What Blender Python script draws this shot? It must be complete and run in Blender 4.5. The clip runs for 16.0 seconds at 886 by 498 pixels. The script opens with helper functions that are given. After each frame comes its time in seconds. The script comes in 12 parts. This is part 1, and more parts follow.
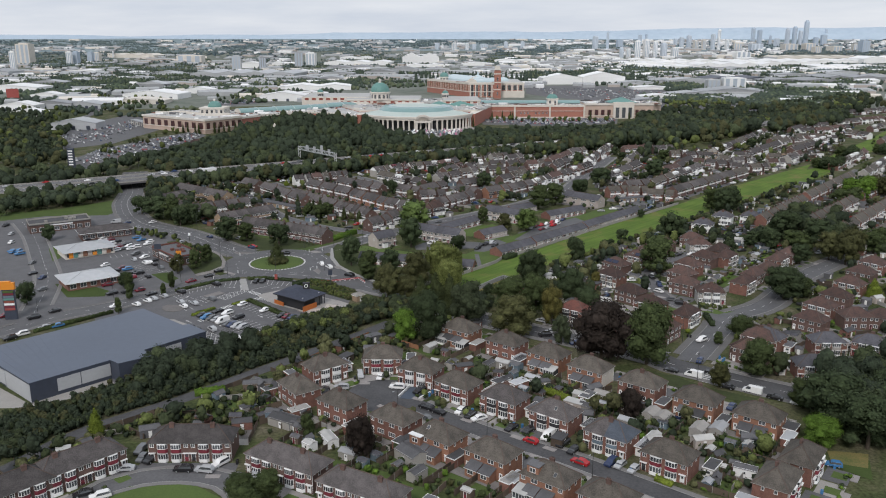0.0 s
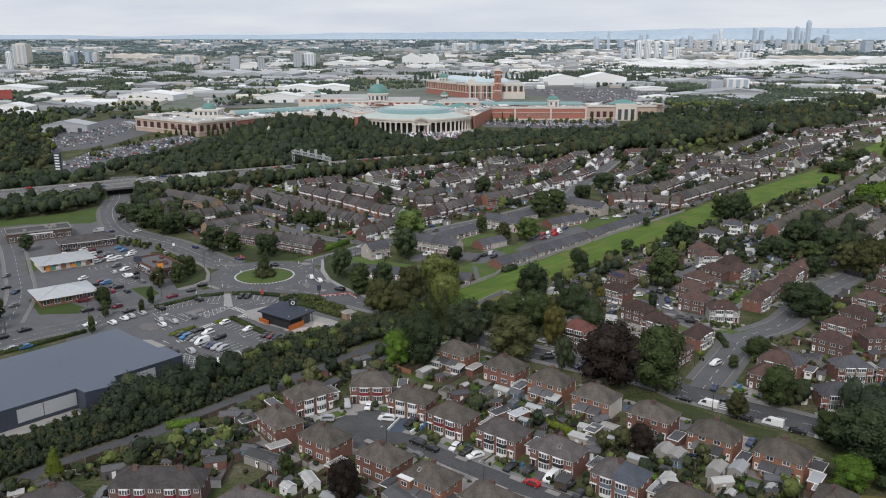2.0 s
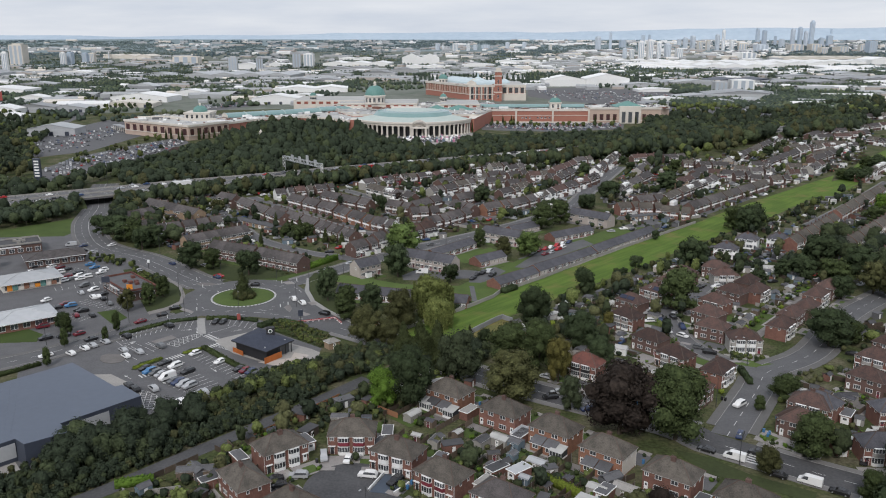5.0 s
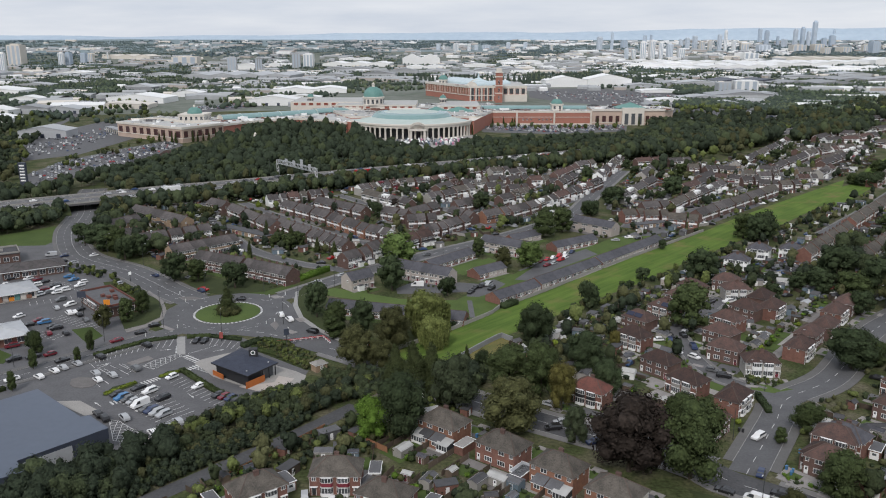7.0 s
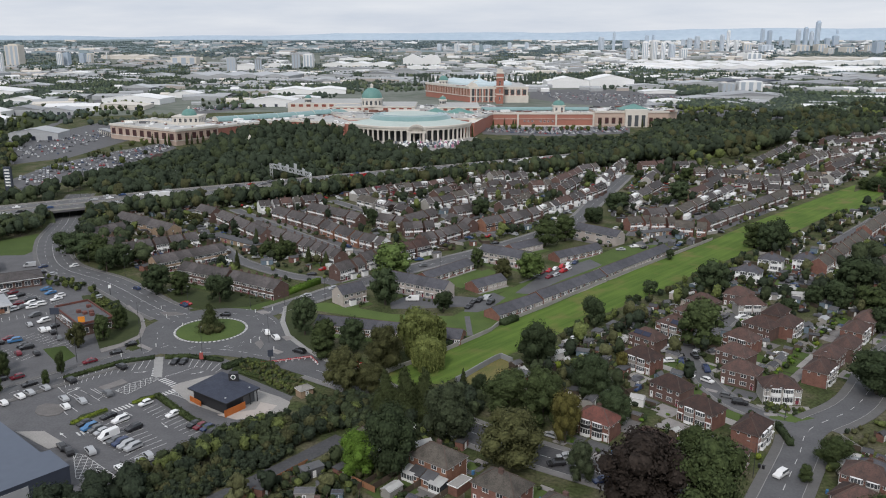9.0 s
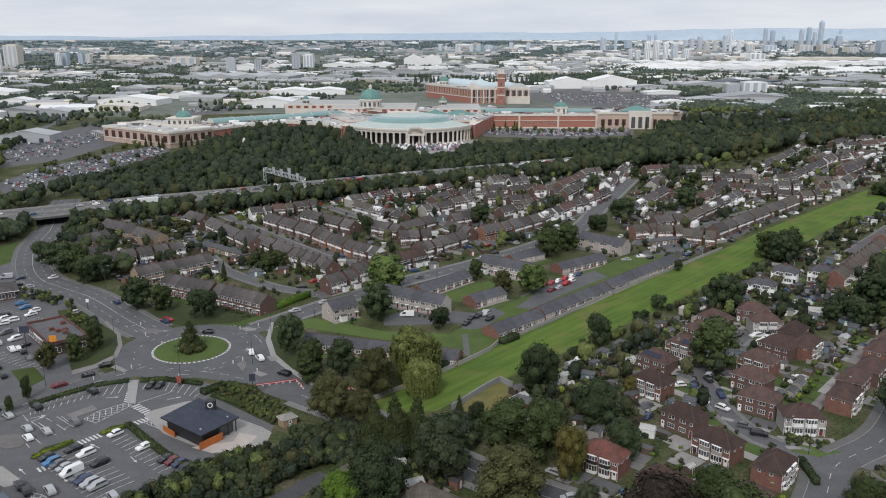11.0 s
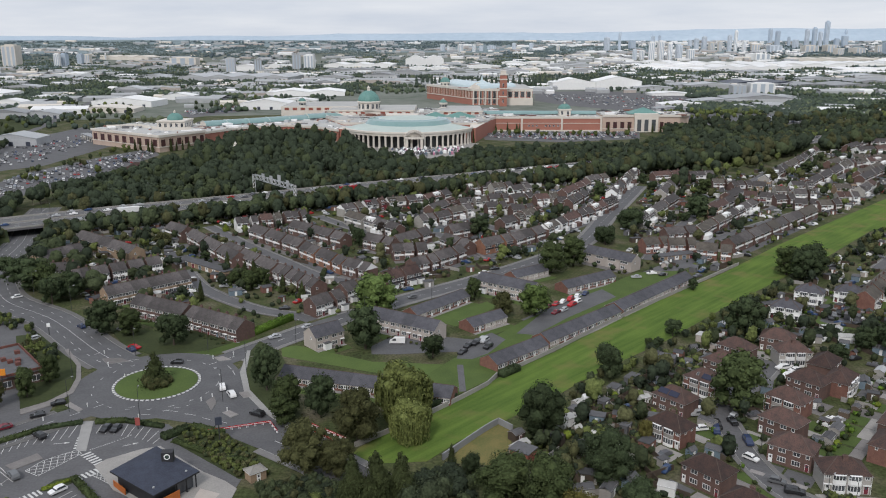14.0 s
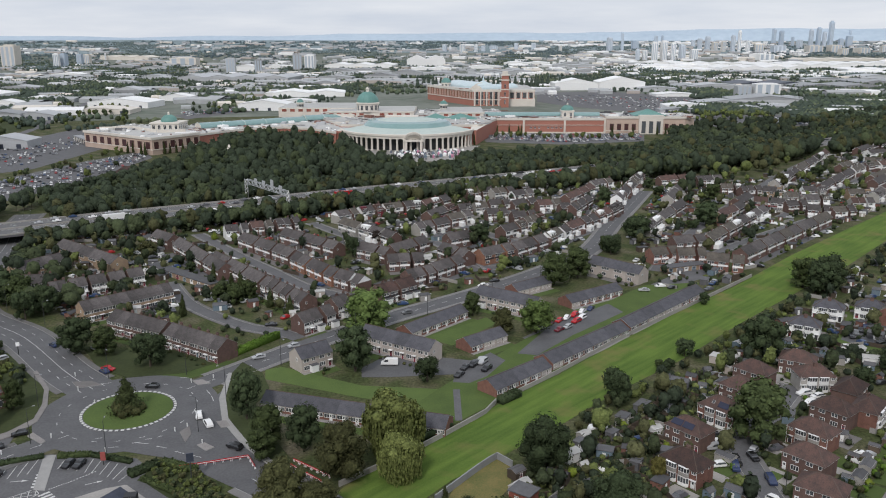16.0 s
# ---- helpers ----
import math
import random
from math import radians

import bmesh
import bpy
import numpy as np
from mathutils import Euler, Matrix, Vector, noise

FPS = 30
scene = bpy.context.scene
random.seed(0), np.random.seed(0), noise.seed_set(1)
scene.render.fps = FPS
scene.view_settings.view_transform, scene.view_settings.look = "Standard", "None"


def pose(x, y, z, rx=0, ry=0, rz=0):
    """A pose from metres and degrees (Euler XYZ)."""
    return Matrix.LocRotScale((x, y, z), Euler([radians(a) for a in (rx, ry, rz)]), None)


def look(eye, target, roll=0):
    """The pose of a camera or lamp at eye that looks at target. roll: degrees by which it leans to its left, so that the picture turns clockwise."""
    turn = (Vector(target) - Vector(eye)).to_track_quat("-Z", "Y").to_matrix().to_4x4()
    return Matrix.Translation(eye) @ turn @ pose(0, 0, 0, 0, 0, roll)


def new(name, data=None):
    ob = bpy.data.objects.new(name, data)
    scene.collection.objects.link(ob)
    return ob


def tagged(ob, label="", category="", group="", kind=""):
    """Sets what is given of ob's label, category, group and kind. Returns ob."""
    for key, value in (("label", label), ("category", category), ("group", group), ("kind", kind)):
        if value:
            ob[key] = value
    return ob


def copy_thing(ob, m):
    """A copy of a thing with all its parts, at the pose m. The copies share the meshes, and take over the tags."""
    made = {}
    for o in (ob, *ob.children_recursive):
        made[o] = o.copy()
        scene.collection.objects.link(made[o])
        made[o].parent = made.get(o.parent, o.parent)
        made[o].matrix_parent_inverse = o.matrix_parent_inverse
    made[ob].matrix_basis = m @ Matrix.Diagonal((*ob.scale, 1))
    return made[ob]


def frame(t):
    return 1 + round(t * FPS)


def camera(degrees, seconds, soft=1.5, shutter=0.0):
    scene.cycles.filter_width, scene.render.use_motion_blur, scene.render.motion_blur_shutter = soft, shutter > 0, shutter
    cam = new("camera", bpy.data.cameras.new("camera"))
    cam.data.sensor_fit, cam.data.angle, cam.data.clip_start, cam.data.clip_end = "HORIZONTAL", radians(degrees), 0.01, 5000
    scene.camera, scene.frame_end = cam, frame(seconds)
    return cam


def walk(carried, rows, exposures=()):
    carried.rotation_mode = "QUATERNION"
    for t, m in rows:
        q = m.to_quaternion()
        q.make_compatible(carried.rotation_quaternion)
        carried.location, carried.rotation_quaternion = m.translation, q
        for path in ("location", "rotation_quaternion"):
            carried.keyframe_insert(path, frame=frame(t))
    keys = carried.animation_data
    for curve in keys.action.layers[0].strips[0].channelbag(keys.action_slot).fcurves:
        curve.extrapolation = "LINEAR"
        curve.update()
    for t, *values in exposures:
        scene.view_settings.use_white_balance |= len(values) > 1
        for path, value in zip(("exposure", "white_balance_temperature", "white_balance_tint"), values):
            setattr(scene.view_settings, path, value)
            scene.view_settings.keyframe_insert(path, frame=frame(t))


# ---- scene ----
cam = camera(57.13, 16.0, soft=1.05)
# seconds, place, tilt from straight down, turn to the left
ROWS = [
    (0.0, 0.00, 0.00, 100.00, 75.438, 0.000),
    (1.0, 0.93, 9.91, 100.19, 75.442, 0.014),
    (2.0, 1.86, 19.68, 100.36, 75.447, 0.033),
    (3.0, 2.79, 29.32, 100.52, 75.451, 0.057),
    (4.0, 3.72, 38.84, 100.66, 75.456, 0.084),
    (5.0, 4.65, 48.26, 100.79, 75.460, 0.116),
    (6.0, 5.58, 57.61, 100.89, 75.465, 0.152),
    (7.0, 6.52, 66.90, 100.99, 75.469, 0.193),
    (8.0, 7.45, 76.15, 101.06, 75.474, 0.238),
    (9.0, 8.39, 85.37, 101.12, 75.478, 0.287),
    (10.0, 9.33, 94.59, 101.16, 75.483, 0.341),
    (11.0, 10.26, 103.82, 101.19, 75.487, 0.399),
    (12.0, 11.20, 113.09, 101.20, 75.492, 0.462),
    (13.0, 12.14, 122.40, 101.19, 75.496, 0.529),
    (14.0, 13.08, 131.77, 101.17, 75.501, 0.600),
    (15.0, 14.02, 141.23, 101.13, 75.505, 0.675),
    (16.0, 14.97, 150.80, 101.07, 75.510, 0.755),
]
walk(cam, [(t, pose(x, y, z, rx, 0, rz)) for t, x, y, z, rx, rz in ROWS])

# ---- world, sun ----
world = bpy.data.worlds.new("world")
scene.world = world
world.use_nodes = True
wt = world.node_tree
wt.nodes.clear()
SUN_EL, SUN_AZ = 44.0, 195.0   # the sun stands behind the camera, a little to its left; azimuth clockwise from +y
sky = wt.nodes.new("ShaderNodeTexSky")
sky.sky_type, sky.sun_disc = "NISHITA", False
sky.sun_elevation, sky.sun_rotation = radians(SUN_EL), radians(SUN_AZ)
sky.dust_density, sky.ozone_density = 3.0, 1.5
coord = wt.nodes.new("ShaderNodeTexCoord")
stretch = wt.nodes.new("ShaderNodeMapping")
stretch.inputs["Scale"].default_value = (2.2, 2.2, 16.0)
puff = wt.nodes.new("ShaderNodeTexNoise")
puff.inputs["Scale"].default_value, puff.inputs["Detail"].default_value, puff.inputs["Roughness"].default_value = 1.6, 6.0, 0.55
ramp = wt.nodes.new("ShaderNodeValToRGB")
ramp.color_ramp.elements[0].position, ramp.color_ramp.elements[0].color = 0.30, (6.75, 7.5, 8.8, 1)
ramp.color_ramp.elements[1].position, ramp.color_ramp.elements[1].color = 0.66, (9.4, 9.75, 10.4, 1)
clouds = wt.nodes.new("ShaderNodeMix")
clouds.data_type, clouds.inputs["Factor"].default_value = "RGBA", 0.88
back = wt.nodes.new("ShaderNodeBackground")
back.inputs["Strength"].default_value = 0.097
wout = wt.nodes.new("ShaderNodeOutputWorld")
wt.links.new(coord.outputs["Generated"], stretch.inputs["Vector"])
wt.links.new(stretch.outputs["Vector"], puff.inputs["Vector"])
wt.links.new(puff.outputs["Fac"], ramp.inputs["Fac"])
wt.links.new(sky.outputs["Color"], clouds.inputs["A"])
wt.links.new(ramp.outputs["Color"], clouds.inputs["B"])
wt.links.new(clouds.outputs["Result"], back.inputs["Color"])
wt.links.new(back.outputs["Background"], wout.inputs["Surface"])
sun = new("sun", bpy.data.lights.new("sun", "SUN"))
sun.data.energy, sun.data.angle, sun.data.color = 2.0, radians(9), (1.0, 0.955, 0.935)
az, el = radians(SUN_AZ), radians(SUN_EL)
sun.matrix_world = look((0, 0, 300), (-math.sin(az) * math.cos(el), -math.cos(az) * math.cos(el), 300 - math.sin(el)))
scene.view_settings.exposure = -0.1

# ---- materials ----
def material(name, colour, other=None, rough=0.8, scale=1.0, fine=12.0, bump=0.0, metal=0.0, vary=0.0, spread=0.25, coords="Object", spec=0.35):
    """Two-scale noise between two colours, a per-object shift of brightness, and fine relief."""
    m = bpy.data.materials.new(name)
    m.use_nodes = True
    t = m.node_tree
    p = t.nodes["Principled BSDF"]
    p.inputs["Roughness"].default_value, p.inputs["Metallic"].default_value = rough, metal
    p.inputs["Specular IOR Level"].default_value = spec
    other = other or tuple(c * 0.7 for c in colour)
    co = t.nodes.new("ShaderNodeTexCoord")
    big, small = t.nodes.new("ShaderNodeTexNoise"), t.nodes.new("ShaderNodeTexNoise")
    big.inputs["Scale"].default_value, big.inputs["Detail"].default_value = scale, 4.0
    small.inputs["Scale"].default_value, small.inputs["Detail"].default_value = fine, 3.0
    add = t.nodes.new("ShaderNodeMath")
    add.operation = "ADD"
    rng = t.nodes.new("ShaderNodeMapRange")
    rng.inputs["From Min"].default_value, rng.inputs["From Max"].default_value = 1.0 - spread * 2, 1.0 + spread * 2
    mix = t.nodes.new("ShaderNodeMix")
    mix.data_type = "RGBA"
    mix.inputs["A"].default_value, mix.inputs["B"].default_value = (*other, 1), (*colour, 1)
    for n in (big, small):
        t.links.new(co.outputs[coords], n.inputs["Vector"])
    t.links.new(big.outputs["Fac"], add.inputs[0])
    t.links.new(small.outputs["Fac"], add.inputs[1])
    t.links.new(add.outputs[0], rng.inputs["Value"])
    t.links.new(rng.outputs["Result"], mix.inputs["Factor"])
    last = mix.outputs["Result"]
    if vary:
        info = t.nodes.new("ShaderNodeObjectInfo")
        r2 = t.nodes.new("ShaderNodeMapRange")
        r2.inputs["To Min"].default_value, r2.inputs["To Max"].default_value = 1 - vary, 1 + vary
        hsv = t.nodes.new("ShaderNodeHueSaturation")
        t.links.new(info.outputs["Random"], r2.inputs["Value"])
        t.links.new(r2.outputs["Result"], hsv.inputs["Value"])
        t.links.new(last, hsv.inputs["Color"])
        last = hsv.outputs["Color"]
    t.links.new(last, p.inputs["Base Color"])
    if bump:
        b = t.nodes.new("ShaderNodeBump")
        b.inputs["Strength"].default_value, b.inputs["Distance"].default_value = bump, 0.05
        t.links.new(small.outputs["Fac"], b.inputs["Height"])
        t.links.new(b.outputs["Normal"], p.inputs["Normal"])
    return m


def brickwork(name, colour, other, vary=0.12):
    """Mottled brick, toned house by house."""
    return material(name, colour, other, 0.85, 0.9, 6.0, 0.15, vary=vary, spread=0.15)


def leaves(name, colour, other, vary=0.18, low=0.76, high=1.26, grain=1.5):
    m = material(name, colour, other, 0.9, 0.35, 2.2, 0, vary=vary, spread=0.3, spec=0.08)
    t = m.node_tree
    p = t.nodes["Principled BSDF"]
    geo = t.nodes.new("ShaderNodeNewGeometry")
    r = t.nodes.new("ShaderNodeMapRange")
    r.inputs["To Min"].default_value, r.inputs["To Max"].default_value = low, high
    hsv = t.nodes.new("ShaderNodeHueSaturation")
    src = p.inputs["Base Color"].links[0].from_socket
    t.links.new(geo.outputs["Random Per Island"], r.inputs["Value"])
    t.links.new(r.outputs["Result"], hsv.inputs["Value"])
    t.links.new(src, hsv.inputs["Color"])
    t.links.new(hsv.outputs["Color"], p.inputs["Base Color"])
    # leaf-sized relief, with the shade between leaves painted into its hollows, so that a lobe reads as foliage and not
    # as a ball
    co = t.nodes.new("ShaderNodeTexCoord")
    twig = t.nodes.new("ShaderNodeTexNoise")
    twig.inputs["Scale"].default_value, twig.inputs["Detail"].default_value, twig.inputs["Roughness"].default_value = grain, 3.0, 0.65
    b = t.nodes.new("ShaderNodeBump")
    b.inputs["Strength"].default_value, b.inputs["Distance"].default_value = 0.55, 0.8 / grain
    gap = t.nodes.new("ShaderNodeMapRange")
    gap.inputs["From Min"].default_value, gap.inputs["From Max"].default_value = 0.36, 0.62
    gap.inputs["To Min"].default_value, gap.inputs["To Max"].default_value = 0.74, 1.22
    gap_shade = t.nodes.new("ShaderNodeHueSaturation")
    t.links.new(co.outputs["Object"], twig.inputs["Vector"])
    t.links.new(twig.outputs["Fac"], b.inputs["Height"])
    t.links.new(b.outputs["Normal"], p.inputs["Normal"])
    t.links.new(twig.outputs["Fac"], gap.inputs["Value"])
    t.links.new(gap.outputs["Result"], gap_shade.inputs["Value"])
    t.links.new(hsv.outputs["Color"], gap_shade.inputs["Color"])
    t.links.new(gap_shade.outputs["Color"], p.inputs["Base Color"])
    return m


def glassy(name, colour, rough=0.08):
    m = material(name, colour, tuple(c * 0.6 for c in colour), rough, 0.5, 3.0, spec=0.6, vary=0.4)
    return m


def ground_material():
    """Meadow, hedges and gardens near, woods and pale plots further off: three scales of noise."""
    m = bpy.data.materials.new("ground")
    m.use_nodes = True
    t = m.node_tree
    p = t.nodes["Principled BSDF"]
    p.inputs["Roughness"].default_value = 0.95
    p.inputs["Specular IOR Level"].default_value = 0.1
    co = t.nodes.new("ShaderNodeTexCoord")

    def ramped(kind, scale, stops, detail=4.0):
        n = t.nodes.new(kind)
        n.inputs["Scale"].default_value = scale
        if kind == "ShaderNodeTexNoise":
            n.inputs["Detail"].default_value = detail
        r = t.nodes.new("ShaderNodeValToRGB")
        r.color_ramp.interpolation = "LINEAR"
        els = r.color_ramp.elements
        els[0].position, els[0].color = stops[0][0], (*stops[0][1], 1)
        els[1].position, els[1].color = stops[-1][0], (*stops[-1][1], 1)
        for s, c in stops[1:-1]:
            e = els.new(s)
            e.color = (*c, 1)
        t.links.new(co.outputs["Object"], n.inputs["Vector"])
        t.links.new(n.outputs["Fac" if kind == "ShaderNodeTexNoise" else "Color"], r.inputs["Fac"])
        return r.outputs["Color"]

    a = ramped("ShaderNodeTexNoise", 0.09, [(0.30, (0.044, 0.056, 0.026)), (0.44, (0.066, 0.080, 0.034)), (0.54, (0.090, 0.092, 0.050)), (0.70, (0.135, 0.122, 0.088))])
    c = ramped("ShaderNodeTexNoise", 1.1, [(0.3, (0.52, 0.53, 0.5)), (0.7, (1.25, 1.25, 1.2))])
    mix = t.nodes.new("ShaderNodeMix")
    mix.data_type, mix.blend_type = "RGBA", "MULTIPLY"
    mix.inputs["Factor"].default_value = 1.0
    t.links.new(a, mix.inputs["A"])
    t.links.new(c, mix.inputs["B"])
    t.links.new(mix.outputs["Result"], p.inputs["Base Color"])
    return m


def mown_material():
    """Mown grass: long streaks along the mower's way, worn straw-coloured patches, fine blades."""
    m = material("strip_grass", (0.114, 0.178, 0.038), (0.070, 0.122, 0.027), 0.95, 0.05, 2.2, 0.3, spec=0.1, spread=0.2)
    t = m.node_tree
    p = t.nodes["Principled BSDF"]
    src = p.inputs["Base Color"].links[0].from_socket
    co = t.nodes.new("ShaderNodeTexCoord")
    mp = t.nodes.new("ShaderNodeMapping")
    mp.inputs["Rotation"].default_value = (0, 0, radians(-47))
    mp2 = t.nodes.new("ShaderNodeMapping")
    mp2.inputs["Scale"].default_value = (0.035, 0.45, 1.0)
    t.links.new(mp.outputs["Vector"], mp2.inputs["Vector"])
    n = t.nodes.new("ShaderNodeTexNoise")
    n.inputs["Scale"].default_value, n.inputs["Detail"].default_value = 1.0, 6.0
    r = t.nodes.new("ShaderNodeValToRGB")
    r.color_ramp.elements[0].position, r.color_ramp.elements[0].color = 0.34, (0.80, 0.80, 0.80, 1)
    r.color_ramp.elements[1].position, r.color_ramp.elements[1].color = 0.66, (1.20, 1.12, 1.10, 1)
    mul = t.nodes.new("ShaderNodeMix")
    mul.data_type, mul.blend_type = "RGBA", "MULTIPLY"
    mul.inputs["Factor"].default_value = 1.0
    worn = t.nodes.new("ShaderNodeTexNoise")
    worn.inputs["Scale"].default_value, worn.inputs["Detail"].default_value = 0.07, 5.0
    r2 = t.nodes.new("ShaderNodeMapRange")
    r2.inputs["From Min"].default_value, r2.inputs["From Max"].default_value = 0.54, 0.74
    mix = t.nodes.new("ShaderNodeMix")
    mix.data_type = "RGBA"
    mix.inputs["B"].default_value = (0.17, 0.15, 0.06, 1)
    t.links.new(co.outputs["Object"], mp.inputs["Vector"])
    t.links.new(mp2.outputs["Vector"], n.inputs["Vector"])
    t.links.new(n.outputs["Fac"], r.inputs["Fac"])
    t.links.new(src, mul.inputs["A"])
    t.links.new(r.outputs["Color"], mul.inputs["B"])
    t.links.new(co.outputs["Object"], worn.inputs["Vector"])
    t.links.new(worn.outputs["Fac"], r2.inputs["Value"])
    t.links.new(r2.outputs["Result"], mix.inputs["Factor"])
    t.links.new(mul.outputs["Result"], mix.inputs["A"])
    t.links.new(mix.outputs["Result"], p.inputs["Base Color"])
    return m


M = {}
M["ground"] = ground_material()
M["strip_grass"] = mown_material()
# far land lightened, the outermost rings also blued: haze painted into the ground colour
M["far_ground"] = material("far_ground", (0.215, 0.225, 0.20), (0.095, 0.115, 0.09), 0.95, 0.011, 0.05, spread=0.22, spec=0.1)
M["far_plain_haze"] = material("far_plain_haze", (0.27, 0.32, 0.335), (0.14, 0.185, 0.195), 0.95, 0.012, 0.05, spread=0.16, spec=0.0)
M["asphalt"] = material("asphalt", (0.120, 0.120, 0.124), (0.082, 0.082, 0.086), 0.85, 0.16, 1.6, 0.1, spread=0.16)
M["asphalt_pale"] = material("asphalt_pale", (0.126, 0.125, 0.129), (0.088, 0.087, 0.091), 0.85, 0.2, 1.6, 0.1, spread=0.16)
M["motorway"] = material("motorway", (0.138, 0.137, 0.136), (0.10, 0.10, 0.102), 0.85, 0.1, 2.0)
M["asphalt_dark"] = material("asphalt_dark", (0.088, 0.088, 0.091), (0.052, 0.052, 0.055), 0.85, 0.12, 1.4, 0.1, spread=0.14)
M["footway"] = material("footway", (0.185, 0.18, 0.175), (0.115, 0.112, 0.11), 0.85, 0.25, 2.5, 0.1, vary=0.2)
M["tarmac_blue"] = material("tarmac_blue", (0.075, 0.095, 0.125), (0.055, 0.07, 0.095), 0.8, 0.3, 3.0, 0.1)
M["concrete"] = material("concrete", (0.36, 0.345, 0.32), (0.22, 0.21, 0.2), 0.85, 0.2, 3.0, 0.1)
M["paving"] = material("paving", (0.25, 0.235, 0.225), (0.145, 0.135, 0.13), 0.85, 0.5, 4.0, 0.1, vary=0.35)
M["kerb"] = material("kerb", (0.34, 0.335, 0.32), (0.24, 0.235, 0.23), 0.85, 0.5, 6.0)
M["line"] = material("line", (0.66, 0.66, 0.64), (0.42, 0.42, 0.41), 0.7, 0.8, 5.0)
M["red_surface"] = material("red_surface", (0.36, 0.08, 0.07), (0.24, 0.07, 0.06), 0.8, 0.3, 4.0)
M["lawn"] = material("lawn", (0.092, 0.130, 0.040), (0.054, 0.080, 0.028), 0.95, 0.12, 2.5, 0.3, vary=0.25, spec=0.1)
M["rough_grass"] = material("rough_grass", (0.062, 0.075, 0.032), (0.034, 0.044, 0.022), 0.95, 0.12, 0.9, 0.4, spec=0.1)
M["dry_grass"] = material("dry_grass", (0.215, 0.170, 0.072), (0.095, 0.115, 0.042), 0.95, 0.22, 2.5, 0.6, spec=0.1, spread=0.18)
M["brick"] = brickwork("brick", (0.235, 0.118, 0.088), (0.135, 0.068, 0.055))
M["brick_orange"] = brickwork("brick_orange", (0.300, 0.152, 0.096), (0.180, 0.090, 0.062))
M["brick_dark"] = brickwork("brick_dark", (0.152, 0.093, 0.077), (0.092, 0.059, 0.051))
M["brick_tan"] = brickwork("brick_tan", (0.33, 0.24, 0.16), (0.23, 0.165, 0.115))
M["brick_red"] = brickwork("brick_red", (0.31, 0.098, 0.07), (0.22, 0.075, 0.057))
M["render_grey"] = material("render_grey", (0.36, 0.345, 0.32), (0.24, 0.23, 0.21), 0.9, 0.4, 5.0, 0.2, vary=0.15)
M["render_pale"] = material("render_pale", (0.46, 0.41, 0.37), (0.33, 0.295, 0.27), 0.9, 0.35, 5.0, 0.2, vary=0.1)
M["white"] = material("white", (0.82, 0.82, 0.81), (0.70, 0.70, 0.69), 0.5, 0.5, 4.0, vary=0.1)
M["cream"] = material("cream", (0.70, 0.655, 0.585), (0.52, 0.485, 0.435), 0.75, 0.1, 2.0)
M["stone_pink"] = material("stone_pink", (0.54, 0.42, 0.345), (0.40, 0.31, 0.255), 0.8, 0.1, 1.5)
M["burgundy"] = material("burgundy", (0.20, 0.03, 0.045), (0.13, 0.025, 0.035), 0.7, 1.0, 8.0, vary=0.25)
M["black"] = material("black", (0.035, 0.036, 0.04), (0.02, 0.02, 0.022), 0.6, 1.0, 8.0, vary=0.2)
M["bluegrey"] = material("bluegrey", (0.16, 0.21, 0.25), (0.10, 0.14, 0.17), 0.65, 1.0, 8.0, vary=0.2)


def tiled(name, colour, other, vary=0.15, courses=3.2):
    """Roof covering: blotches, per-roof shift, and courses as fine relief across the slope."""
    m = material(name, colour, other, 0.85, 0.5, 3.4, 0.0, vary=vary, spread=0.11)
    t = m.node_tree
    p = t.nodes["Principled BSDF"]
    co = t.nodes.new("ShaderNodeTexCoord")
    sep = t.nodes.new("ShaderNodeSeparateXYZ")
    mul = t.nodes.new("ShaderNodeMath")
    mul.operation, mul.inputs[1].default_value = "MULTIPLY", courses * 2
    fr = t.nodes.new("ShaderNodeMath")
    fr.operation = "FRACT"
    b = t.nodes.new("ShaderNodeBump")
    b.inputs["Strength"].default_value, b.inputs["Distance"].default_value = 0.5, 0.03
    t.links.new(co.outputs["Object"], sep.inputs["Vector"])
    t.links.new(sep.outputs["Z"], mul.inputs[0])
    t.links.new(mul.outputs[0], fr.inputs[0])
    t.links.new(fr.outputs[0], b.inputs["Height"])
    t.links.new(b.outputs["Normal"], p.inputs["Normal"])
    return m


M["tile_brown"] = tiled("tile_brown", (0.114, 0.100, 0.084), (0.056, 0.050, 0.043))
M["tile_red"] = tiled("tile_red", (0.098, 0.056, 0.046), (0.048, 0.034, 0.031), 0.4)
M["tile_bright"] = tiled("tile_bright", (0.160, 0.062, 0.048), (0.085, 0.040, 0.034), 0.2)
M["tile_grey"] = tiled("tile_grey", (0.103, 0.092, 0.090), (0.053, 0.048, 0.047), 0.3)
M["slate"] = tiled("slate", (0.092, 0.092, 0.104), (0.056, 0.056, 0.065))
M["fascia"] = material("fascia", (0.40, 0.385, 0.365), (0.22, 0.205, 0.19), 0.7, 0.4, 3.0, vary=0.5)
M["slate_blue"] = tiled("slate_blue", (0.085, 0.10, 0.125), (0.055, 0.065, 0.08))
M["ridge_tile"] = material("ridge_tile", (0.120, 0.085, 0.070), (0.075, 0.058, 0.050), 0.85, 1.0, 8.0, vary=0.2)
M["felt"] = material("felt", (0.115, 0.115, 0.12), (0.060, 0.060, 0.064), 0.9, 0.6, 5.0, vary=0.4)
M["timber"] = material("timber", (0.135, 0.10, 0.073), (0.070, 0.055, 0.043), 0.85, 0.7, 6.0, 0.2, vary=0.4)
M["glass"] = glassy("glass", (0.085, 0.092, 0.10))
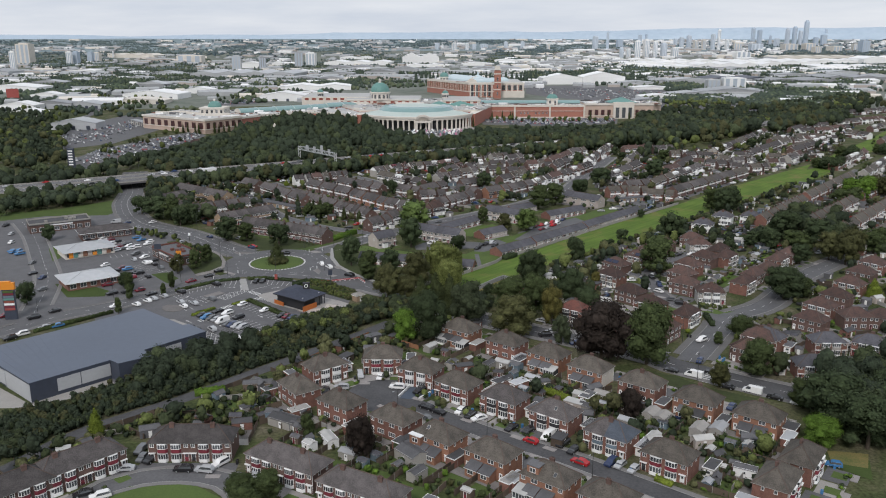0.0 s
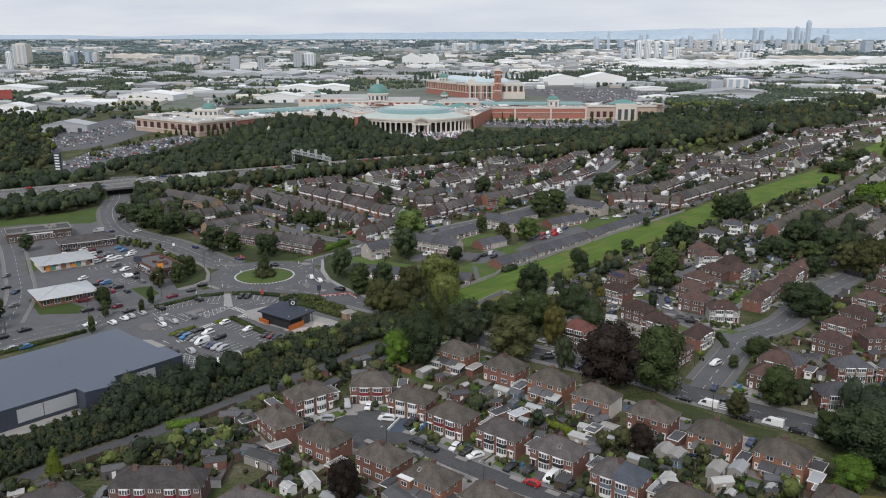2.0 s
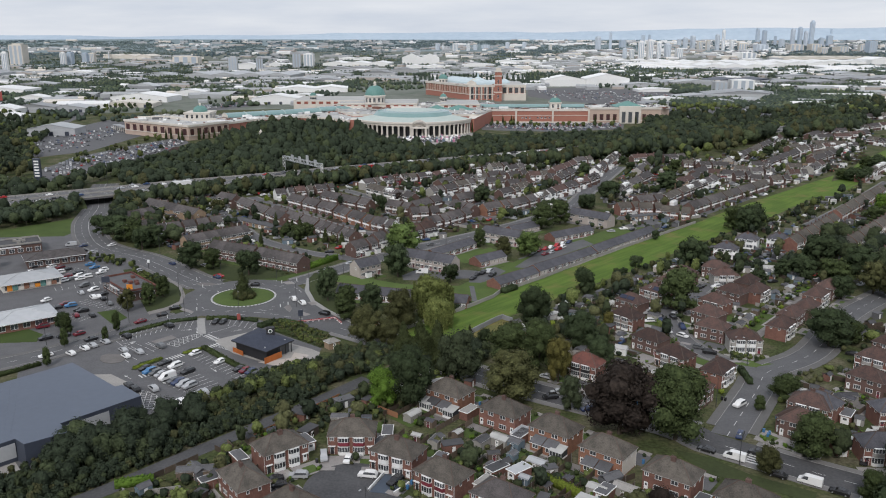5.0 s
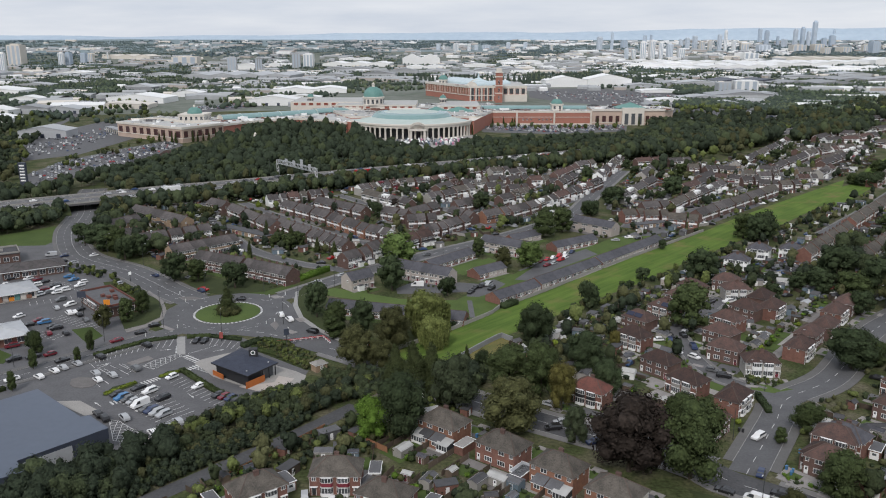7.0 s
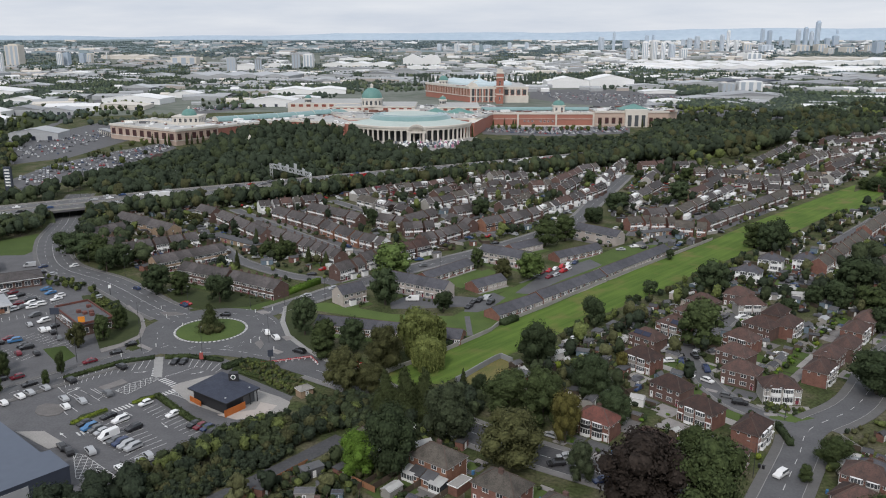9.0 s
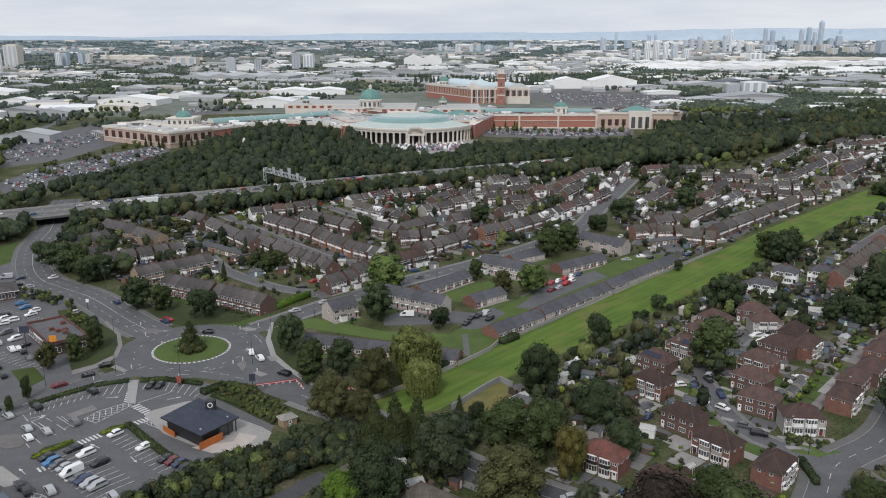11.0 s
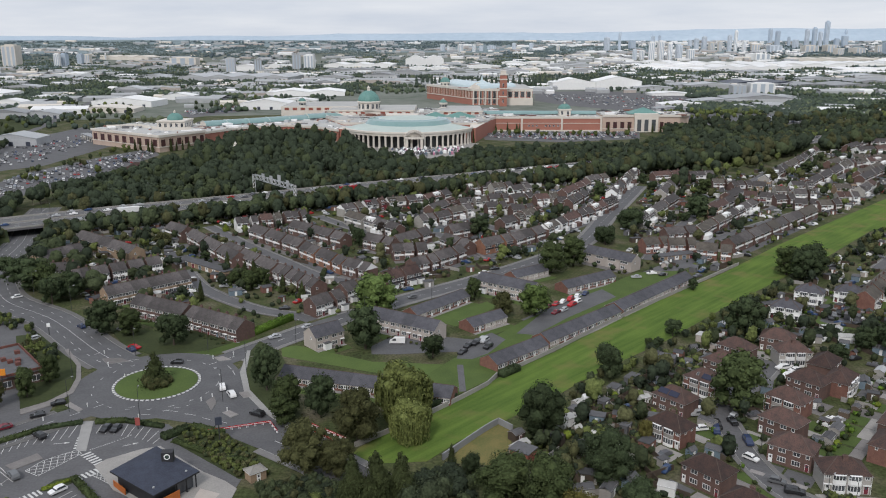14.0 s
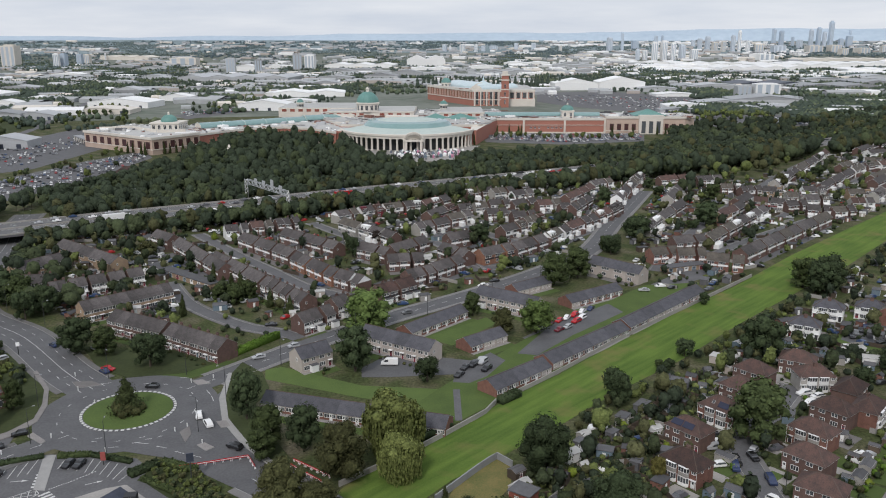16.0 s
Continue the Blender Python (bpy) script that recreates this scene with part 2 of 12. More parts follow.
M["solar"] = material("solar", (0.015, 0.02, 0.05), (0.01, 0.012, 0.03), 0.15, 1.0, 4.0, spec=0.6)
M["copper_green"] = material("copper_green", (0.15, 0.30, 0.27), (0.085, 0.19, 0.17), 0.55, 0.08, 0.8)
M["teal_glass"] = material("teal_glass", (0.22, 0.335, 0.33), (0.15, 0.255, 0.25), 0.2, 0.08, 0.5, spec=0.6)
M["roof_pale"] = material("roof_pale", (0.50, 0.495, 0.475), (0.32, 0.32, 0.31), 0.75, 0.03, 0.5, vary=0.1)
M["roof_mint"] = material("roof_mint", (0.50, 0.57, 0.53), (0.36, 0.42, 0.39), 0.6, 0.05, 0.5)
M["pale_glass"] = material("pale_glass", (0.55, 0.64, 0.66), (0.40, 0.50, 0.53), 0.25, 0.1, 0.6, spec=0.6)
M["metal_white"] = material("metal_white", (0.84, 0.84, 0.83), (0.68, 0.68, 0.67), 0.5, 0.02, 0.4, vary=0.06)
M["metal_grey"] = material("metal_grey", (0.40, 0.41, 0.42), (0.28, 0.29, 0.30), 0.5, 0.03, 0.4, vary=0.3)
M["metal_dark"] = material("metal_dark", (0.056, 0.066, 0.090), (0.040, 0.046, 0.064), 0.45, 0.1, 1.0)
M["metal_roof"] = material("metal_roof", (0.098, 0.118, 0.155), (0.078, 0.094, 0.126), 0.45, 0.04, 0.5)
M["panel_grey"] = material("panel_grey", (0.42, 0.43, 0.44), (0.34, 0.35, 0.36), 0.5, 0.1, 1.0)
M["steel"] = material("steel", (0.55, 0.56, 0.57), (0.42, 0.43, 0.44), 0.4, 0.5, 3.0, metal=0.6)
M["dark_pole"] = material("dark_pole", (0.05, 0.055, 0.055), (0.03, 0.03, 0.03), 0.6)
M["orange_wood"] = material("orange_wood", (0.52, 0.16, 0.035), (0.38, 0.11, 0.03), 0.55, 0.8, 6.0)
M["orange"] = material("orange", (0.75, 0.28, 0.03), (0.62, 0.22, 0.03), 0.5)
M["timber_red"] = material("timber_red", (0.30, 0.145, 0.075), (0.20, 0.10, 0.058), 0.85, 0.8, 6.0, 0.1, vary=0.2)
M["bark"] = material("bark", (0.085, 0.068, 0.05), (0.045, 0.037, 0.03), 0.9, 1.5, 8.0, 0.4)
M["rubber"] = material("rubber", (0.02, 0.02, 0.02), (0.012, 0.012, 0.012), 0.8)
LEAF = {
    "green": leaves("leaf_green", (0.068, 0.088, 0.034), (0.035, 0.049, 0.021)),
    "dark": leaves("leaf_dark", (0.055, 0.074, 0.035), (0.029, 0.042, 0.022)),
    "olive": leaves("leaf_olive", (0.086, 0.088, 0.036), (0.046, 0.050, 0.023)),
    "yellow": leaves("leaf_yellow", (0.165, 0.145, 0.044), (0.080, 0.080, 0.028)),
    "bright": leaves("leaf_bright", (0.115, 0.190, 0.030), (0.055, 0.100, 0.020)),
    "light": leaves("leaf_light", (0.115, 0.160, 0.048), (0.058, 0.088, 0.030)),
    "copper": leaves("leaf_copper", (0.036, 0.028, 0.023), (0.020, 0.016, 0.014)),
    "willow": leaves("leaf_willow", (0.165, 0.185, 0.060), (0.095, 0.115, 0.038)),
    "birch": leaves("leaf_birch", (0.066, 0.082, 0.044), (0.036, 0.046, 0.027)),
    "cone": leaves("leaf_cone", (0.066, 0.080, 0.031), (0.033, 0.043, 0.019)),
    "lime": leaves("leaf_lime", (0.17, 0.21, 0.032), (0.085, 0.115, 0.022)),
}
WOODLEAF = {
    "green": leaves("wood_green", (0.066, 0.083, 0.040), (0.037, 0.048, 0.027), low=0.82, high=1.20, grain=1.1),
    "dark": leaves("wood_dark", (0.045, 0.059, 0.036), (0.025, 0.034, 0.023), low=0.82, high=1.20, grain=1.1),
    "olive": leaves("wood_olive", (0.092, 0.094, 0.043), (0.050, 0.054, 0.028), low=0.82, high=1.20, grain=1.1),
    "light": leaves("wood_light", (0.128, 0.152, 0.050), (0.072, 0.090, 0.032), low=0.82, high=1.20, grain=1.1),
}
PAINT = {}
for cname, rgb in (("white", (0.78, 0.78, 0.77)), ("silver", (0.40, 0.41, 0.42)), ("grey", (0.13, 0.135, 0.14)), ("black", (0.02, 0.02, 0.022)), ("dark_blue", (0.03, 0.045, 0.10)), ("blue", (0.06, 0.18, 0.36)), ("red", (0.40, 0.02, 0.025)), ("dark_red", (0.16, 0.02, 0.03))):
    PAINT[cname] = material("car_" + cname, rgb, tuple(c * 0.9 for c in rgb), 0.25, 1.0, 5.0, spec=0.6)


# ---- mesh building ----
class Shape:
    """Collects faces for one mesh; each face carries the index of its material."""

    def __init__(self):
        self.v, self.f, self.m = [], [], []

    def face(self, pts, mi=0):
        n = len(self.v)
        self.v.extend(tuple(p) for p in pts)
        self.f.append(tuple(range(n, n + len(pts))))
        self.m.append(mi)

    def box(self, x0, y0, z0, x1, y1, z1, mi=0, at=None):
        c = [(x0, y0, z0), (x1, y0, z0), (x1, y1, z0), (x0, y1, z0), (x0, y0, z1), (x1, y0, z1), (x1, y1, z1), (x0, y1, z1)]
        if at is not None:
            c = [tuple(at @ Vector(p)) for p in c]
        n = len(self.v)
        self.v.extend(c)
        for q in ((3, 2, 1, 0), (4, 5, 6, 7), (0, 1, 5, 4), (1, 2, 6, 5), (2, 3, 7, 6), (3, 0, 4, 7)):
            self.f.append(tuple(n + i for i in q))
            self.m.append(mi)

    def prism(self, pts, z0, z1, mi=0, top=None):
        """An upright prism over a plan outline (counter-clockwise)."""
        n, k = len(self.v), len(pts)
        self.v.extend((x, y, z0) for x, y in pts)
        self.v.extend((x, y, z1) for x, y in pts)
        for i in range(k):
            j = (i + 1) % k
            self.f.append((n + i, n + j, n + k + j, n + k + i))
            self.m.append(mi)
        self.f.append(tuple(n + k + i for i in range(k)))
        self.m.append(mi if top is None else top)

    def tube(self, a, b, r0, r1, k=6, mi=0):
        a, b = Vector(a), Vector(b)
        q = (b - a).to_track_quat("Z", "Y")
        n = len(self.v)
        for c, r in ((a, r0), (b, r1)):
            for i in range(k):
                w = 2 * math.pi * i / k
                self.v.append(tuple(c + q @ Vector((r * math.cos(w), r * math.sin(w), 0))))
        for i in range(k):
            j = (i + 1) % k
            self.f.append((n + i, n + j, n + k + j, n + k + i))
            self.m.append(mi)
        self.f.append(tuple(n + k + i for i in range(k)))
        self.m.append(mi)

    def turned(self, profile, k=20, centre=(0, 0), mi=0, start=0.0, sweep=360.0):
        """A surface of revolution from (radius, height) pairs."""
        n, rows = len(self.v), len(profile)
        closed = sweep >= 360
        cols = k if closed else k + 1
        for r, z in profile:
            for i in range(cols):
                w = radians(start + sweep * i / k)
                self.v.append((centre[0] + r * math.cos(w), centre[1] + r * math.sin(w), z))
        for a in range(rows - 1):
            for i in range(k):
                j = (i + 1) % cols
                self.f.append((n + a * cols + i, n + a * cols + j, n + (a + 1) * cols + j, n + (a + 1) * cols + i))
                self.m.append(mi)

    def mesh(self, name, *mats):
        me = bpy.data.meshes.new(name)
        me.from_pydata(self.v, [], self.f)
        for m in mats:
            me.materials.append(m)
        if len(mats) > 1:
            me.polygons.foreach_set("material_index", self.m)
        if mats and mats[0].name.startswith(("leaf_", "wood_", "far_leaf")):
            me.polygons.foreach_set("use_smooth", [True] * len(self.f))
        me.update()
        return me


def part(name, me, parent, m=None, label=""):
    """Links a mesh as ONE part under a thing or a part."""
    ob = new(name, me)
    ob.parent = parent
    if m is not None:
        ob.matrix_basis = m
    if label:
        ob["label"] = label
    return ob


MESHES = {}


def shared(key, make):
    if key not in MESHES:
        MESHES[key] = make()
    return MESHES[key]


def framed(us, zs, place, bars, depth=0.07, back=0.02):
    """One connected sheet: bars stand proud, the panes lie back between them. Cells with an even index in us and zs are bars."""
    s = Shape()
    index = {}

    def vert(u, z, d):
        k = (round(u, 4), round(z, 4), round(d, 4))
        if k not in index:
            index[k] = len(s.v)
            s.v.append(place(u, z, d))
        return index[k]
    pane = {}
    for i in range(len(us) - 1):
        for j in range(len(zs) - 1):
            p = i % 2 == 1 and j % 2 == 1
            pane[i, j] = p
            d = -0.025 if p else -depth
            s.f.append((vert(us[i], zs[j], d), vert(us[i + 1], zs[j], d), vert(us[i + 1], zs[j + 1], d), vert(us[i], zs[j + 1], d)))
            s.m.append(1 if p else 0)
    for (i, j), p in pane.items():
        if p:
            q = [(us[i], zs[j]), (us[i + 1], zs[j]), (us[i + 1], zs[j + 1]), (us[i], zs[j + 1])]
            for (a, b), (c, e) in zip(q, q[1:] + q[:1]):
                s.f.append((vert(a, b, -depth), vert(c, e, -depth), vert(c, e, -0.025), vert(a, b, -0.025)))
                s.m.append(0)
    rim = [(u, zs[0]) for u in us] + [(us[-1], z) for z in zs[1:]] + [(u, zs[-1]) for u in us[-2::-1]] + [(us[0], z) for z in zs[-2:0:-1]]
    for (a, b), (c, e) in zip(rim, rim[1:] + rim[:1]):
        s.f.append((vert(a, b, back), vert(c, e, back), vert(c, e, -depth), vert(a, b, -depth)))
        s.m.append(0)
    return s


def steps(length, n, f):
    """Bar and pane edges along a length with n panes."""
    p = (length - f * (n + 1)) / n
    out = [0.0]
    for i in range(n):
        out += [out[-1] + f, out[-1] + f + p]
    return out + [length]


def window_mesh(w, h, bars=1, glass="glass", frame_mat="white"):
    """A casement: frame bars round panes set back; it faces -y, its foot at z 0."""
    def make():
        us, zs = [u - w / 2 for u in steps(w, bars + 1, 0.09)], [0.0, 0.1, h - 0.09, h]
        s = framed(us, zs, lambda u, z, d: (u, d, z), bars)
        return s.mesh("window", M[frame_mat], M[glass])
    return shared(("win", w, h, bars, glass, frame_mat), make)


def bay_mesh(w, h, d=0.55, bars=3, base=0.0):
    """A canted bay window on its sill wall, frame bars and panes in one folded sheet with a lid."""
    def make():
        a = [(-w / 2, 0), (-w / 2 + d * 0.7, -d), (w / 2 - d * 0.7, -d), (w / 2, 0)]
        side = math.hypot(d * 0.7, d)
        front = a[2][0] - a[1][0]
        f = 0.1
        us = [0, f, side - f / 2] + [side - f / 2 + u for u in steps(front + f, bars + 1, f)[1:-1]] + [side + front + f / 2, side * 2 + front - f, side * 2 + front]

        def place(u, z, q):
            if u < side:
                k = u / side
                x, y = a[0][0] + (a[1][0] - a[0][0]) * k, a[0][1] + (a[1][1] - a[0][1]) * k
            elif u <= side + front:
                x, y = a[1][0] + u - side, -d
            else:
                k = (u - side - front) / side
                x, y = a[2][0] + (a[3][0] - a[2][0]) * k, a[2][1] + (a[3][1] - a[2][1]) * k
            return (x, y + q, z)
        s = framed(us, [-base, 0.12, h - 0.12, h] if not base else [-base, 0.12, h - 0.12, h], place, bars, 0.06)
        n = len(s.v)
        lid = [(x * 1.03, y * 1.12 - (0.03 if y else 0), h) for x, y in a]
        s.v.extend(lid)
        s.f.append((n, n + 1, n + 2, n + 3))
        s.m.append(0)
        return s.mesh("bay_window", M["white"], M["glass"])
    return shared(("bay", w, h, d, bars, base), make)


def door_mesh(w, h, col):
    def make():
        s = Shape()
        s.box(-w / 2, -0.06, 0, -w / 2 + 0.08, 0.02, h, 1)
        s.box(w / 2 - 0.08, -0.06, 0, w / 2, 0.02, h, 1)
        s.box(-w / 2, -0.06, h - 0.08, w / 2, 0.02, h, 1)
        s.box(-w / 2 + 0.08, -0.03, 0, w / 2 - 0.08, 0.02, h - 0.08, 0)
        s.box(-w * 0.22, -0.045, h * 0.55, w * 0.22, 0.0, h * 0.85, 2)
        return s.mesh("door", M[col], M["white"], M["glass"])
    return shared(("door", w, h, col), make)


def hip_roof(w, d, z0, z1, over=0.32, thick=0.14, hip=None):
    """A hipped roof: four slopes with thickness at the eaves, ridge tiles along ridge and hips. Materials: tiles, ridge, soffit."""
    s = Shape()
    X, Y = w / 2 + over, d / 2 + over
    hip = hip if hip is not None else d * 0.52
    r = X - hip - over
    zz = z0 - 0.12
    e = [(-X, -Y, zz), (X, -Y, zz), (X, Y, zz), (-X, Y, zz)]
    a, b = (-r, 0, z1), (r, 0, z1)
    s.face([e[0], e[1], b, a])
    s.face([e[1], e[2], b])
    s.face([e[2], e[3], a, b])
    s.face([e[3], e[0], a])
    for i in range(4):
        p, q = e[i], e[(i + 1) % 4]
        s.face([(p[0], p[1], zz - thick), (q[0], q[1], zz - thick), q, p], 2)
    s.face([(x, y, zz - thick) for x, y, _ in reversed(e)], 2)
    up = Vector((0, 0, 0.03))
    for p, q in ((a, b), (e[0], a), (e[3], a), (e[1], b), (e[2], b)):
        s.tube(Vector(p) + up, Vector(q) + up, 0.11, 0.11, 5, 1)
    return s


def gable_roof(w, d, z0, z1, over=0.3, thick=0.14, verge=0.15):
    """Two slopes with thickness; the ridge runs along x. Materials: tiles, ridge, barge."""
    s = Shape()
    X, Y, zz = w / 2 + verge, d / 2 + over, z0 - 0.1
    for sy in (-1, 1):
        p = [(-X, sy * Y, zz), (X, sy * Y, zz), (X, 0, z1), (-X, 0, z1)]
        s.face(p if sy < 0 else p[::-1])
        s.face([(-X, sy * Y, zz - thick), (X, sy * Y, zz - thick), (X, sy * Y, zz), (-X, sy * Y, zz)], 2)
        for sx in (-1, 1):
            s.face([(sx * X, sy * Y, zz - thick), (sx * X, sy * Y, zz), (sx * X, 0, z1), (sx * X, 0, z1 - thick)], 2)
        s.face([(-X, sy * Y, zz - thick), (X, sy * Y, zz - thick), (X, 0, z1 - thick), (-X, 0, z1 - thick)], 2)
    s.tube((-X, 0, z1 + 0.02), (X, 0, z1 + 0.02), 0.1, 0.1, 5, 1)
    return s


def chimney_mesh(h=1.5, w=0.9, d=0.6, brick="brick"):
    def make():
        s = Shape()
        s.box(-w / 2, -d / 2, -0.8, w / 2, d / 2, h)
        s.box(-w / 2 - 0.06, -d / 2 - 0.06, h - 0.25, w / 2 + 0.06, d / 2 + 0.06, h - 0.1)
        for x in (-w * 0.28, 0, w * 0.28):
            s.tube((x, 0, h), (x, 0, h + 0.35), 0.1, 0.08, 6, 1)
        return s.mesh("chimney", M[brick], M["ridge_tile"])
    return shared(("chim", h, w, brick), make)


# style: roof, wall, upper wall (None: same), band between the bays, rear extension, label
SEMI = {
    "burgundy": ("tile_brown", "brick", "burgundy", 0, "red brick semi-detached house, burgundy bay panels and brown hipped roof"),
    "white": ("tile_brown", "brick", "white", 0, "red brick semi-detached house with white bay panels and porch"),
    "black": ("tile_grey", "brick", "black", 0, "red brick semi-detached house with black bay panels and grey roof"),
    "mixed": ("tile_grey", "brick", "bluegrey", 0, "brick semi-detached house, one half with a blue slate roof"),
    "plain": ("tile_brown", "brick", "white", 0, "plain red brick semi-detached house with a brown hipped roof"),
    "ext": ("tile_brown", "brick_orange", "white", 1, "orange-red brick semi-detached house with a rear lean-to extension"),
    "slate_red": ("tile_grey", "brick_dark", "burgundy", 0, "dark red brick row of four houses under one slate roof"),
    "cottage": ("tile_brown", "cream", "cream", 0, "cream rendered cottage with a brown roof and tall brick chimneys"),
    "red": ("tile_red", "brick_dark", "brick", 0, "dark brick semi-detached house with a red tiled hipped roof"),
    "red_b": ("tile_red", "brick", "render_grey", 1, "brick semi-detached house, red-brown hipped roof and rear extension"),
    "red_w": ("tile_bright", "brick", "black", 0, "brick semi-detached house with a bright red tiled roof"),
    "grey": ("slate", "brick", "render_grey", 1, "brick semi-detached house with a grey slate hipped roof"),
    "grey_r": ("tile_red", "render_grey", "white", 0, "grey pebble-dashed semi-detached house with a red-brown roof"),
    "white_h": ("slate", "white", "white", 0, "white rendered semi-detached house with a slate roof"),
}
PROTO = {}
HOUSES = []


def semi_house(style, n, turn, front, rear):
    roof, wall, band, ext, label = SEMI[style]
    small = roof in ("tile_red", "tile_bright", "slate") and n == 2
    u = 5.15 if small else 5.75 if n == 2 else 5.0
    w, d, ze, zr = u * n, (7.0 if small else 7.7), (4.8 if small else 5.1), (7.5 if small else 8.1)
    base = tagged(new("semi_detached_house" if n == 2 else "terraced_house"), label, "house", "houses with hipped roofs")
    s = Shape()
    s.box(-w / 2, -d / 2, 0, w / 2, d / 2, ze)
    s.box(-w / 2 - 0.03, -d / 2 - 0.03, 0, w / 2 + 0.03, d / 2 + 0.03, 0.35)
    part("wall", s.mesh("wall", M[wall]), base)
    part("roof", hip_roof(w, d, ze, zr, 0.34, 0.11).mesh("roof", M[roof], M["ridge_tile"], M["fascia"]), base)
    if style == "mixed":
        t = Shape()
        X, Y, r = w / 2 + 0.35, d / 2 + 0.35, w / 2 - d * 0.52 + 0.02
        z0 = ze - 0.08
        t.face([(0, -Y, z0), (X, -Y, z0), (r, 0, zr + 0.04), (0, 0, zr + 0.04)])
        t.face([(X, -Y, z0), (X, Y, z0), (r, 0, zr + 0.04)])
        t.face([(X, Y, z0), (0, Y, z0), (0, 0, zr + 0.04), (r, 0, zr + 0.04)])
        part("slate_slope", t.mesh("slate_slope", M["slate_blue"]), base, None, "blue-grey slated half of the roof")
    fy = -d / 2
    for i in range(n):
        cx = -w / 2 + u * (i + 0.5)
        sg = -1 if i % 2 == 0 else 1
        inner = cx - sg * u * 0.17
        outer = cx + sg * u * 0.33
        if front:
            if wall == "brick_dark" and n == 2:
                part("window", window_mesh(2.0, 1.35, 2), base, pose(inner, fy, 0.85))
                part("window", window_mesh(1.7, 1.15, 1), base, pose(inner, fy, 3.35))
                part("window", window_mesh(0.9, 1.0, 0), base, pose(outer, fy, 3.45))
                part("door", door_mesh(0.95, 2.05, ("white", "burgundy")[i % 2]), base, pose(outer, fy, 0.1))
                continue
            bw = 3.0 if n == 2 else 2.6
            part("bay_window", bay_mesh(bw, 1.55, 0.6, 2, base=0.75), base, pose(inner, fy, 0.8))
            part("bay_window", bay_mesh(bw, 1.3, 0.6, 2), base, pose(inner, fy, 3.5))
            s = Shape()
            s.prism([(-bw / 2, 0.02), (0.42 - bw / 2, -0.58), (bw / 2 - 0.42, -0.58), (bw / 2, 0.02)], 0, 1.0)
            part("bay_panel", shared(("band", band, n), lambda: s.mesh("bay_panel", M[band])), base, pose(inner, fy, 2.5))
            part("window", window_mesh(1.05, 1.05, 1), base, pose(outer, fy, 3.7))
            part("door", door_mesh(1.1, 2.15, ("white", "burgundy", "black")[(i + len(style)) % 3]), base, pose(outer, fy, 0.1))
            p = Shape()
            p.box(-0.85, -0.6, 2.32, 0.85, 0.0, 2.42)
            p.box(-0.80, -0.45, 2.2, -0.72, 0.0, 2.32)
            p.box(0.72, -0.45, 2.2, 0.80, 0.0, 2.32)
            part("porch", shared("porch", lambda: p.mesh("porch", M["white"])), base, pose(outer, fy, 0))
        # rear, where it is seen
        if rear:
            part("window", window_mesh(1.7, 1.15, 1), base, pose(inner, -fy, 3.6, 0, 0, 180))
            part("window", window_mesh(1.1, 1.1, 1), base, pose(outer, -fy, 3.65, 0, 0, 180))
            if ext:
                e = Shape()
                e.box(-1.6, 0, 0, 1.6, 2.9, 2.3, 0)
                e.face([(-1.8, 3.1, 2.25), (1.8, 3.1, 2.25), (1.8, 0, 3.2), (-1.8, 0, 3.2)][::-1], 1)
                e.face([(-1.8, 3.1, 2.1), (1.8, 3.1, 2.1), (1.8, 3.1, 2.25), (-1.8, 3.1, 2.25)][::-1], 2)
                for sx in (-1, 1):
                    e.face([(sx * 1.6, 0, 2.3), (sx * 1.6, 2.9, 2.3), (sx * 1.6, 0, 3.15)], 0)
                x = part("rear_extension", shared(("ext", wall), lambda: e.mesh("rear_extension", M[wall], M["felt"], M["white"])), base, pose(inner, -fy, 0))
                part("window", window_mesh(1.7, 1.15, 1), x, pose(0, 2.9, 0.9, 0, 0, 180))
            else:
                part("window", window_mesh(2.2, 1.3, 2), base, pose(inner, -fy, 0.85, 0, 0, 180))
            part("door", door_mesh(0.95, 2.05, "white"), base, pose(outer, -fy, 0.1, 0, 0, 180))
        if i in (0, n - 1):
            ex = cx + (u / 2) * (-1 if i == 0 else 1)
            part("window", window_mesh(0.8, 1.0, 0), base, pose(ex, -1.2, 3.7, 0, 0, -90 if i == 0 else 90))
            part("window", window_mesh(0.7, 0.9, 0), base, pose(ex, 1.6, 3.75, 0, 0, -90 if i == 0 else 90))
            g = Shape()
            for (px, py) in ((-0.06 if i == 0 else 0.06, fy + 0.1),):
                g.tube((px, py, 0), (px, py, ze - 0.2), 0.05, 0.05, 5)
            part("downpipe", shared(("pipe", i == 0), lambda: g.mesh("downpipe", M["white"])), base, pose(ex, 0, 0))
        if i % 2 == 0:
            part("chimney", chimney_mesh(0.8, 1.15, 0.6, "brick_dark"), base, pose(cx + u / 2, -0.6 if turn % 2 else 0.5, zr - 0.15))
    return base


def semi(x, y, turn, style, n=2):
    ny = -math.cos(radians(turn))
    front, rear = ny < 0.35, ny > -0.35
    key = (style, n, front, rear)
    if key in PROTO:
        ob = copy_thing(PROTO[key], pose(x, y, 0, 0, 0, turn))
    else:
        ob = PROTO[key] = semi_house(style, n, len(PROTO), front, rear)
        ob.matrix_basis = pose(x, y, 0, 0, 0, turn)
    HOUSES.append((x, y, turn, 12.6 if n == 2 else 22.4, style))
    return ob


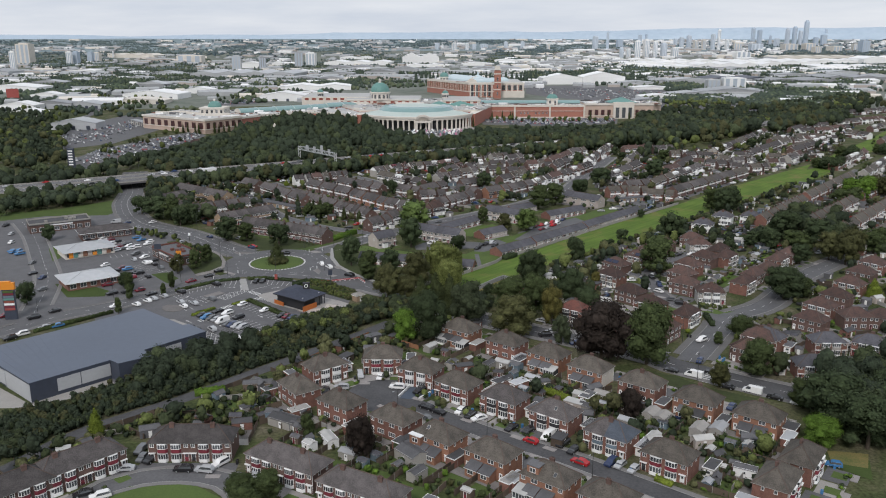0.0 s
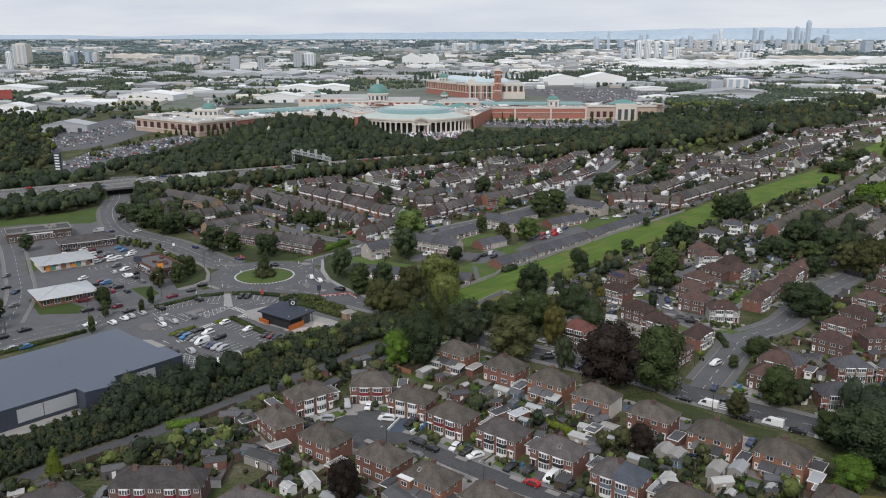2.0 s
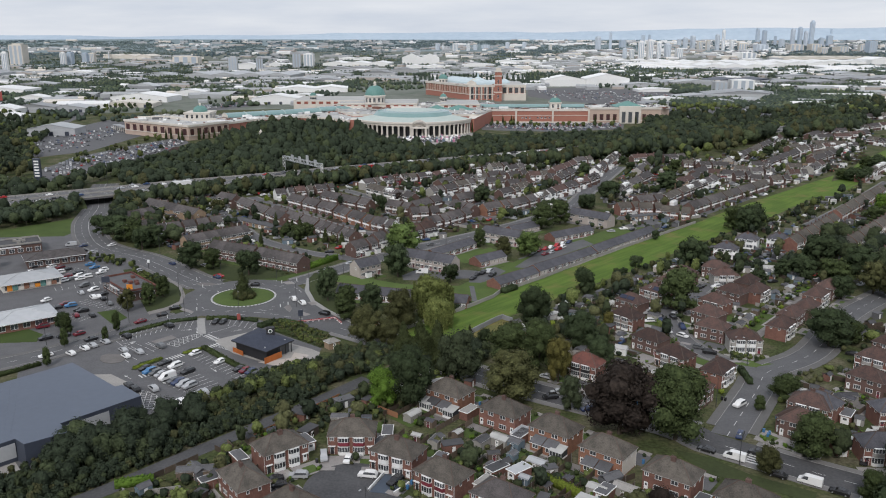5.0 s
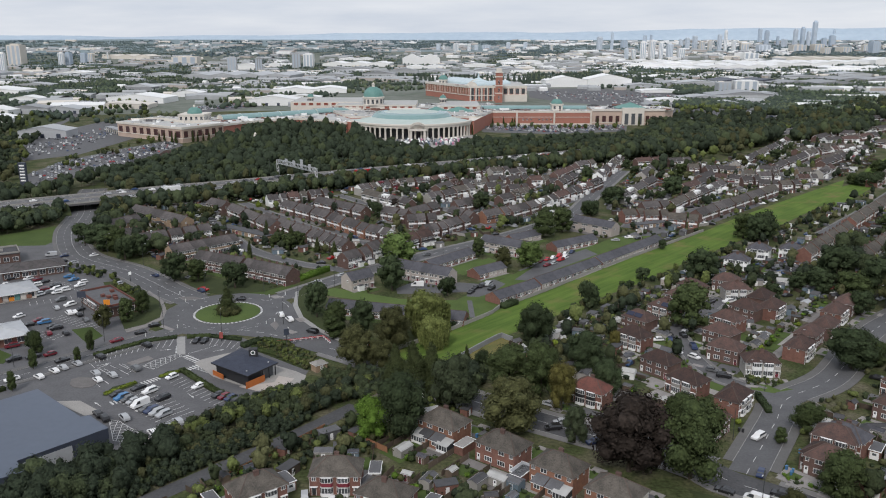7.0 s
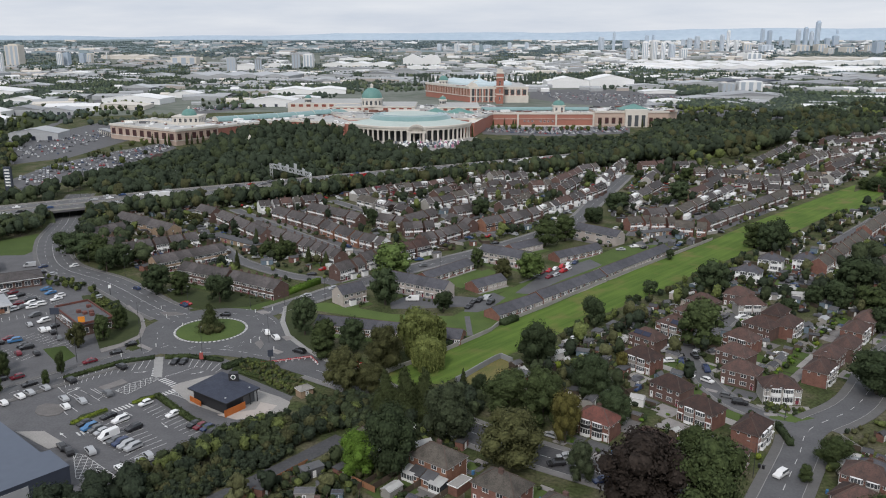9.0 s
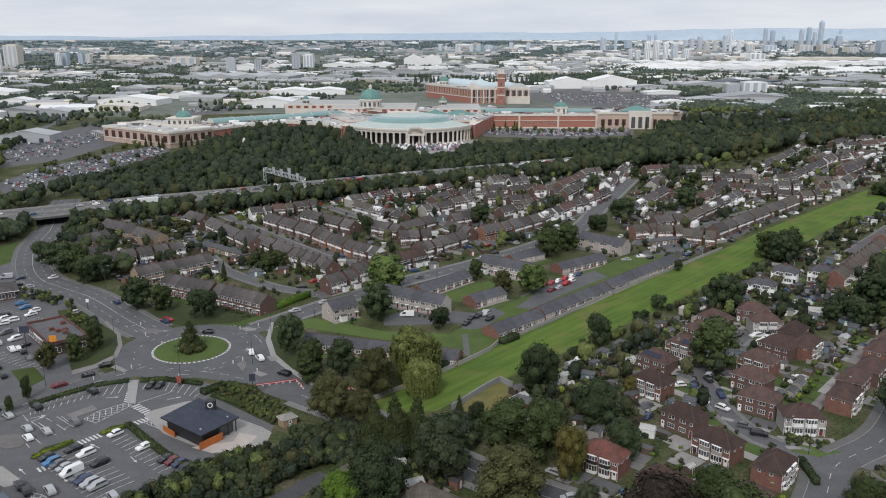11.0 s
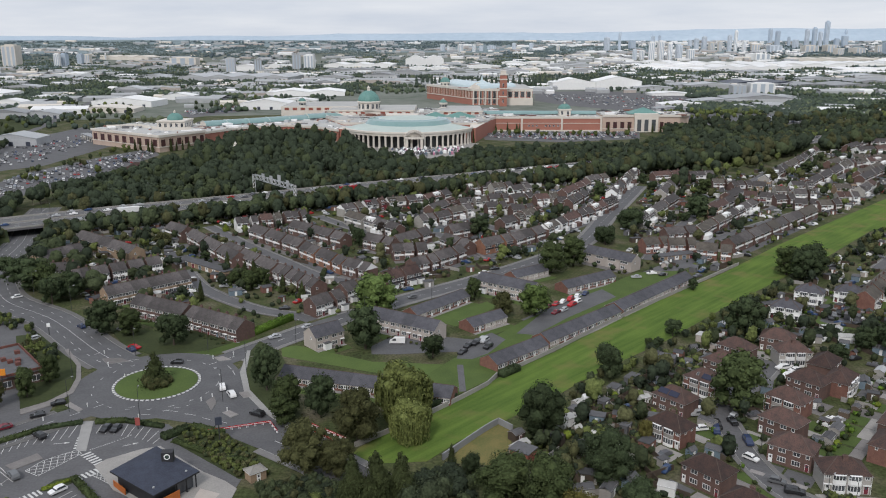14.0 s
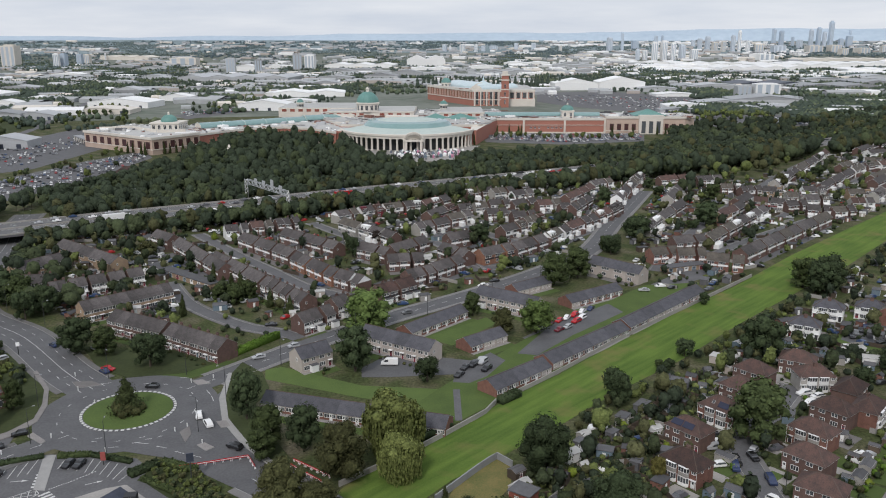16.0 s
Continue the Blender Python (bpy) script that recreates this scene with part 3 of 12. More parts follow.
# terrace style: roof choices, wall, front panel between floors, storeys
TERRACE = {
    "tan": (("tile_grey",), "brick_tan", "brick_tan", 2, "tan brick terraced house with a brown-grey tiled roof"),
    "row": (("tile_grey",), "brick_dark", "brick_dark", 2, "dark brick terraced house in a long low row"),
    "dark": (("tile_grey",), "brick_dark", "white", 2, "dark brick terraced house with white panels and grey-brown roof"),
    "whitep": (("tile_grey",), "brick_dark", "white", 2, "brick terraced house with white boarded front panels"),
    "whiteg": (("tile_grey",), "brick_dark", "white", 2, "terraced house with a white gable wall and grey roof"),
    "orange": (("tile_grey",), "brick_orange", "white", 2, "orange brick terraced house with white front panels"),
    "redroof": (("tile_red", "tile_grey"), "brick_dark", "burgundy", 2, "brick terraced house with a red tiled roof"),
    "redb": (("tile_grey", "tile_brown"), "brick_dark", "white", 2, "red brick terraced house with white windows"),
    "redbw": (("tile_red", "tile_grey"), "brick_dark", "black", 2, "red brick terraced house with black and white front"),
    "solar": (("tile_grey",), "brick_orange", "black", 2, "orange brick house with solar panels on its roof"),
    "block": (("slate",), "render_pale", "render_pale", 2, "pale pebble-dashed flats with a slate gabled roof"),
    "bungalow": (("slate",), "brick", "white", 1, "low brick bungalow with a grey slate gabled roof"),
    "semi_r": (("tile_brown",), "brick", "white", 2, "brick house with white bays and a brown roof"),
}


def terrace_house(style, w, roof, far, left_end, right_end, plate):
    roofs, wall, panel, storeys, label = TERRACE[style]
    d = 8.4 if style in ("row", "tan") else 7.6
    ze, zr = (4.8, 7.6) if storeys == 2 else (2.5, 4.7)
    base = tagged(new("bungalow" if storeys == 1 else "terraced_house"), label, "house", "terraced houses of the estate")
    s = Shape()
    s.box(-w / 2, -d / 2, 0, w / 2, d / 2, ze)
    for sx, end in ((-1, left_end), (1, right_end)):
        q = [(sx * w / 2, -d / 2, ze), (sx * w / 2, d / 2, ze), (sx * w / 2, 0, zr - 0.1)]
        s.face(q if sx > 0 else q[::-1], 1 if end and style == "whiteg" else 0)
    if left_end and style == "whiteg":
        s.box(-w / 2 - 0.02, -d / 2, 0, -w / 2, d / 2, ze, 1)
    part("wall", s.mesh("wall", M[wall], M["white"]), base)
    part("roof", gable_roof(w, d, ze, zr, verge=0.12 if (left_end or right_end) else 0.0, thick=0.11).mesh("roof", M[roof], M["ridge_tile"], M["fascia"]), base)
    if storeys == 2:
        if panel != wall:
            p = Shape()
            p.box(-w * 0.46, -d / 2 - 0.06, 2.45, w * 0.46, -d / 2 + 0.02, 3.25)
            part("front_panel", p.mesh("front_panel", M[panel]), base)
        if far:
            part("window", window_mesh(round(w * 0.6, 1), 1.15, 2), base, pose(-w * 0.1, -d / 2, 3.35))
            part("window", window_mesh(2.2, 1.4, 1), base, pose(-w * 0.18, -d / 2, 0.8))
        else:
            part("window", window_mesh(2.0, 1.15, 1), base, pose(-w * 0.2, -d / 2 - 0.02, 3.35))
            part("window", window_mesh(1.3, 1.15, 1), base, pose(w * 0.25, -d / 2 - 0.02, 3.35))
            part("window", window_mesh(2.2, 1.4, 2), base, pose(-w * 0.18, -d / 2, 0.8))
            part("door", door_mesh(1.0, 2.1, random.choice(("white", "burgundy", "bluegrey"))), base, pose(w * 0.3, -d / 2, 0.05))
            p = Shape()
            p.box(-0.8, -0.9, 2.25, 0.8, 0, 2.38)
            part("canopy", shared("canopy", lambda: p.mesh("canopy", M["white"])), base, pose(w * 0.3, -d / 2, 0))
            if random.random() < 0.35:
                p = Shape()
                p.box(-1.3, -1.6, 0, 1.3, 0, 2.3, 0)
                p.box(-1.4, -1.7, 2.3, 1.4, 0, 2.5, 1)
                x = part("porch", shared(("tporch", wall), lambda: p.mesh("porch", M["white"], M["felt"])), base, pose(w * 0.22, -d / 2, 0))
    else:
        if random.random() < 0.3:
            p = Shape()
            p.box(-w * 0.49, -d / 2 - 0.035, 0, w * 0.49, -d / 2 + 0.02, 2.38)
            part("front_panel", p.mesh("front_panel", M["render_pale"]), base, None, "pale rendered front")
        part("window", window_mesh(1.9, 1.2, 1), base, pose(-w * 0.22, -d / 2, 0.8))
        part("window", window_mesh(1.2, 1.2, 1), base, pose(w * 0.32, -d / 2, 0.8))
        part("door", door_mesh(0.95, 2.05, "white"), base, pose(w * 0.08, -d / 2, 0.05))
    if right_end or left_end:
        if style in ("block", "tan", "redb", "dark"):
            sx = 1 if right_end else -1
            part("window", window_mesh(0.8, 1.0, 0), base, pose(sx * w / 2, -1.0, 3.4 if storeys == 2 else 1.2, 0, 0, 90 * sx))
    if plate:
        p = Shape()
        k = math.atan2(zr - ze + 0.1, d / 2 + 0.3)
        p.box(-w * 0.35, 0, 0.05, w * 0.35, 2.3, 0.1)
        part("solar_panel", p.mesh("solar_panel", M["solar"]), base, pose(0, -d / 2 * 0.78, ze + 0.55, math.degrees(k), 0, 0), "dark blue solar panel")
    if not far or random.random() < 0.5:
        if style not in ("block", "bungalow"):
            part("chimney", chimney_mesh(0.9, 0.8, 0.6, "brick_dark"), base, pose(w * 0.42, 0.4, zr - 0.2))
    return base


def terrace(x0, y0, x1, y1, n, style, side):
    L = math.hypot(x1 - x0, y1 - y0)
    turn = math.degrees(math.atan2(y1 - y0, x1 - x0))
    far = y0 > 470
    if min(y0, y1) > 545:
        joined_terrace(x0, y0, x1, y1, max(2, round(n * 0.9)), style, turn)
        FAR_ROWS.append((x0, y0, x1, y1, L / n))
        return
    if far and n > 3:
        n = max(2, round(n * 0.8))
    gap = 1.5 if style in PAIRED and n > 2 else 0.0
    pairs = (n - 1) // 2
    w = (L - gap * pairs) / n
    for i in range(n):
        f = ((i + 0.5) * w + gap * (i // 2)) / L
        ends = (i == 0, i == n - 1) if not gap else (i % 2 == 0, i % 2 == 1 or i == n - 1)
        roof = random.choice(TERRACE[style][0])
        plate = style == "solar" and i < 2
        step = (0.35 * ((i % 2) - 0.5)) if style in ("dark", "redb", "orange") and not far else 0.0
        key = (style, round(w, 0), roof, far, ends, plate, random.randrange(2))
        x, y = x0 + (x1 - x0) * f, y0 + (y1 - y0) * f
        m = pose(x - step * math.sin(radians(turn)), y + step * math.cos(radians(turn)), 0, 0, 0, turn) @ Matrix.Diagonal((w / round(w, 0), 1, 1, 1))
        if key in PROTO:
            copy_thing(PROTO[key], m).matrix_basis = m
        else:
            PROTO[key] = terrace_house(style, round(w, 0), roof, far, ends[0], ends[1], plate)
            PROTO[key].matrix_basis = m
    if far:
        FAR_ROWS.append((x0, y0, x1, y1, w))
    else:
        ROWS_NEAR.append((x0, y0, x1, y1, n, style))


PAIRED = ("dark", "whitep", "whiteg", "orange", "redroof", "redb", "redbw", "solar", "semi_r")
FAR_ROWS, ROWS_NEAR = [], []
JOINED = {}


def joined_terrace(x0, y0, x1, y1, n, style, turn):
    """Far rows, past what can be counted: the same houses joined by roof colour."""
    roofs, wall, panel, storeys, label = TERRACE[style]
    L = math.hypot(x1 - x0, y1 - y0)
    d, ze, zr = 7.4, 4.8, 7.5
    gap = 1.6 if style in PAIRED and n > 2 else 0.0
    w = (L - gap * ((n - 1) // 2)) / n
    for i in range(n):
        if i % 2 == 0:
            roof = random.choice(roofs + roofs + ("tile_grey", "tile_brown", "tile_red"))
            skin = random.choice((wall, wall, "brick_dark", "brick_dark", "render_grey"))
        pale = random.random()
        s = JOINED.setdefault((skin, roof, panel), Shape())
        f = ((i + 0.5) * w + gap * (i // 2)) / L
        at = pose(x0 + (x1 - x0) * f, y0 + (y1 - y0) * f, random.uniform(-0.3, 0.0), 0, 0, turn) @ pose(0, random.uniform(-.4, .4), 0)
        s.box(-w / 2, -d / 2, 0, w / 2, d / 2, ze, 0, at)
        g = gable_roof(w, d, ze, zr, 0.3, 0.14, 0.1 if i in (0, n - 1) else 0.0)
        k = len(s.v)
        s.v.extend(tuple(at @ Vector(p)) for p in g.v)
        s.f.extend(tuple(k + q for q in fc) for fc in g.f)
        s.m.extend((1, 1, 3)[m] for m in g.m)
        for sx in (-1, 1):
            q = [at @ Vector((sx * w / 2, -d / 2, ze)), at @ Vector((sx * w / 2, d / 2, ze)), at @ Vector((sx * w / 2, 0, zr - 0.1))]
            s.face(q if sx > 0 else q[::-1], 3 if (style == "whiteg" and i == 0) or pale < 0.12 else 0)
        if pale < 0.12:
            s.box(-w / 2 - 0.02, -d / 2 - 0.02, 0, w / 2 + 0.02, d / 2, ze - 0.02, 3, at)
        elif pale < 0.3:
            s.box(-w * 0.48, -d / 2 - 0.06, 2.4, w * 0.48, -d / 2, ze - 0.1, 3, at)
        else:
            s.box(-w * 0.44, -d / 2 - 0.06, 2.4, w * 0.44, -d / 2, 3.2, 2 if pale < 0.7 else 3, at)
        for u, z, ww, hh in ((-w * 0.15, 3.3, w * 0.5, 1.2), (-w * 0.18, 0.8, w * 0.4, 1.4)):
            s.box(u - ww / 2, -d / 2 - 0.09, z, u + ww / 2, -d / 2, z + hh, 3, at)
            s.box(u - ww / 2 + 0.1, -d / 2 - 0.11, z + 0.1, u - 0.05, -d / 2, z + hh - 0.1, 4, at)
            s.box(u + 0.05, -d / 2 - 0.11, z + 0.1, u + ww / 2 - 0.1, -d / 2, z + hh - 0.1, 4, at)
        if random.random() < 0.6:
            s.box(w * 0.3, 0.2, zr - 0.6, w * 0.3 + 0.8, 0.8, zr + 0.9, 0, at)
        if random.random() < 0.55:
            s.box(w * 0.05, -d / 2 - 1.5, 0, w * 0.45, -d / 2, 2.4, random.choice((3, 0, 2)), at)
        if random.random() < 0.3:
            s.box(-w * 0.4, -d / 2 - 2.6, 0, w * 0.1, -d / 2, 2.5, random.choice((3, 3, 0)), at)
        if random.random() < 0.2:
            s.box(-w * 0.34, -d * 0.40, ze - 0.1, w * 0.34, 0, zr - 0.15, random.choice((3, 2, 1)), at)
            for u in (-w * 0.17, w * 0.17):
                s.box(u - 0.7, -d * 0.40 - 0.05, ze + 0.6, u + 0.7, -d * 0.40, ze + 1.7, 3, at)
                s.box(u - 0.6, -d * 0.40 - 0.07, ze + 0.7, u + 0.6, -d * 0.40, ze + 1.6, 4, at)


def finish_joined():
    for (wall, roof, panel), s in JOINED.items():
        tagged(new("distant_houses", s.mesh("distant_houses", M[wall], M[roof], M[panel], M["white"], M["glass"])), "distant rows of small brick houses with pitched roofs", "houses", kind="stuff")



# ---- trees ----
def leaf_cloud(s, centre, r, count, size, mi=0, flat=1.0, spread=(0.62, 1.16)):
    """Leaf clumps: small tilted quads spread over and inside a lobe."""
    for _ in range(count):
        v = Vector((random.gauss(0, 1), random.gauss(0, 1), random.gauss(0, 1)))
        v.normalize()
        k = r * random.uniform(*spread)
        c = Vector(centre) + Vector((v.x * k, v.y * k, v.z * k * flat))
        n = (v * 2.6 + Vector((random.uniform(-.9, .9), random.uniform(-.9, .9), random.uniform(-.4, 1.0)))).normalized()
        a = n.orthogonal().normalized()
        b = n.cross(a)
        w = random.uniform(0, math.pi)
        a, b = a * math.cos(w) + b * math.sin(w), b * math.cos(w) - a * math.sin(w)
        h = size * random.uniform(0.5, 1.4)
        s.face([c - a * h - b * h * 0.5, c + a * h * 0.2 - b * h * 0.8, c + a * h + b * h * 0.4, c - a * h * 0.3 + b * h * 0.9], mi)


def lump(s, centre, r, mi=0, flat=1.0, k=7, rings=4):
    """A rough dark core inside a lobe of leaves."""
    n = len(s.v)
    for a in range(rings + 1):
        th = math.pi * a / rings
        for i in range(k):
            w = 2 * math.pi * (i + 0.5 * (a % 2)) / k
            q = r * random.uniform(0.78, 1.06)
            s.v.append((centre[0] + q * math.sin(th) * math.cos(w), centre[1] + q * math.sin(th) * math.sin(w), centre[2] + q * flat * math.cos(th)))
    for a in range(rings):
        for i in range(k):
            j = (i + 1) % k
            s.f.append((n + a * k + i, n + (a + 1) * k + i, n + (a + 1) * k + j, n + a * k + j))
            s.m.append(mi)


def crown_lobes(kind, rough):
    """Lobes of a crown of unit height 1 and unit radius 1: centre (x, y, z) and radius."""
    out = []
    if kind in ("cone", "lime"):
        for i in range(9):
            z = 0.12 + 0.82 * i / 8
            r = 1.0 * (1 - z) ** 0.8 + 0.08
            for j in range(max(1, int(5 * r + 1))):
                w = random.uniform(0, 6.28)
                q = r * 0.45 * random.random()
                out.append((q * math.cos(w), q * math.sin(w), z, 0.62 * r))
    else:
        low = 0.18 if kind != "willow" else 0.36
        for i in range(34):
            w = i * 2.4 + random.uniform(-.4, .4)
            z = random.uniform(low, 0.84)
            k = math.sin(math.pi * min(1, max(0.0, (z - low + 0.2) / (1.02 - low + 0.2)))) ** 0.55
            q = random.uniform(0.35, 0.74) * k
            out.append((q * math.cos(w), q * math.sin(w), z, random.uniform(0.20, 0.36)))
        out.append((0, 0, 0.78, 0.46))
        out.append((0.1, 0.05, 0.58, 0.66))
    return out


def tree_proto(kind, seed, fine):
    random.seed(seed)
    H, R = 14.0, 6.5
    base = tagged(new({"cone": "conifer", "lime": "conifer"}.get(kind, "tree")), TREE_LABEL[kind], "tree", "trees")
    s = Shape()
    s.tube((0, 0, -0.3), (0.1, 0, H * 0.3), 0.42, 0.30, 8)
    s.tube((0.1, 0, H * 0.3), (0, 0.1, H * 0.75), 0.30, 0.10, 7)
    for i in range(0 if kind in ("cone", "lime") else 6):
        w = i * 1.05 + random.uniform(-.3, .3)
        z = H * random.uniform(0.26, 0.45)
        s.tube((0, 0, z), (R * 0.55 * math.cos(w), R * 0.55 * math.sin(w), z + H * random.uniform(0.14, 0.3)), 0.17, 0.05, 5)
    part("trunk", s.mesh("trunk", M["bark"]), base)
    s = Shape()
    for x, y, z, r in crown_lobes(kind, 0):
        c = (x * R, y * R, z * H)
        rr = r * R
        lump(s, c, rr * 0.80, 0, 0.92, 7 if fine else 6, 4 if fine else 3)
        if fine:
            leaf_cloud(s, c, rr, int(50 + 44 * rr * rr), 0.21, 0, 0.95, (0.72, 1.22))
        else:
            leaf_cloud(s, c, rr, int(18 + 10 * rr * rr), 0.32, 0, 0.95, (0.74, 1.18))
        if kind == "willow":
            for _ in range(44):
                w = random.uniform(0, 6.28)
                out = rr * random.uniform(0.75, 1.15)
                px, py = c[0] + out * math.cos(w), c[1] + out * math.sin(w)
                top = c[2] + rr * random.uniform(-0.3, 0.5)
                for k in range(random.randint(5, 11)):
                    q = Vector((px + random.uniform(-.2, .2), py + random.uniform(-.2, .2), max(0.6, top - k * 0.55)))
                    a = random.uniform(0, 3.14)
                    d = Vector((math.cos(a), math.sin(a), 0)) * random.uniform(0.14, 0.26)
                    s.face([q - d, q + d, q + d * 0.6 + Vector((0, 0, -.75)), q - d * 0.6 + Vector((0, 0, -.75))])
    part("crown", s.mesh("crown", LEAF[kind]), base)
    return base


TREE_LABEL = {
    "green": "broad green leafy tree standing among houses", "dark": "large dark green leafy tree", "olive": "olive-brown leafy tree turning to autumn",
    "yellow": "yellowing leafy tree beside the road", "bright": "bright yellow-green rounded tree", "light": "light green rounded tree on the lawn",
    "copper": "dark purple copper beech tree", "willow": "weeping willow with hanging branches", "birch": "grey-green birch tree with drooping twigs",
    "cone": "dark green cone-shaped conifer", "lime": "yellow-green cone-shaped conifer in a garden",
}
TREES = []


def tree(x, y, h, r, kind, turn=None):
    seed = random.randrange(2)
    turn = random.uniform(0, 360) if turn is None else turn
    fine = y < 330
    if r > 0.66 * h:
        # a broad crown is a group of two or three stems
        for k, a in enumerate((0.4, 2.5, 4.5)):
            tree(x + 0.5 * r * math.cos(a), y + 0.5 * r * math.sin(a), h * (1.0, 0.86, 0.93)[k], r * 0.62, (kind, "green" if kind == "dark" else kind, kind)[k])
        return None
    key = ("tree", kind, seed, fine)
    m = pose(x, y, 0, 0, 0, turn) @ Matrix.Diagonal((r / 6.5, r / 6.5, h / 14.0, 1))
    if key not in PROTO:
        state = random.getstate()
        PROTO[key] = tree_proto(kind, hash_seed(kind, seed), fine)
        random.setstate(state)
        PROTO[key].matrix_basis = m
        TREES.append((x, y, r))
        return PROTO[key]
    src = PROTO[key]
    ob = copy_thing(src, m)
    ob.matrix_basis = m
    TREES.append((x, y, r))
    return ob


def hash_seed(kind, seed):
    return sum(ord(c) for c in kind) * 7 + seed


# ---- ground surfaces ----
def smooth(pts, step=4.0):
    """Catmull-Rom through plan points."""
    P = [Vector(p) for p in pts]
    P = [2 * P[0] - P[1]] + P + [2 * P[-1] - P[-2]]
    out = []
    for i in range(1, len(P) - 2):
        a, b, c, d = P[i - 1:i + 3]
        k = max(1, int((c - b).length / step))
        for j in range(k):
            u = j / k
            out.append(0.5 * ((2 * b) + (c - a) * u + (2 * a - 5 * b + 4 * c - d) * u * u + (3 * b - a - 3 * c + d) * u ** 3))
    out.append(P[-2])
    return out


def offset_line(P, off):
    out = []
    for i, p in enumerate(P):
        a, c = P[max(0, i - 1)], P[min(len(P) - 1, i + 1)]
        t = (c - a).normalized()
        out.append(Vector((p.x + t.y * off, p.y - t.x * off)))
    return out


def ribbon(s, P, off, width, z0, z1, mi=0, clear=()):
    """A strip of constant width along a line, its top at z1 and its edges down to z0."""
    L, R = offset_line(P, off - width / 2), offset_line(P, off + width / 2)
    for i in range(len(P) - 1):
        if any((L[i] - Vector(c)).length < r for c, r in clear):
            continue
        s.face([(L[i].x, L[i].y, z1), (R[i].x, R[i].y, z1), (R[i + 1].x, R[i + 1].y, z1), (L[i + 1].x, L[i + 1].y, z1)], mi)
        s.face([(R[i].x, R[i].y, z0), (R[i + 1].x, R[i + 1].y, z0), (R[i + 1].x, R[i + 1].y, z1), (R[i].x, R[i].y, z1)], mi)
        s.face([(L[i + 1].x, L[i + 1].y, z0), (L[i].x, L[i].y, z0), (L[i].x, L[i].y, z1), (L[i + 1].x, L[i + 1].y, z1)], mi)


MARKS = Shape()


def dashes(P, off, on, gap, width=0.15, z=0.115):
    d, Q = 0.0, offset_line(P, off)
    period = on + gap
    for i in range(len(Q) - 1):
        a, b = Q[i], Q[i + 1]
        L = (b - a).length
        if L < 1e-6:
            continue
        t = (b - a) / L
        n = Vector((t.y, -t.x)) * width / 2
        u = 0.0
        while u < L:
            ph = (d + u) % period
            if ph < on:
                e = min(L, u + on - ph)
                p, q = a + t * u, a + t * e
                MARKS.face([(p.x - n.x, p.y - n.y, z), (p.x + n.x, p.y + n.y, z), (q.x + n.x, q.y + n.y, z), (q.x - n.x, q.y - n.y, z)])
                u = e + 1e-4
            else:
                u += period - ph
        d += L


ROAD_LINES = []


LIFT = [0.07, 0.0]
# where one road runs into another, no footway crosses the mouth
JUNCTIONS = (((-75.9, 359.3), 26), ((76.5, 238.5), 8.5), ((102.0, 283.0), 7.5), ((-17.1, 216.8), 10.6), ((-37.0, 415.5), 7.5), ((-18.5, 434.0), 8.0), ((-150.0, 286.0), 9.0), ((-106.7, 483.5), 5.0))


def road(pts, width, mat="asphalt", walkway=2.0, centre="dash", name="road", label="grey asphalt road with worn white markings"):
    P = smooth(pts)
    LIFT[0] += 0.0012
    lift = LIFT[0]
    s = Shape()
    ribbon(s, P, 0, width, 0.0, lift)
    tagged(new(name, s.mesh(name, M[mat])), label, "road", kind="structure")
    ROAD_LINES.append((P, width / 2 + walkway))
    if walkway:
        s = Shape()
        for sg in (-1, 1):
            ribbon(s, P, sg * (width / 2 + walkway / 2), walkway, 0.0, 0.09 + lift, 0, JUNCTIONS)
            ribbon(s, P, sg * (width / 2 + 0.07), 0.14, 0.0, 0.1 + lift, 1, JUNCTIONS)
        tagged(new("pavement", s.mesh("pavement", M["footway"], M["kerb"])), "paved footway with pale kerb along the road", "pavement", kind="structure")
    if centre == "dash":
        dashes(P, 0, 3.0, 4.0)
    elif centre == "multi":
        for o in (-width / 4, width / 4):
            dashes(P, o, 2.5, 5.0)
        dashes(P, 0, 400, 0)


def area(name, pts, mat, z=0.04, label="", category="ground", wiggle=0.0):
    LIFT[1] += 0.0011
    z += LIFT[1]
    bm = bmesh.new()
    vs = [bm.verts.new((x, y, z)) for x, y in pts]
    f = bm.faces.new(vs)
    f.normal_update()
    if f.normal.z < 0:
        f.normal_flip()
    ext = bmesh.ops.extrude_face_region(bm, geom=[f])
    for v in vs:
        v.co.z = -0.02
    bmesh.ops.triangulate(bm, faces=[g for g in bm.faces if len(g.verts) > 4])
    me = bpy.data.meshes.new(name)
    bm.to_mesh(me)
    me.materials.append(M[mat])
    return tagged(new(name, me), label, category, kind="structure")


def disc(cx, cy, r, k=40, a0=0.0, a1=360.0):
    return [(cx + r * math.cos(radians(a0 + (a1 - a0) * i / k)), cy + r * math.sin(radians(a0 + (a1 - a0) * i / k))) for i in range(k)]


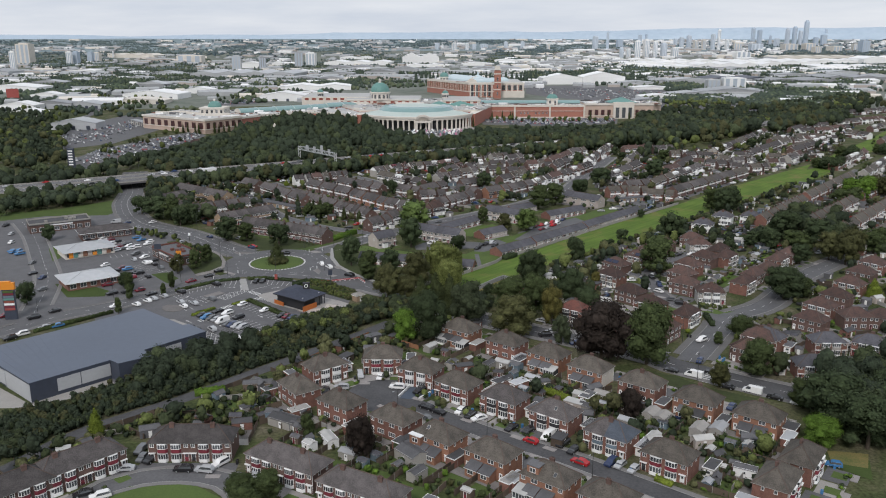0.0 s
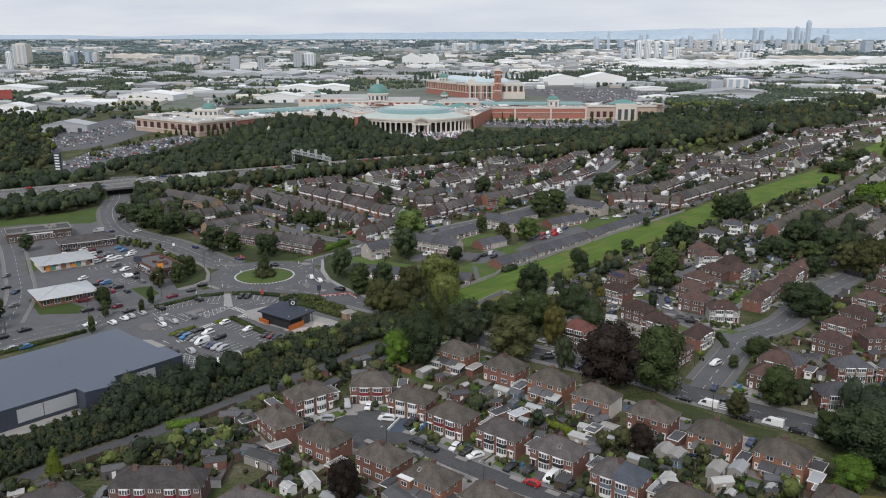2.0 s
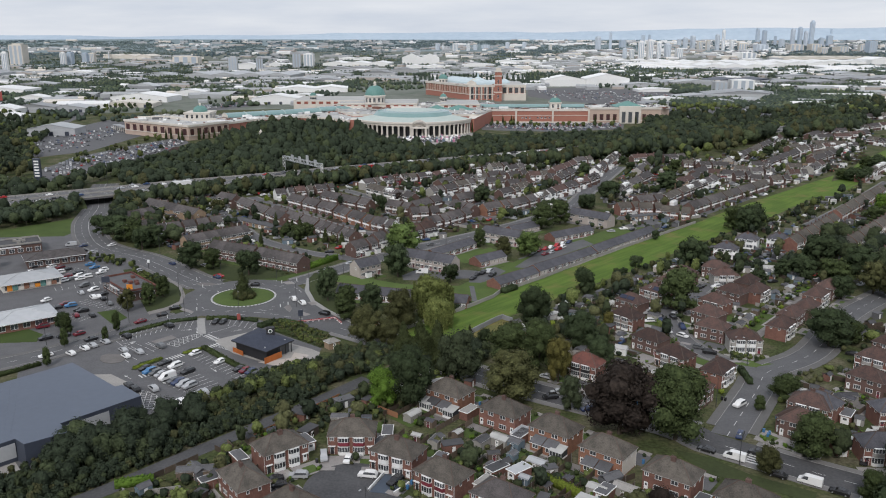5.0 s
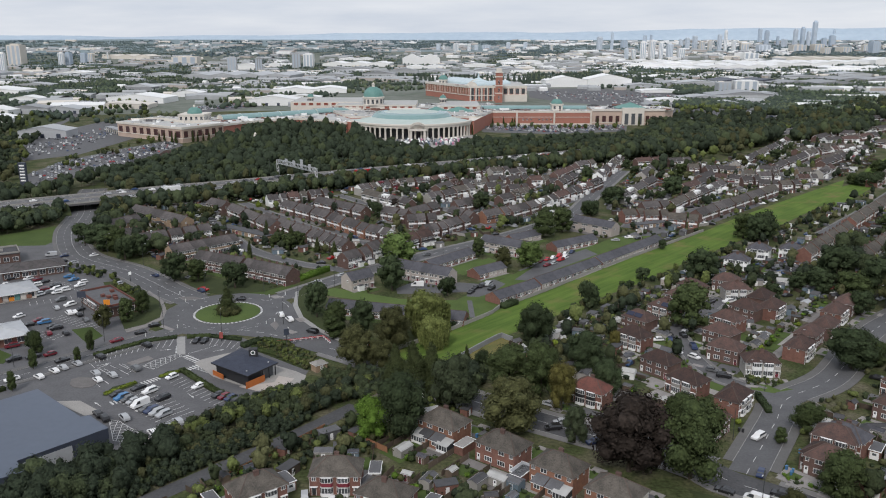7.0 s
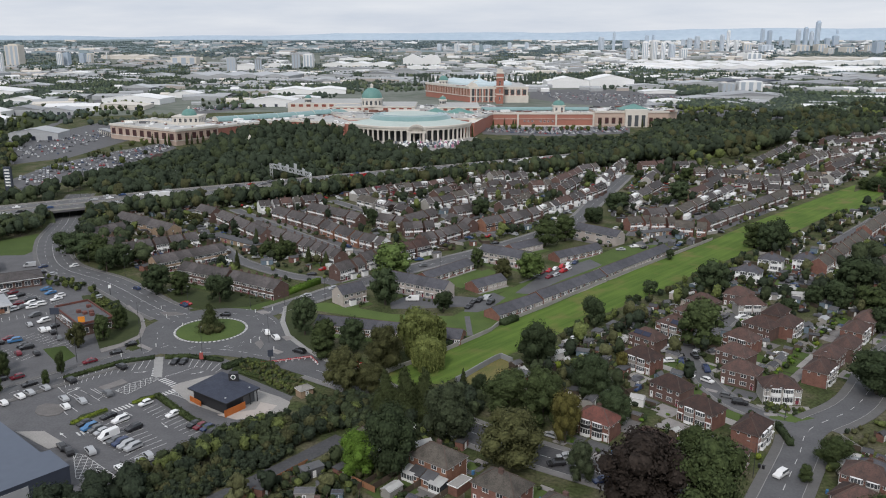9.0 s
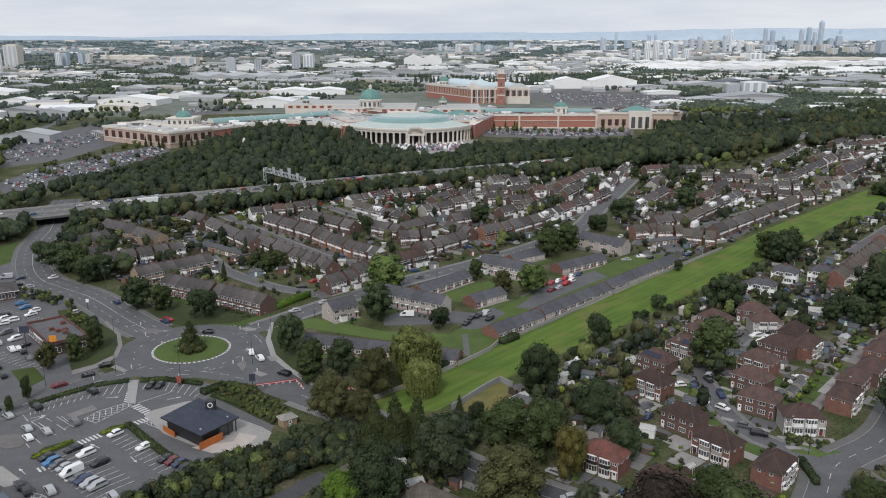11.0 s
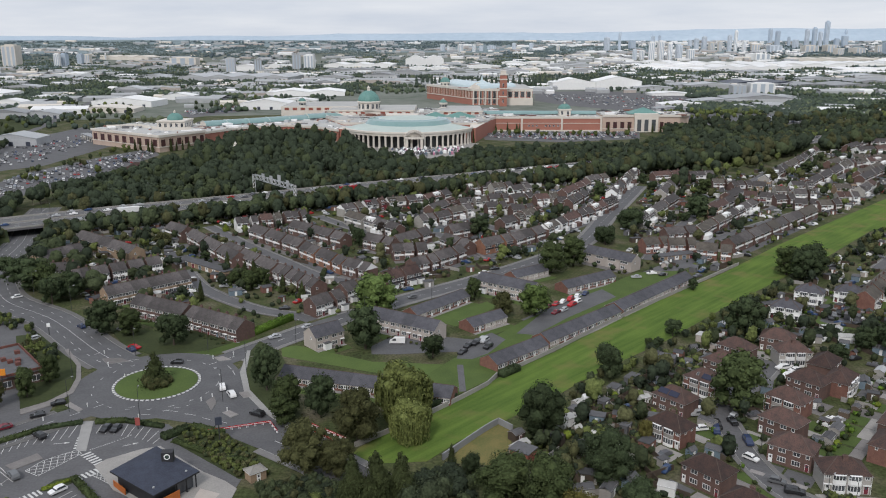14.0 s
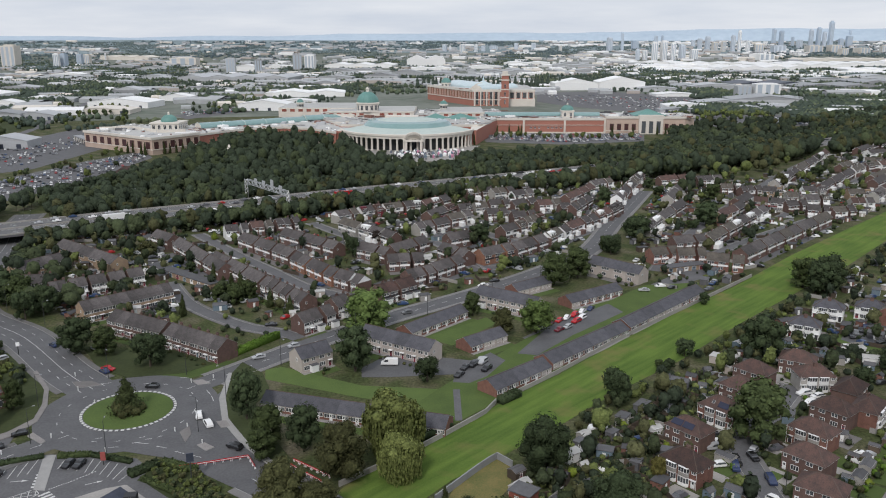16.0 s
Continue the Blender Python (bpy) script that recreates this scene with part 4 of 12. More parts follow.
# ---- cars ----
def car_proto(kind, paint, far=False):
    L, W, H = {"hatch": (4.0, 1.75, 1.48), "saloon": (4.5, 1.8, 1.45), "suv": (4.6, 1.9, 1.68), "van": (5.4, 2.0, 2.2)}[kind]
    prof = {  # side outline: x from nose to tail as a share of the length, z as a share of the height
        "hatch": ([(0, .22), (0, .48), (.06, .55), (.27, .62), (.42, .97), (.5, 1), (.85, .96), (.97, .66), (1, .6), (1, .22)], [(.28, .62), (.425, .95), (.84, .93), (.955, .65)]),
        "saloon": ([(0, .22), (0, .46), (.05, .55), (.28, .62), (.42, .97), (.5, 1), (.74, .96), (.88, .68), (.99, .64), (1, .22)], [(.29, .62), (.425, .95), (.735, .93), (.87, .66)]),
        "suv": ([(0, .22), (0, .5), (.04, .58), (.26, .63), (.38, .97), (.5, 1), (.9, .97), (.98, .66), (1, .58), (1, .22)], [(.27, .63), (.39, .95), (.89, .94), (.965, .66)]),
        "van": ([(0, .18), (0, .42), (.04, .5), (.14, .58), (.27, .95), (.34, 1), (.98, 1), (1, .96), (1, .18)], [(.15, .58), (.275, .93), (.42, .93), (.42, .58)]),
    }[kind]
    base = tagged(new("van" if kind == "van" else "car"), f"{paint.replace('_', ' ')} {dict(hatch='hatchback car', saloon='saloon car', suv='tall family car', van='delivery van')[kind]} parked on the asphalt", "van" if kind == "van" else "car", "parked vehicles")
    s = Shape()
    pts = [((u - 0.5) * L, z * H) for u, z in prof[0]]
    k = len(pts)
    wid = [W / 2 * (0.94 if z < 0.7 * H else 0.80) for _, z in pts]
    n = len(s.v)
    for sg in (-1, 1):
        s.v.extend((x, sg * w, z) for (x, z), w in zip(pts, wid))
    s.f.append(tuple(n + i for i in range(k)))
    s.f.append(tuple(n + k + i for i in reversed(range(k))))
    for i in range(k):
        j = (i + 1) % k
        s.f.append((n + j, n + i, n + k + i, n + k + j))
    s.m.extend([0] * (k + 2))
    part("body", s.mesh("body", PAINT[paint]), base)
    g = Shape()
    q = [((u - 0.5) * L, z * H) for u, z in prof[1]]
    for sg in (-1, 1):
        for i, (x, z) in enumerate(q):
            g.v.append((x + (-0.035 if i < 2 else 0.035), sg * (W / 2 * (0.95 if z < 0.7 * H else 0.81) + 0.012), z + 0.01))
    g.f = [(0, 1, 2, 3), (7, 6, 5, 4), (0, 4, 5, 1)] + ([(2, 6, 7, 3)] if kind != "van" else [])
    g.m = [0] * len(g.f)
    part("glasshouse", g.mesh("glasshouse", M["glass"]), base, None, "dark tinted car glass")
    if far:
        for x in (-0.31, 0.31):
            for sg in (-1, 1):
                part("wheel", shared("far_wheel", far_wheel_mesh), base, pose(x * L, sg * W * 0.41, 0.31))
        return base
    for x in (-0.31, 0.31):
        for sg in (-1, 1):
            wme = shared("wheel", lambda: wheel_mesh())
            part("wheel", wme, base, pose(x * L, sg * W * 0.43, 0.31))
    return base


def far_wheel_mesh():
    s = Shape()
    s.tube((0, -0.1, 0), (0, 0.1, 0), 0.31, 0.31, 8)
    return s.mesh("wheel", M["rubber"])


def wheel_mesh():
    s = Shape()
    s.tube((0, -0.11, 0), (0, 0.11, 0), 0.31, 0.31, 10, 0)
    s.tube((0, 0.11, 0), (0, 0.115, 0), 0.2, 0.19, 8, 1)
    s.tube((0, -0.11, 0), (0, -0.115, 0), 0.2, 0.19, 8, 1)
    return s.mesh("wheel", M["rubber"], M["steel"])


CAR_COLOURS = ("white", "silver", "grey", "black", "black", "dark_blue", "grey", "white", "red", "blue", "silver", "dark_red")


def car(x, y, turn, kind=None, paint=None, z=0.08):
    kind = kind or random.choice(("hatch", "hatch", "saloon", "suv"))
    paint = paint or random.choice(CAR_COLOURS)
    m = pose(x, y, z, 0, 0, turn)
    key = (kind, paint, y > 262)
    if key in PROTO:
        return copy_thing(PROTO[key], m)
    ob = PROTO[key] = car_proto(kind, paint, y > 262)
    ob.matrix_basis = m
    return ob


# ---- ground, roads and surfaces ----
def far_rise(x, y):
    """The land is lifted gently from 2.5 km on, to low hills at the skyline, to fill the camera's view up to the
    horizon.
    """
    r = math.hypot(x, y - 75)
    k = max(0.0, (r - 2500) / 2300)
    return 96 * k ** 1.25


def build_ground():
    s = Shape()
    rings = [0, 300, 700, 1200, 1800, 2500, 2800, 3100, 3400, 3700, 4000, 4300, 4600, 4900, 5300, 5900]
    cols = 96
    for r in rings:
        for i in range(cols):
            w = 2 * math.pi * i / cols
            x, y = r * math.sin(w), 75 + r * math.cos(w)
            z = min(far_rise(x, y), 104)
            s.v.append((x, y, z))
    for a in range(len(rings) - 1):
        for i in range(cols):
            j = (i + 1) % cols
            s.f.append((a * cols + j, a * cols + i, (a + 1) * cols + i, (a + 1) * cols + j))
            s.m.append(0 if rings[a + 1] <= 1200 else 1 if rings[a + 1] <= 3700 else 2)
    ob = new("ground", s.mesh("ground", M["ground"], M["far_ground"], M["far_plain_haze"]))
    tagged(ob, "gardens and grass, then woods and plots tinted with haze towards the horizon", "ground", kind="structure")


build_ground()


def build_hills():
    s = Shape()
    n = 160
    for row, (r, f) in enumerate(((4640, 0.0), (4740, 0.62), (4850, 1.0), (4900, 0.9), (5200, 0.5))):
        for i in range(n + 1):
            w = radians(-46 + 92 * i / n)
            x, y = r * math.sin(w), 75 + r * math.cos(w)
            u = math.degrees(w)
            top = 116 + 16 * math.exp(-((u - 2) / 13) ** 2) + 36 / (1 + math.exp(-(u - 13) / 3.0)) - 6 * math.exp(-((u + 20) / 9) ** 2)
            top += 7 * noise.noise((u * 0.22, 3.1, 0)) + 3 * noise.noise((u * 0.9, 7.7, 0))
            s.v.append((x, y, 60 + (top - 60) * f))
    for a in range(4):
        for i in range(n):
            k = a * (n + 1) + i
            s.f.append((k + 1, k, k + n + 1, k + n + 2))
            s.m.append(0)
    # the pale blue-grey is distance haze painted as the hills' colour
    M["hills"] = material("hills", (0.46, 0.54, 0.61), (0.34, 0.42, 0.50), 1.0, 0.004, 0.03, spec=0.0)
    tagged(new("hills", s.mesh("hills", M["hills"])), "low hills along the skyline in haze-tinted blue-grey", "hills", kind="structure")


build_hills()

# roundabout
RBX, RBY = -75.9, 359.3


def build_roundabout():
    s = Shape()
    s.prism(disc(RBX, RBY, 24.5, 64), 0, 0.106)
    tagged(new("road", s.mesh("road", M["asphalt"])), "circular asphalt carriageway of the roundabout", "road", kind="structure")
    isle = tagged(new("roundabout_island"), "round grass island with white chevron kerb blocks", "traffic island")
    s = Shape()
    prof = [(12.9, 0.0), (12.9, 0.16), (11.9, 0.28)]
    s.turned(prof, 64, (RBX, RBY), 0)
    part("kerb_ring", s.mesh("kerb_ring", M["asphalt_pale"]), isle)
    s = Shape()
    s.turned([(11.9, 0.28), (11.6, 0.34), (7.0, 0.7), (0.0, 1.0)], 48, (RBX, RBY), 0)
    part("grass", s.mesh("grass", M["lawn"]), isle)
    block = Shape()
    block.box(-0.42, -0.36, 0, 0.42, 0.36, 0.13)
    me = block.mesh("kerb_block", M["line"])
    for i in range(52):
        w = 2 * math.pi * i / 52
        part("kerb_block", me, isle, pose(RBX + 12.45 * math.cos(w), RBY + 12.45 * math.sin(w), 0.2, 0, 0, math.degrees(w) + 90))
    ROAD_LINES.append(([Vector(p) for p in disc(RBX, RBY, 18, 40)], 8))
    P = [Vector(p) for p in disc(RBX, RBY, 18.4, 60)]
    dashes(P + [P[0]], 0, 1.5, 4.5)


build_roundabout()
area('car_park', [(-134.5, 297.1), (-124.6, 308.6), (-105.8, 323.6), (-86.3, 334.4), (-63.5, 332.6), (-36.4, 304.9), (-37.5, 293.8), (-46.7, 286.2), (-55.6, 279.7), (-60.6, 267.8), (-66.6, 249.1), (-74.9, 228.3), (-98.2, 218.7)], 'asphalt_pale', 0.045, 'grey asphalt car park with white bay lines', 'car park')
area('car_park', [(-232.3, 356.3), (-262.6, 448.2), (-238.0, 463.1), (-194.3, 469.2), (-131.5, 405.1), (-103.7, 360.6), (-99.2, 339.5), (-128.8, 302.2), (-156.6, 271.2), (-167.7, 249.9)], 'asphalt_pale', 0.04, 'grey asphalt of the retail park', 'car park')
area('lawn', [(-266.1, 466.4), (-232.2, 479.1), (-203.0, 514.4), (-192.2, 485.6), (-195.2, 462.9), (-229.9, 460.0), (-253.9, 443.8)], 'lawn', 0.05, 'mown grass verge beside the slip road', 'lawn')
area('field', [(-10.2, 320.1), (0.6, 334.6), (16.2, 351.0), (31.0, 368.2), (50.1, 388.6), (73.2, 416.0), (100.9, 447.0), (133.4, 480.3), (177.6, 531.6), (231.2, 588.7), (300.2, 660.6), (262.1, 589.0), (196.3, 513.6), (160.3, 476.6), (120.3, 434.4), (87.7, 397.3), (61.0, 371.2), (45.5, 353.7), (29.0, 336.6), (14.8, 323.4), (7.2, 313.2), (-15.3, 311.1)], 'strip_grass', 0.06, 'long mown green strip between the gardens', 'field')
area('field', [(245.6, 592.1), (293.8, 640.1), (352.9, 728.2), (419.3, 810.0), (566.2, 1006.0), (499.1, 883.8), (389.5, 735.4), (330.5, 660.7), (269.2, 584.5), (241.4, 556.9)], 'strip_grass', 0.06, 'far end of the long mown green strip', 'field')
area('dry_grass', [(12.9, 312.6), (16.4, 322.7), (26.0, 333.7), (29.5, 332.9), (28.6, 321.1), (23.6, 311.6)], 'dry_grass', 0.07, 'rough dry grass inside a fence', 'grass')
area('lawn', [(-44.2, 388.9), (-39.3, 391.2), (-12.5, 377.2), (14.7, 374.6), (14.7, 362.4), (-11.6, 368.5), (-42.5, 381.5)], 'lawn', 0.05, 'mown lawn behind the bungalows', 'lawn')
area('lawn', [(16.0, 378.8), (26.4, 374.8), (26.9, 367.7), (17.0, 355.4)], 'lawn', 0.05, 'mown lawn beside the footpath', 'lawn')
area('lawn', [(5.7, 418.0), (27.2, 439.7), (31.1, 433.4), (14.6, 410.5)], 'lawn', 0.05, 'mown lawn between bungalow rows', 'lawn')
area('lawn', [(69.3, 451.4), (92.3, 471.2), (91.7, 463.7), (70.2, 444.0)], 'lawn', 0.05, 'mown lawn between bungalow rows', 'lawn')
area('car_park', [(-14.0, 390.6), (-4.3, 405.2), (9.1, 400.3), (23.8, 396.6), (19.9, 386.5), (9.4, 385.5), (-4.5, 383.6), (-13.2, 383.5)], 'asphalt', 0.05, 'asphalt parking court of the flats', 'car park')
area('car_park', [(39.2, 418.4), (68.8, 454.8), (74.1, 444.0), (44.4, 410.9)], 'asphalt', 0.05, 'asphalt parking court with parked cars', 'car park')
area('car_park', [(98.1, 481.6), (126.2, 512.9), (128.9, 496.3), (95.4, 469.7)], 'asphalt_pale', 0.05, 'asphalt court before the garages', 'car park')
area('car_park', [(14.9, 380.0), (16.5, 391.9), (27.4, 404.4), (32.0, 397.5), (25.4, 384.5), (20.0, 379.5)], 'asphalt', 0.07, 'asphalt parking court at the end of the bungalows', 'car park')
area('car_park', [(36.3, 403.6), (50.0, 430.3), (75.9, 456.5), (79.9, 446.4), (56.9, 420.8), (42.7, 402.1)], 'asphalt', 0.07, 'asphalt court along the bungalow backs', 'car park')
# roadside verge in the dark rough-grass colour, in place of the shade on it
area('lawn', [(62.5, 235.2), (70.0, 230.9), (77.8, 222.5), (89.9, 214.7), (87.6, 210.6), (66.4, 223.8)], 'rough_grass', 0.05, 'grass verge beside the main road', 'lawn')
area('lawn', [(15.1, 261.8), (23.0, 258.4), (36.5, 250.2), (34.6, 246.0), (20.0, 253.0)], 'lawn', 0.05, 'grass verge under trees', 'lawn')
area('lawn', [(-62.3, 219.5), (-48.7, 213.2), (-48.1, 205.3), (-52.3, 201.2), (-62.7, 202.8), (-65.0, 209.8)], 'lawn', 0.06, 'bright lawn and borders of a long garden', 'lawn')
area('lawn', [(66.3, 184.3), (70.8, 183.5), (68.0, 177.5), (63.4, 178.4)], 'lawn', 0.06, 'small green back lawn', 'lawn')
area('lawn', [(71.9, 180.9), (78.8, 179.2), (75.9, 175.1), (69.6, 177.5)], 'lawn', 0.06, 'small green back lawn', 'lawn')
area('lawn', [(-10.3, 252.4), (-0.8, 258.2), (2.0, 252.4), (-4.8, 246.9)], 'lawn', 0.06, 'small green lawn behind the corner house', 'lawn')
area('lawn', [(96.0, 184.3), (105.5, 182.5), (101.9, 175.5), (94.5, 178.5)], 'dry_grass', 0.06, 'worn yellow-green lawn beside the house', 'lawn')
area('lawn', [(97.9, 183.5), (104.2, 179.3), (100.2, 170.1), (94.6, 176.3)], 'lawn', 0.05, 'worn lawn beside the house', 'lawn')
area('lawn', [(142.3, 409.0), (164.3, 444.6), (186.0, 441.1), (166.9, 404.0)], 'lawn', 0.05, 'mown grass round the small car park', 'lawn')
area('car_park', [(149.4, 418.0), (162.2, 437.3), (176.3, 432.4), (166.2, 413.7), (152.7, 412.4)], 'asphalt', 0.06, 'small asphalt car park behind the white houses', 'car park')
area('lawn', [(99.5, 295.2), (109.8, 290.6), (102.5, 288.0), (97.0, 290.6)], 'lawn', 0.05, 'small front lawn', 'lawn')
area('yard', [(-166.9, 242.7), (-130.6, 221.9), (-116.7, 211.1), (-100.7, 228.3), (-97.4, 224.2), (-107.2, 214.1), (-114.2, 208.6), (-123.5, 208.3), (-142.5, 203.4)], 'concrete', 0.05, 'pale concrete service yard of the warehouse', 'yard')
area('lawn', [(-75.9, 162.3), (-72.1, 167.5), (-65.0, 169.5), (-56.5, 167.5), (-49.3, 162.3), (-42.2, 146.2), (-72.3, 146.3)], 'lawn', 0.05, 'mown oval green inside the close', 'lawn')
area('car_park', [(-313.5, 674.0), (-317.7, 752.6), (-298.1, 833.9), (-272.8, 902.2), (-248.9, 858.0), (-254.7, 735.7), (-268.8, 674.4), (-279.8, 629.1)], 'asphalt_pale', 0.04, 'wide asphalt car park of the shopping centre', 'car park')
area('road', [(-429.5, 942.4), (-421.2, 1097.7), (-394.0, 1051.0), (-382.5, 874.8)], 'asphalt', 0.04, 'wide asphalt road beside the store', 'road')
area('car_park', [(44.0, 1042.8), (222.7, 1043.9), (208.9, 983.1), (124.8, 955.1), (47.5, 972.6)], 'asphalt_pale', 0.04, 'asphalt car park before the shopping centre', 'car park')
area('car_park', [(-364.0, 1263.3), (-312.6, 1426.6), (-273.1, 1335.0), (-330.8, 1207.5)], 'asphalt_pale', 0.04, 'asphalt car park of the shopping centre', 'car park')
area('plaza', [(-73.1, 927.9), (41.0, 945.7), (13.6, 843.0), (-38.8, 832.7)], 'concrete', 0.04, 'pale paved square before the rotunda', 'plaza')
area('road', [(-67.2, 345.2), (-56.3, 353.5), (-53.4, 373.9), (-42.0, 352.0), (-27.6, 334.2), (-17.4, 323.6), (-8.1, 313.5), (-22.9, 311.0), (-38.1, 320.8), (-55.5, 332.8), (-68.1, 336.1)], 'asphalt', 0.05, 'wide asphalt mouth of the road at the roundabout', 'road')
area('car_park', [(174.3, 1739.5), (302.2, 1791.5), (410.6, 1691.1), (470.7, 1522.7), (409.3, 1310.2), (311.0, 1266.4), (187.3, 1428.3), (152.8, 1521.8)], 'asphalt_pale', 0.04, 'wide asphalt car park behind the shopping centre', 'car park')
area('car_park', [(303.4, 1266.4), (409.3, 1310.2), (498.0, 1259.0), (447.7, 1140.9), (344.3, 1114.6), (278.2, 1139.9)], 'asphalt_pale', 0.05, 'asphalt car park behind the wood', 'car park')
area('car_park', [(-438.8, 901.0), (-409.7, 969.5), (-397.6, 1073.8), (-317.0, 926.1), (-321.3, 793.6), (-351.8, 752.3)], 'asphalt', 0.042, 'asphalt bus yard and roads beside the store', 'car park')
area('lawn', [(-649.9, 1261.9), (-645.6, 1403.8), (-554.8, 1306.0), (-474.0, 1097.4), (-484.0, 978.4)], 'rough_grass', 0.05, 'rough grass between slip roads', 'lawn')
area('field', [(641.3, 1631.0), (815.3, 1691.7), (825.2, 1575.5), (693.0, 1452.2), (571.2, 1451.8)], 'strip_grass', 0.05, 'pale rough field behind the office', 'field')
area('lawn', [(-2.3, 354.1), (13.0, 378.7), (40.1, 417.3), (69.3, 451.4), (95.8, 481.5), (120.9, 485.9), (91.0, 441.6), (50.5, 392.3), (27.7, 366.2), (14.7, 352.0)], 'lawn', 0.03, 'mown grass round the bungalows', 'lawn')
area('lawn', [(-88.8, 367.6), (-74.5, 388.6), (-62.2, 395.7), (-45.7, 395.9), (-59.6, 386.5), (-66.7, 381.2), (-79.7, 369.6)], 'lawn', 0.03, 'mown verge beside the terraces', 'lawn')
area('lawn', [(-162.3, 325.9), (-153.6, 328.8), (-136.1, 316.8), (-135.1, 309.6), (-149.4, 308.3)], 'lawn', 0.06, 'grass bank beside the restaurant', 'lawn')
area('lawn', [(-127.2, 340.8), (-121.3, 343.9), (-113.4, 334.6), (-115.9, 327.3)], 'lawn', 0.06, 'grass corner beside the restaurant', 'lawn')
area('lawn', [(-192.8, 385.0), (-191.8, 392.0), (-179.0, 367.9), (-180.4, 362.5)], 'lawn', 0.06, 'grass edge beside the restaurant', 'lawn')
area('flower_bed', [(-59.6, 322.3), (-56.8, 331.6), (-44.2, 324.8), (-37.7, 316.7), (-29.9, 306.5), (-37.1, 304.4), (-56.9, 320.9)], 'rough_grass', 0.06, 'rough planted bed beside the cafe', 'flower bed')
area('footpath', [(-87.3, 333.6), (-84.4, 334.0), (-79.2, 317.4), (-82.0, 317.7)], 'kerb', 0.075, 'pale paved crossing between car park bays', 'path')
area('traffic_island', [(-95.8, 309.9), (-90.9, 316.0), (-88.2, 313.4), (-92.7, 307.8)], 'paving', 0.15, 'pale kerbed island in the car park', 'traffic island')
area('traffic_island', [(-106.5, 293.2), (-107.7, 296.9), (-106.1, 298.8), (-101.7, 298.1), (-98.5, 294.7), (-99.1, 291.7), (-101.8, 290.6), (-104.7, 291.4)], 'paving', 0.15, 'pale rounded kerbed island in the car park', 'traffic island')
area('traffic_island', [(-93.6, 285.7), (-92.9, 291.4), (-87.5, 295.9), (-86.1, 293.6), (-89.6, 288.9), (-92.2, 285.4)], 'rough_grass', 0.14, 'kerbed planted island in the car park', 'traffic island')
area('traffic_island', [(-82.0, 298.6), (-80.5, 303.3), (-76.9, 304.9), (-75.7, 302.5), (-78.5, 298.6)], 'rough_grass', 0.14, 'kerbed planted island beside the bays', 'traffic island')
area('yard', [(-106.0, 281.6), (-98.5, 282.0), (-89.3, 274.6), (-93.0, 272.4)], 'concrete', 0.07, 'pale slabs at the warehouse corner', 'yard')
# verges and gardens round the roundabout
area('lawn', [(-139.6, 399.0), (-132.0, 402.3), (-116.0, 385.3), (-106.4, 372.7), (-102.1, 362.8), (-100.0, 353.6), (-103.0, 346.0), (-108.1, 340.8)], 'rough_grass', 0.085, 'rough grass and shrubs before the restaurant', 'lawn')
area('footpath', [(-116.0, 385.3), (-115.8, 387.2), (-105.4, 373.6), (-100.2, 362.0), (-98.1, 352.1), (-100.9, 343.3), (-106.3, 337.6), (-108.1, 340.8), (-103.0, 346.0), (-100.0, 353.6), (-102.1, 362.8), (-106.4, 372.7)], 'paving', 0.17, 'paved footway curving round the roundabout', 'path')
area('lawn', [(-53.9, 386.0), (-52.9, 394.9), (-44.4, 386.1), (-39.8, 374.8), (-41.4, 364.3), (-37.2, 352.8), (-23.5, 329.9), (-27.8, 329.8), (-38.7, 342.3), (-46.6, 354.6), (-51.1, 368.3)], 'rough_grass', 0.115, 'shaded grass under the trees by the roundabout', 'lawn')
area('footpath', [(-55.0, 386.0), (-53.9, 386.0), (-51.1, 368.3), (-46.6, 354.6), (-38.7, 342.3), (-27.8, 329.8), (-29.0, 328.3), (-39.3, 340.0), (-47.8, 352.7), (-52.8, 367.4)], 'kerb', 0.17, 'pale footway along the roundabout', 'path')
area('lawn', [(-97.5, 389.4), (-85.0, 381.9), (-69.1, 385.8), (-61.9, 393.2), (-76.3, 406.2), (-87.0, 402.8), (-100.9, 405.9), (-110.6, 408.0)], 'rough_grass', 0.1, 'brown-green verge under the trees', 'lawn')
road([(-452.9, 925.2), (-458.0, 1028.8), (-496.1, 1184.3), (-544.2, 1353.2), (-591.6, 1519.8)], 10.0, 'asphalt_pale', 0.0, None)
road([(-83.7, 153.3), (-80.2, 162.1), (-77.2, 167.3), (-70.8, 171.2), (-60.7, 172.7), (-50.6, 169.9), (-43.5, 162.0), (-37.7, 152.2)], 6.0, 'asphalt_pale', 1.4, None)
road([(-23.7, 218.8), (-10.3, 213.1), (0.9, 202.4), (16.8, 189.6), (30.0, 180.8), (47.3, 166.5), (58.6, 157.3)], 6.0, 'asphalt_dark', 1.6, None)
# the darker asphalt of this main road stands in for tree shade
road([(135.3, 193.9), (121.0, 203.8), (106.1, 214.7), (91.9, 224.5), (81.1, 233.0), (72.5, 239.7), (64.0, 249.3), (18.6, 279.0), (-13.6, 308.9), (-32.6, 323.3)], 10.0, 'asphalt_dark', 2.2)
road([(78.5, 242.0), (96.8, 270.4), (105.5, 284.2), (126.1, 299.9), (155.1, 336.8), (190.2, 369.3), (225.7, 402.3), (276.2, 448.4)], 8.5, 'asphalt', 2.5)
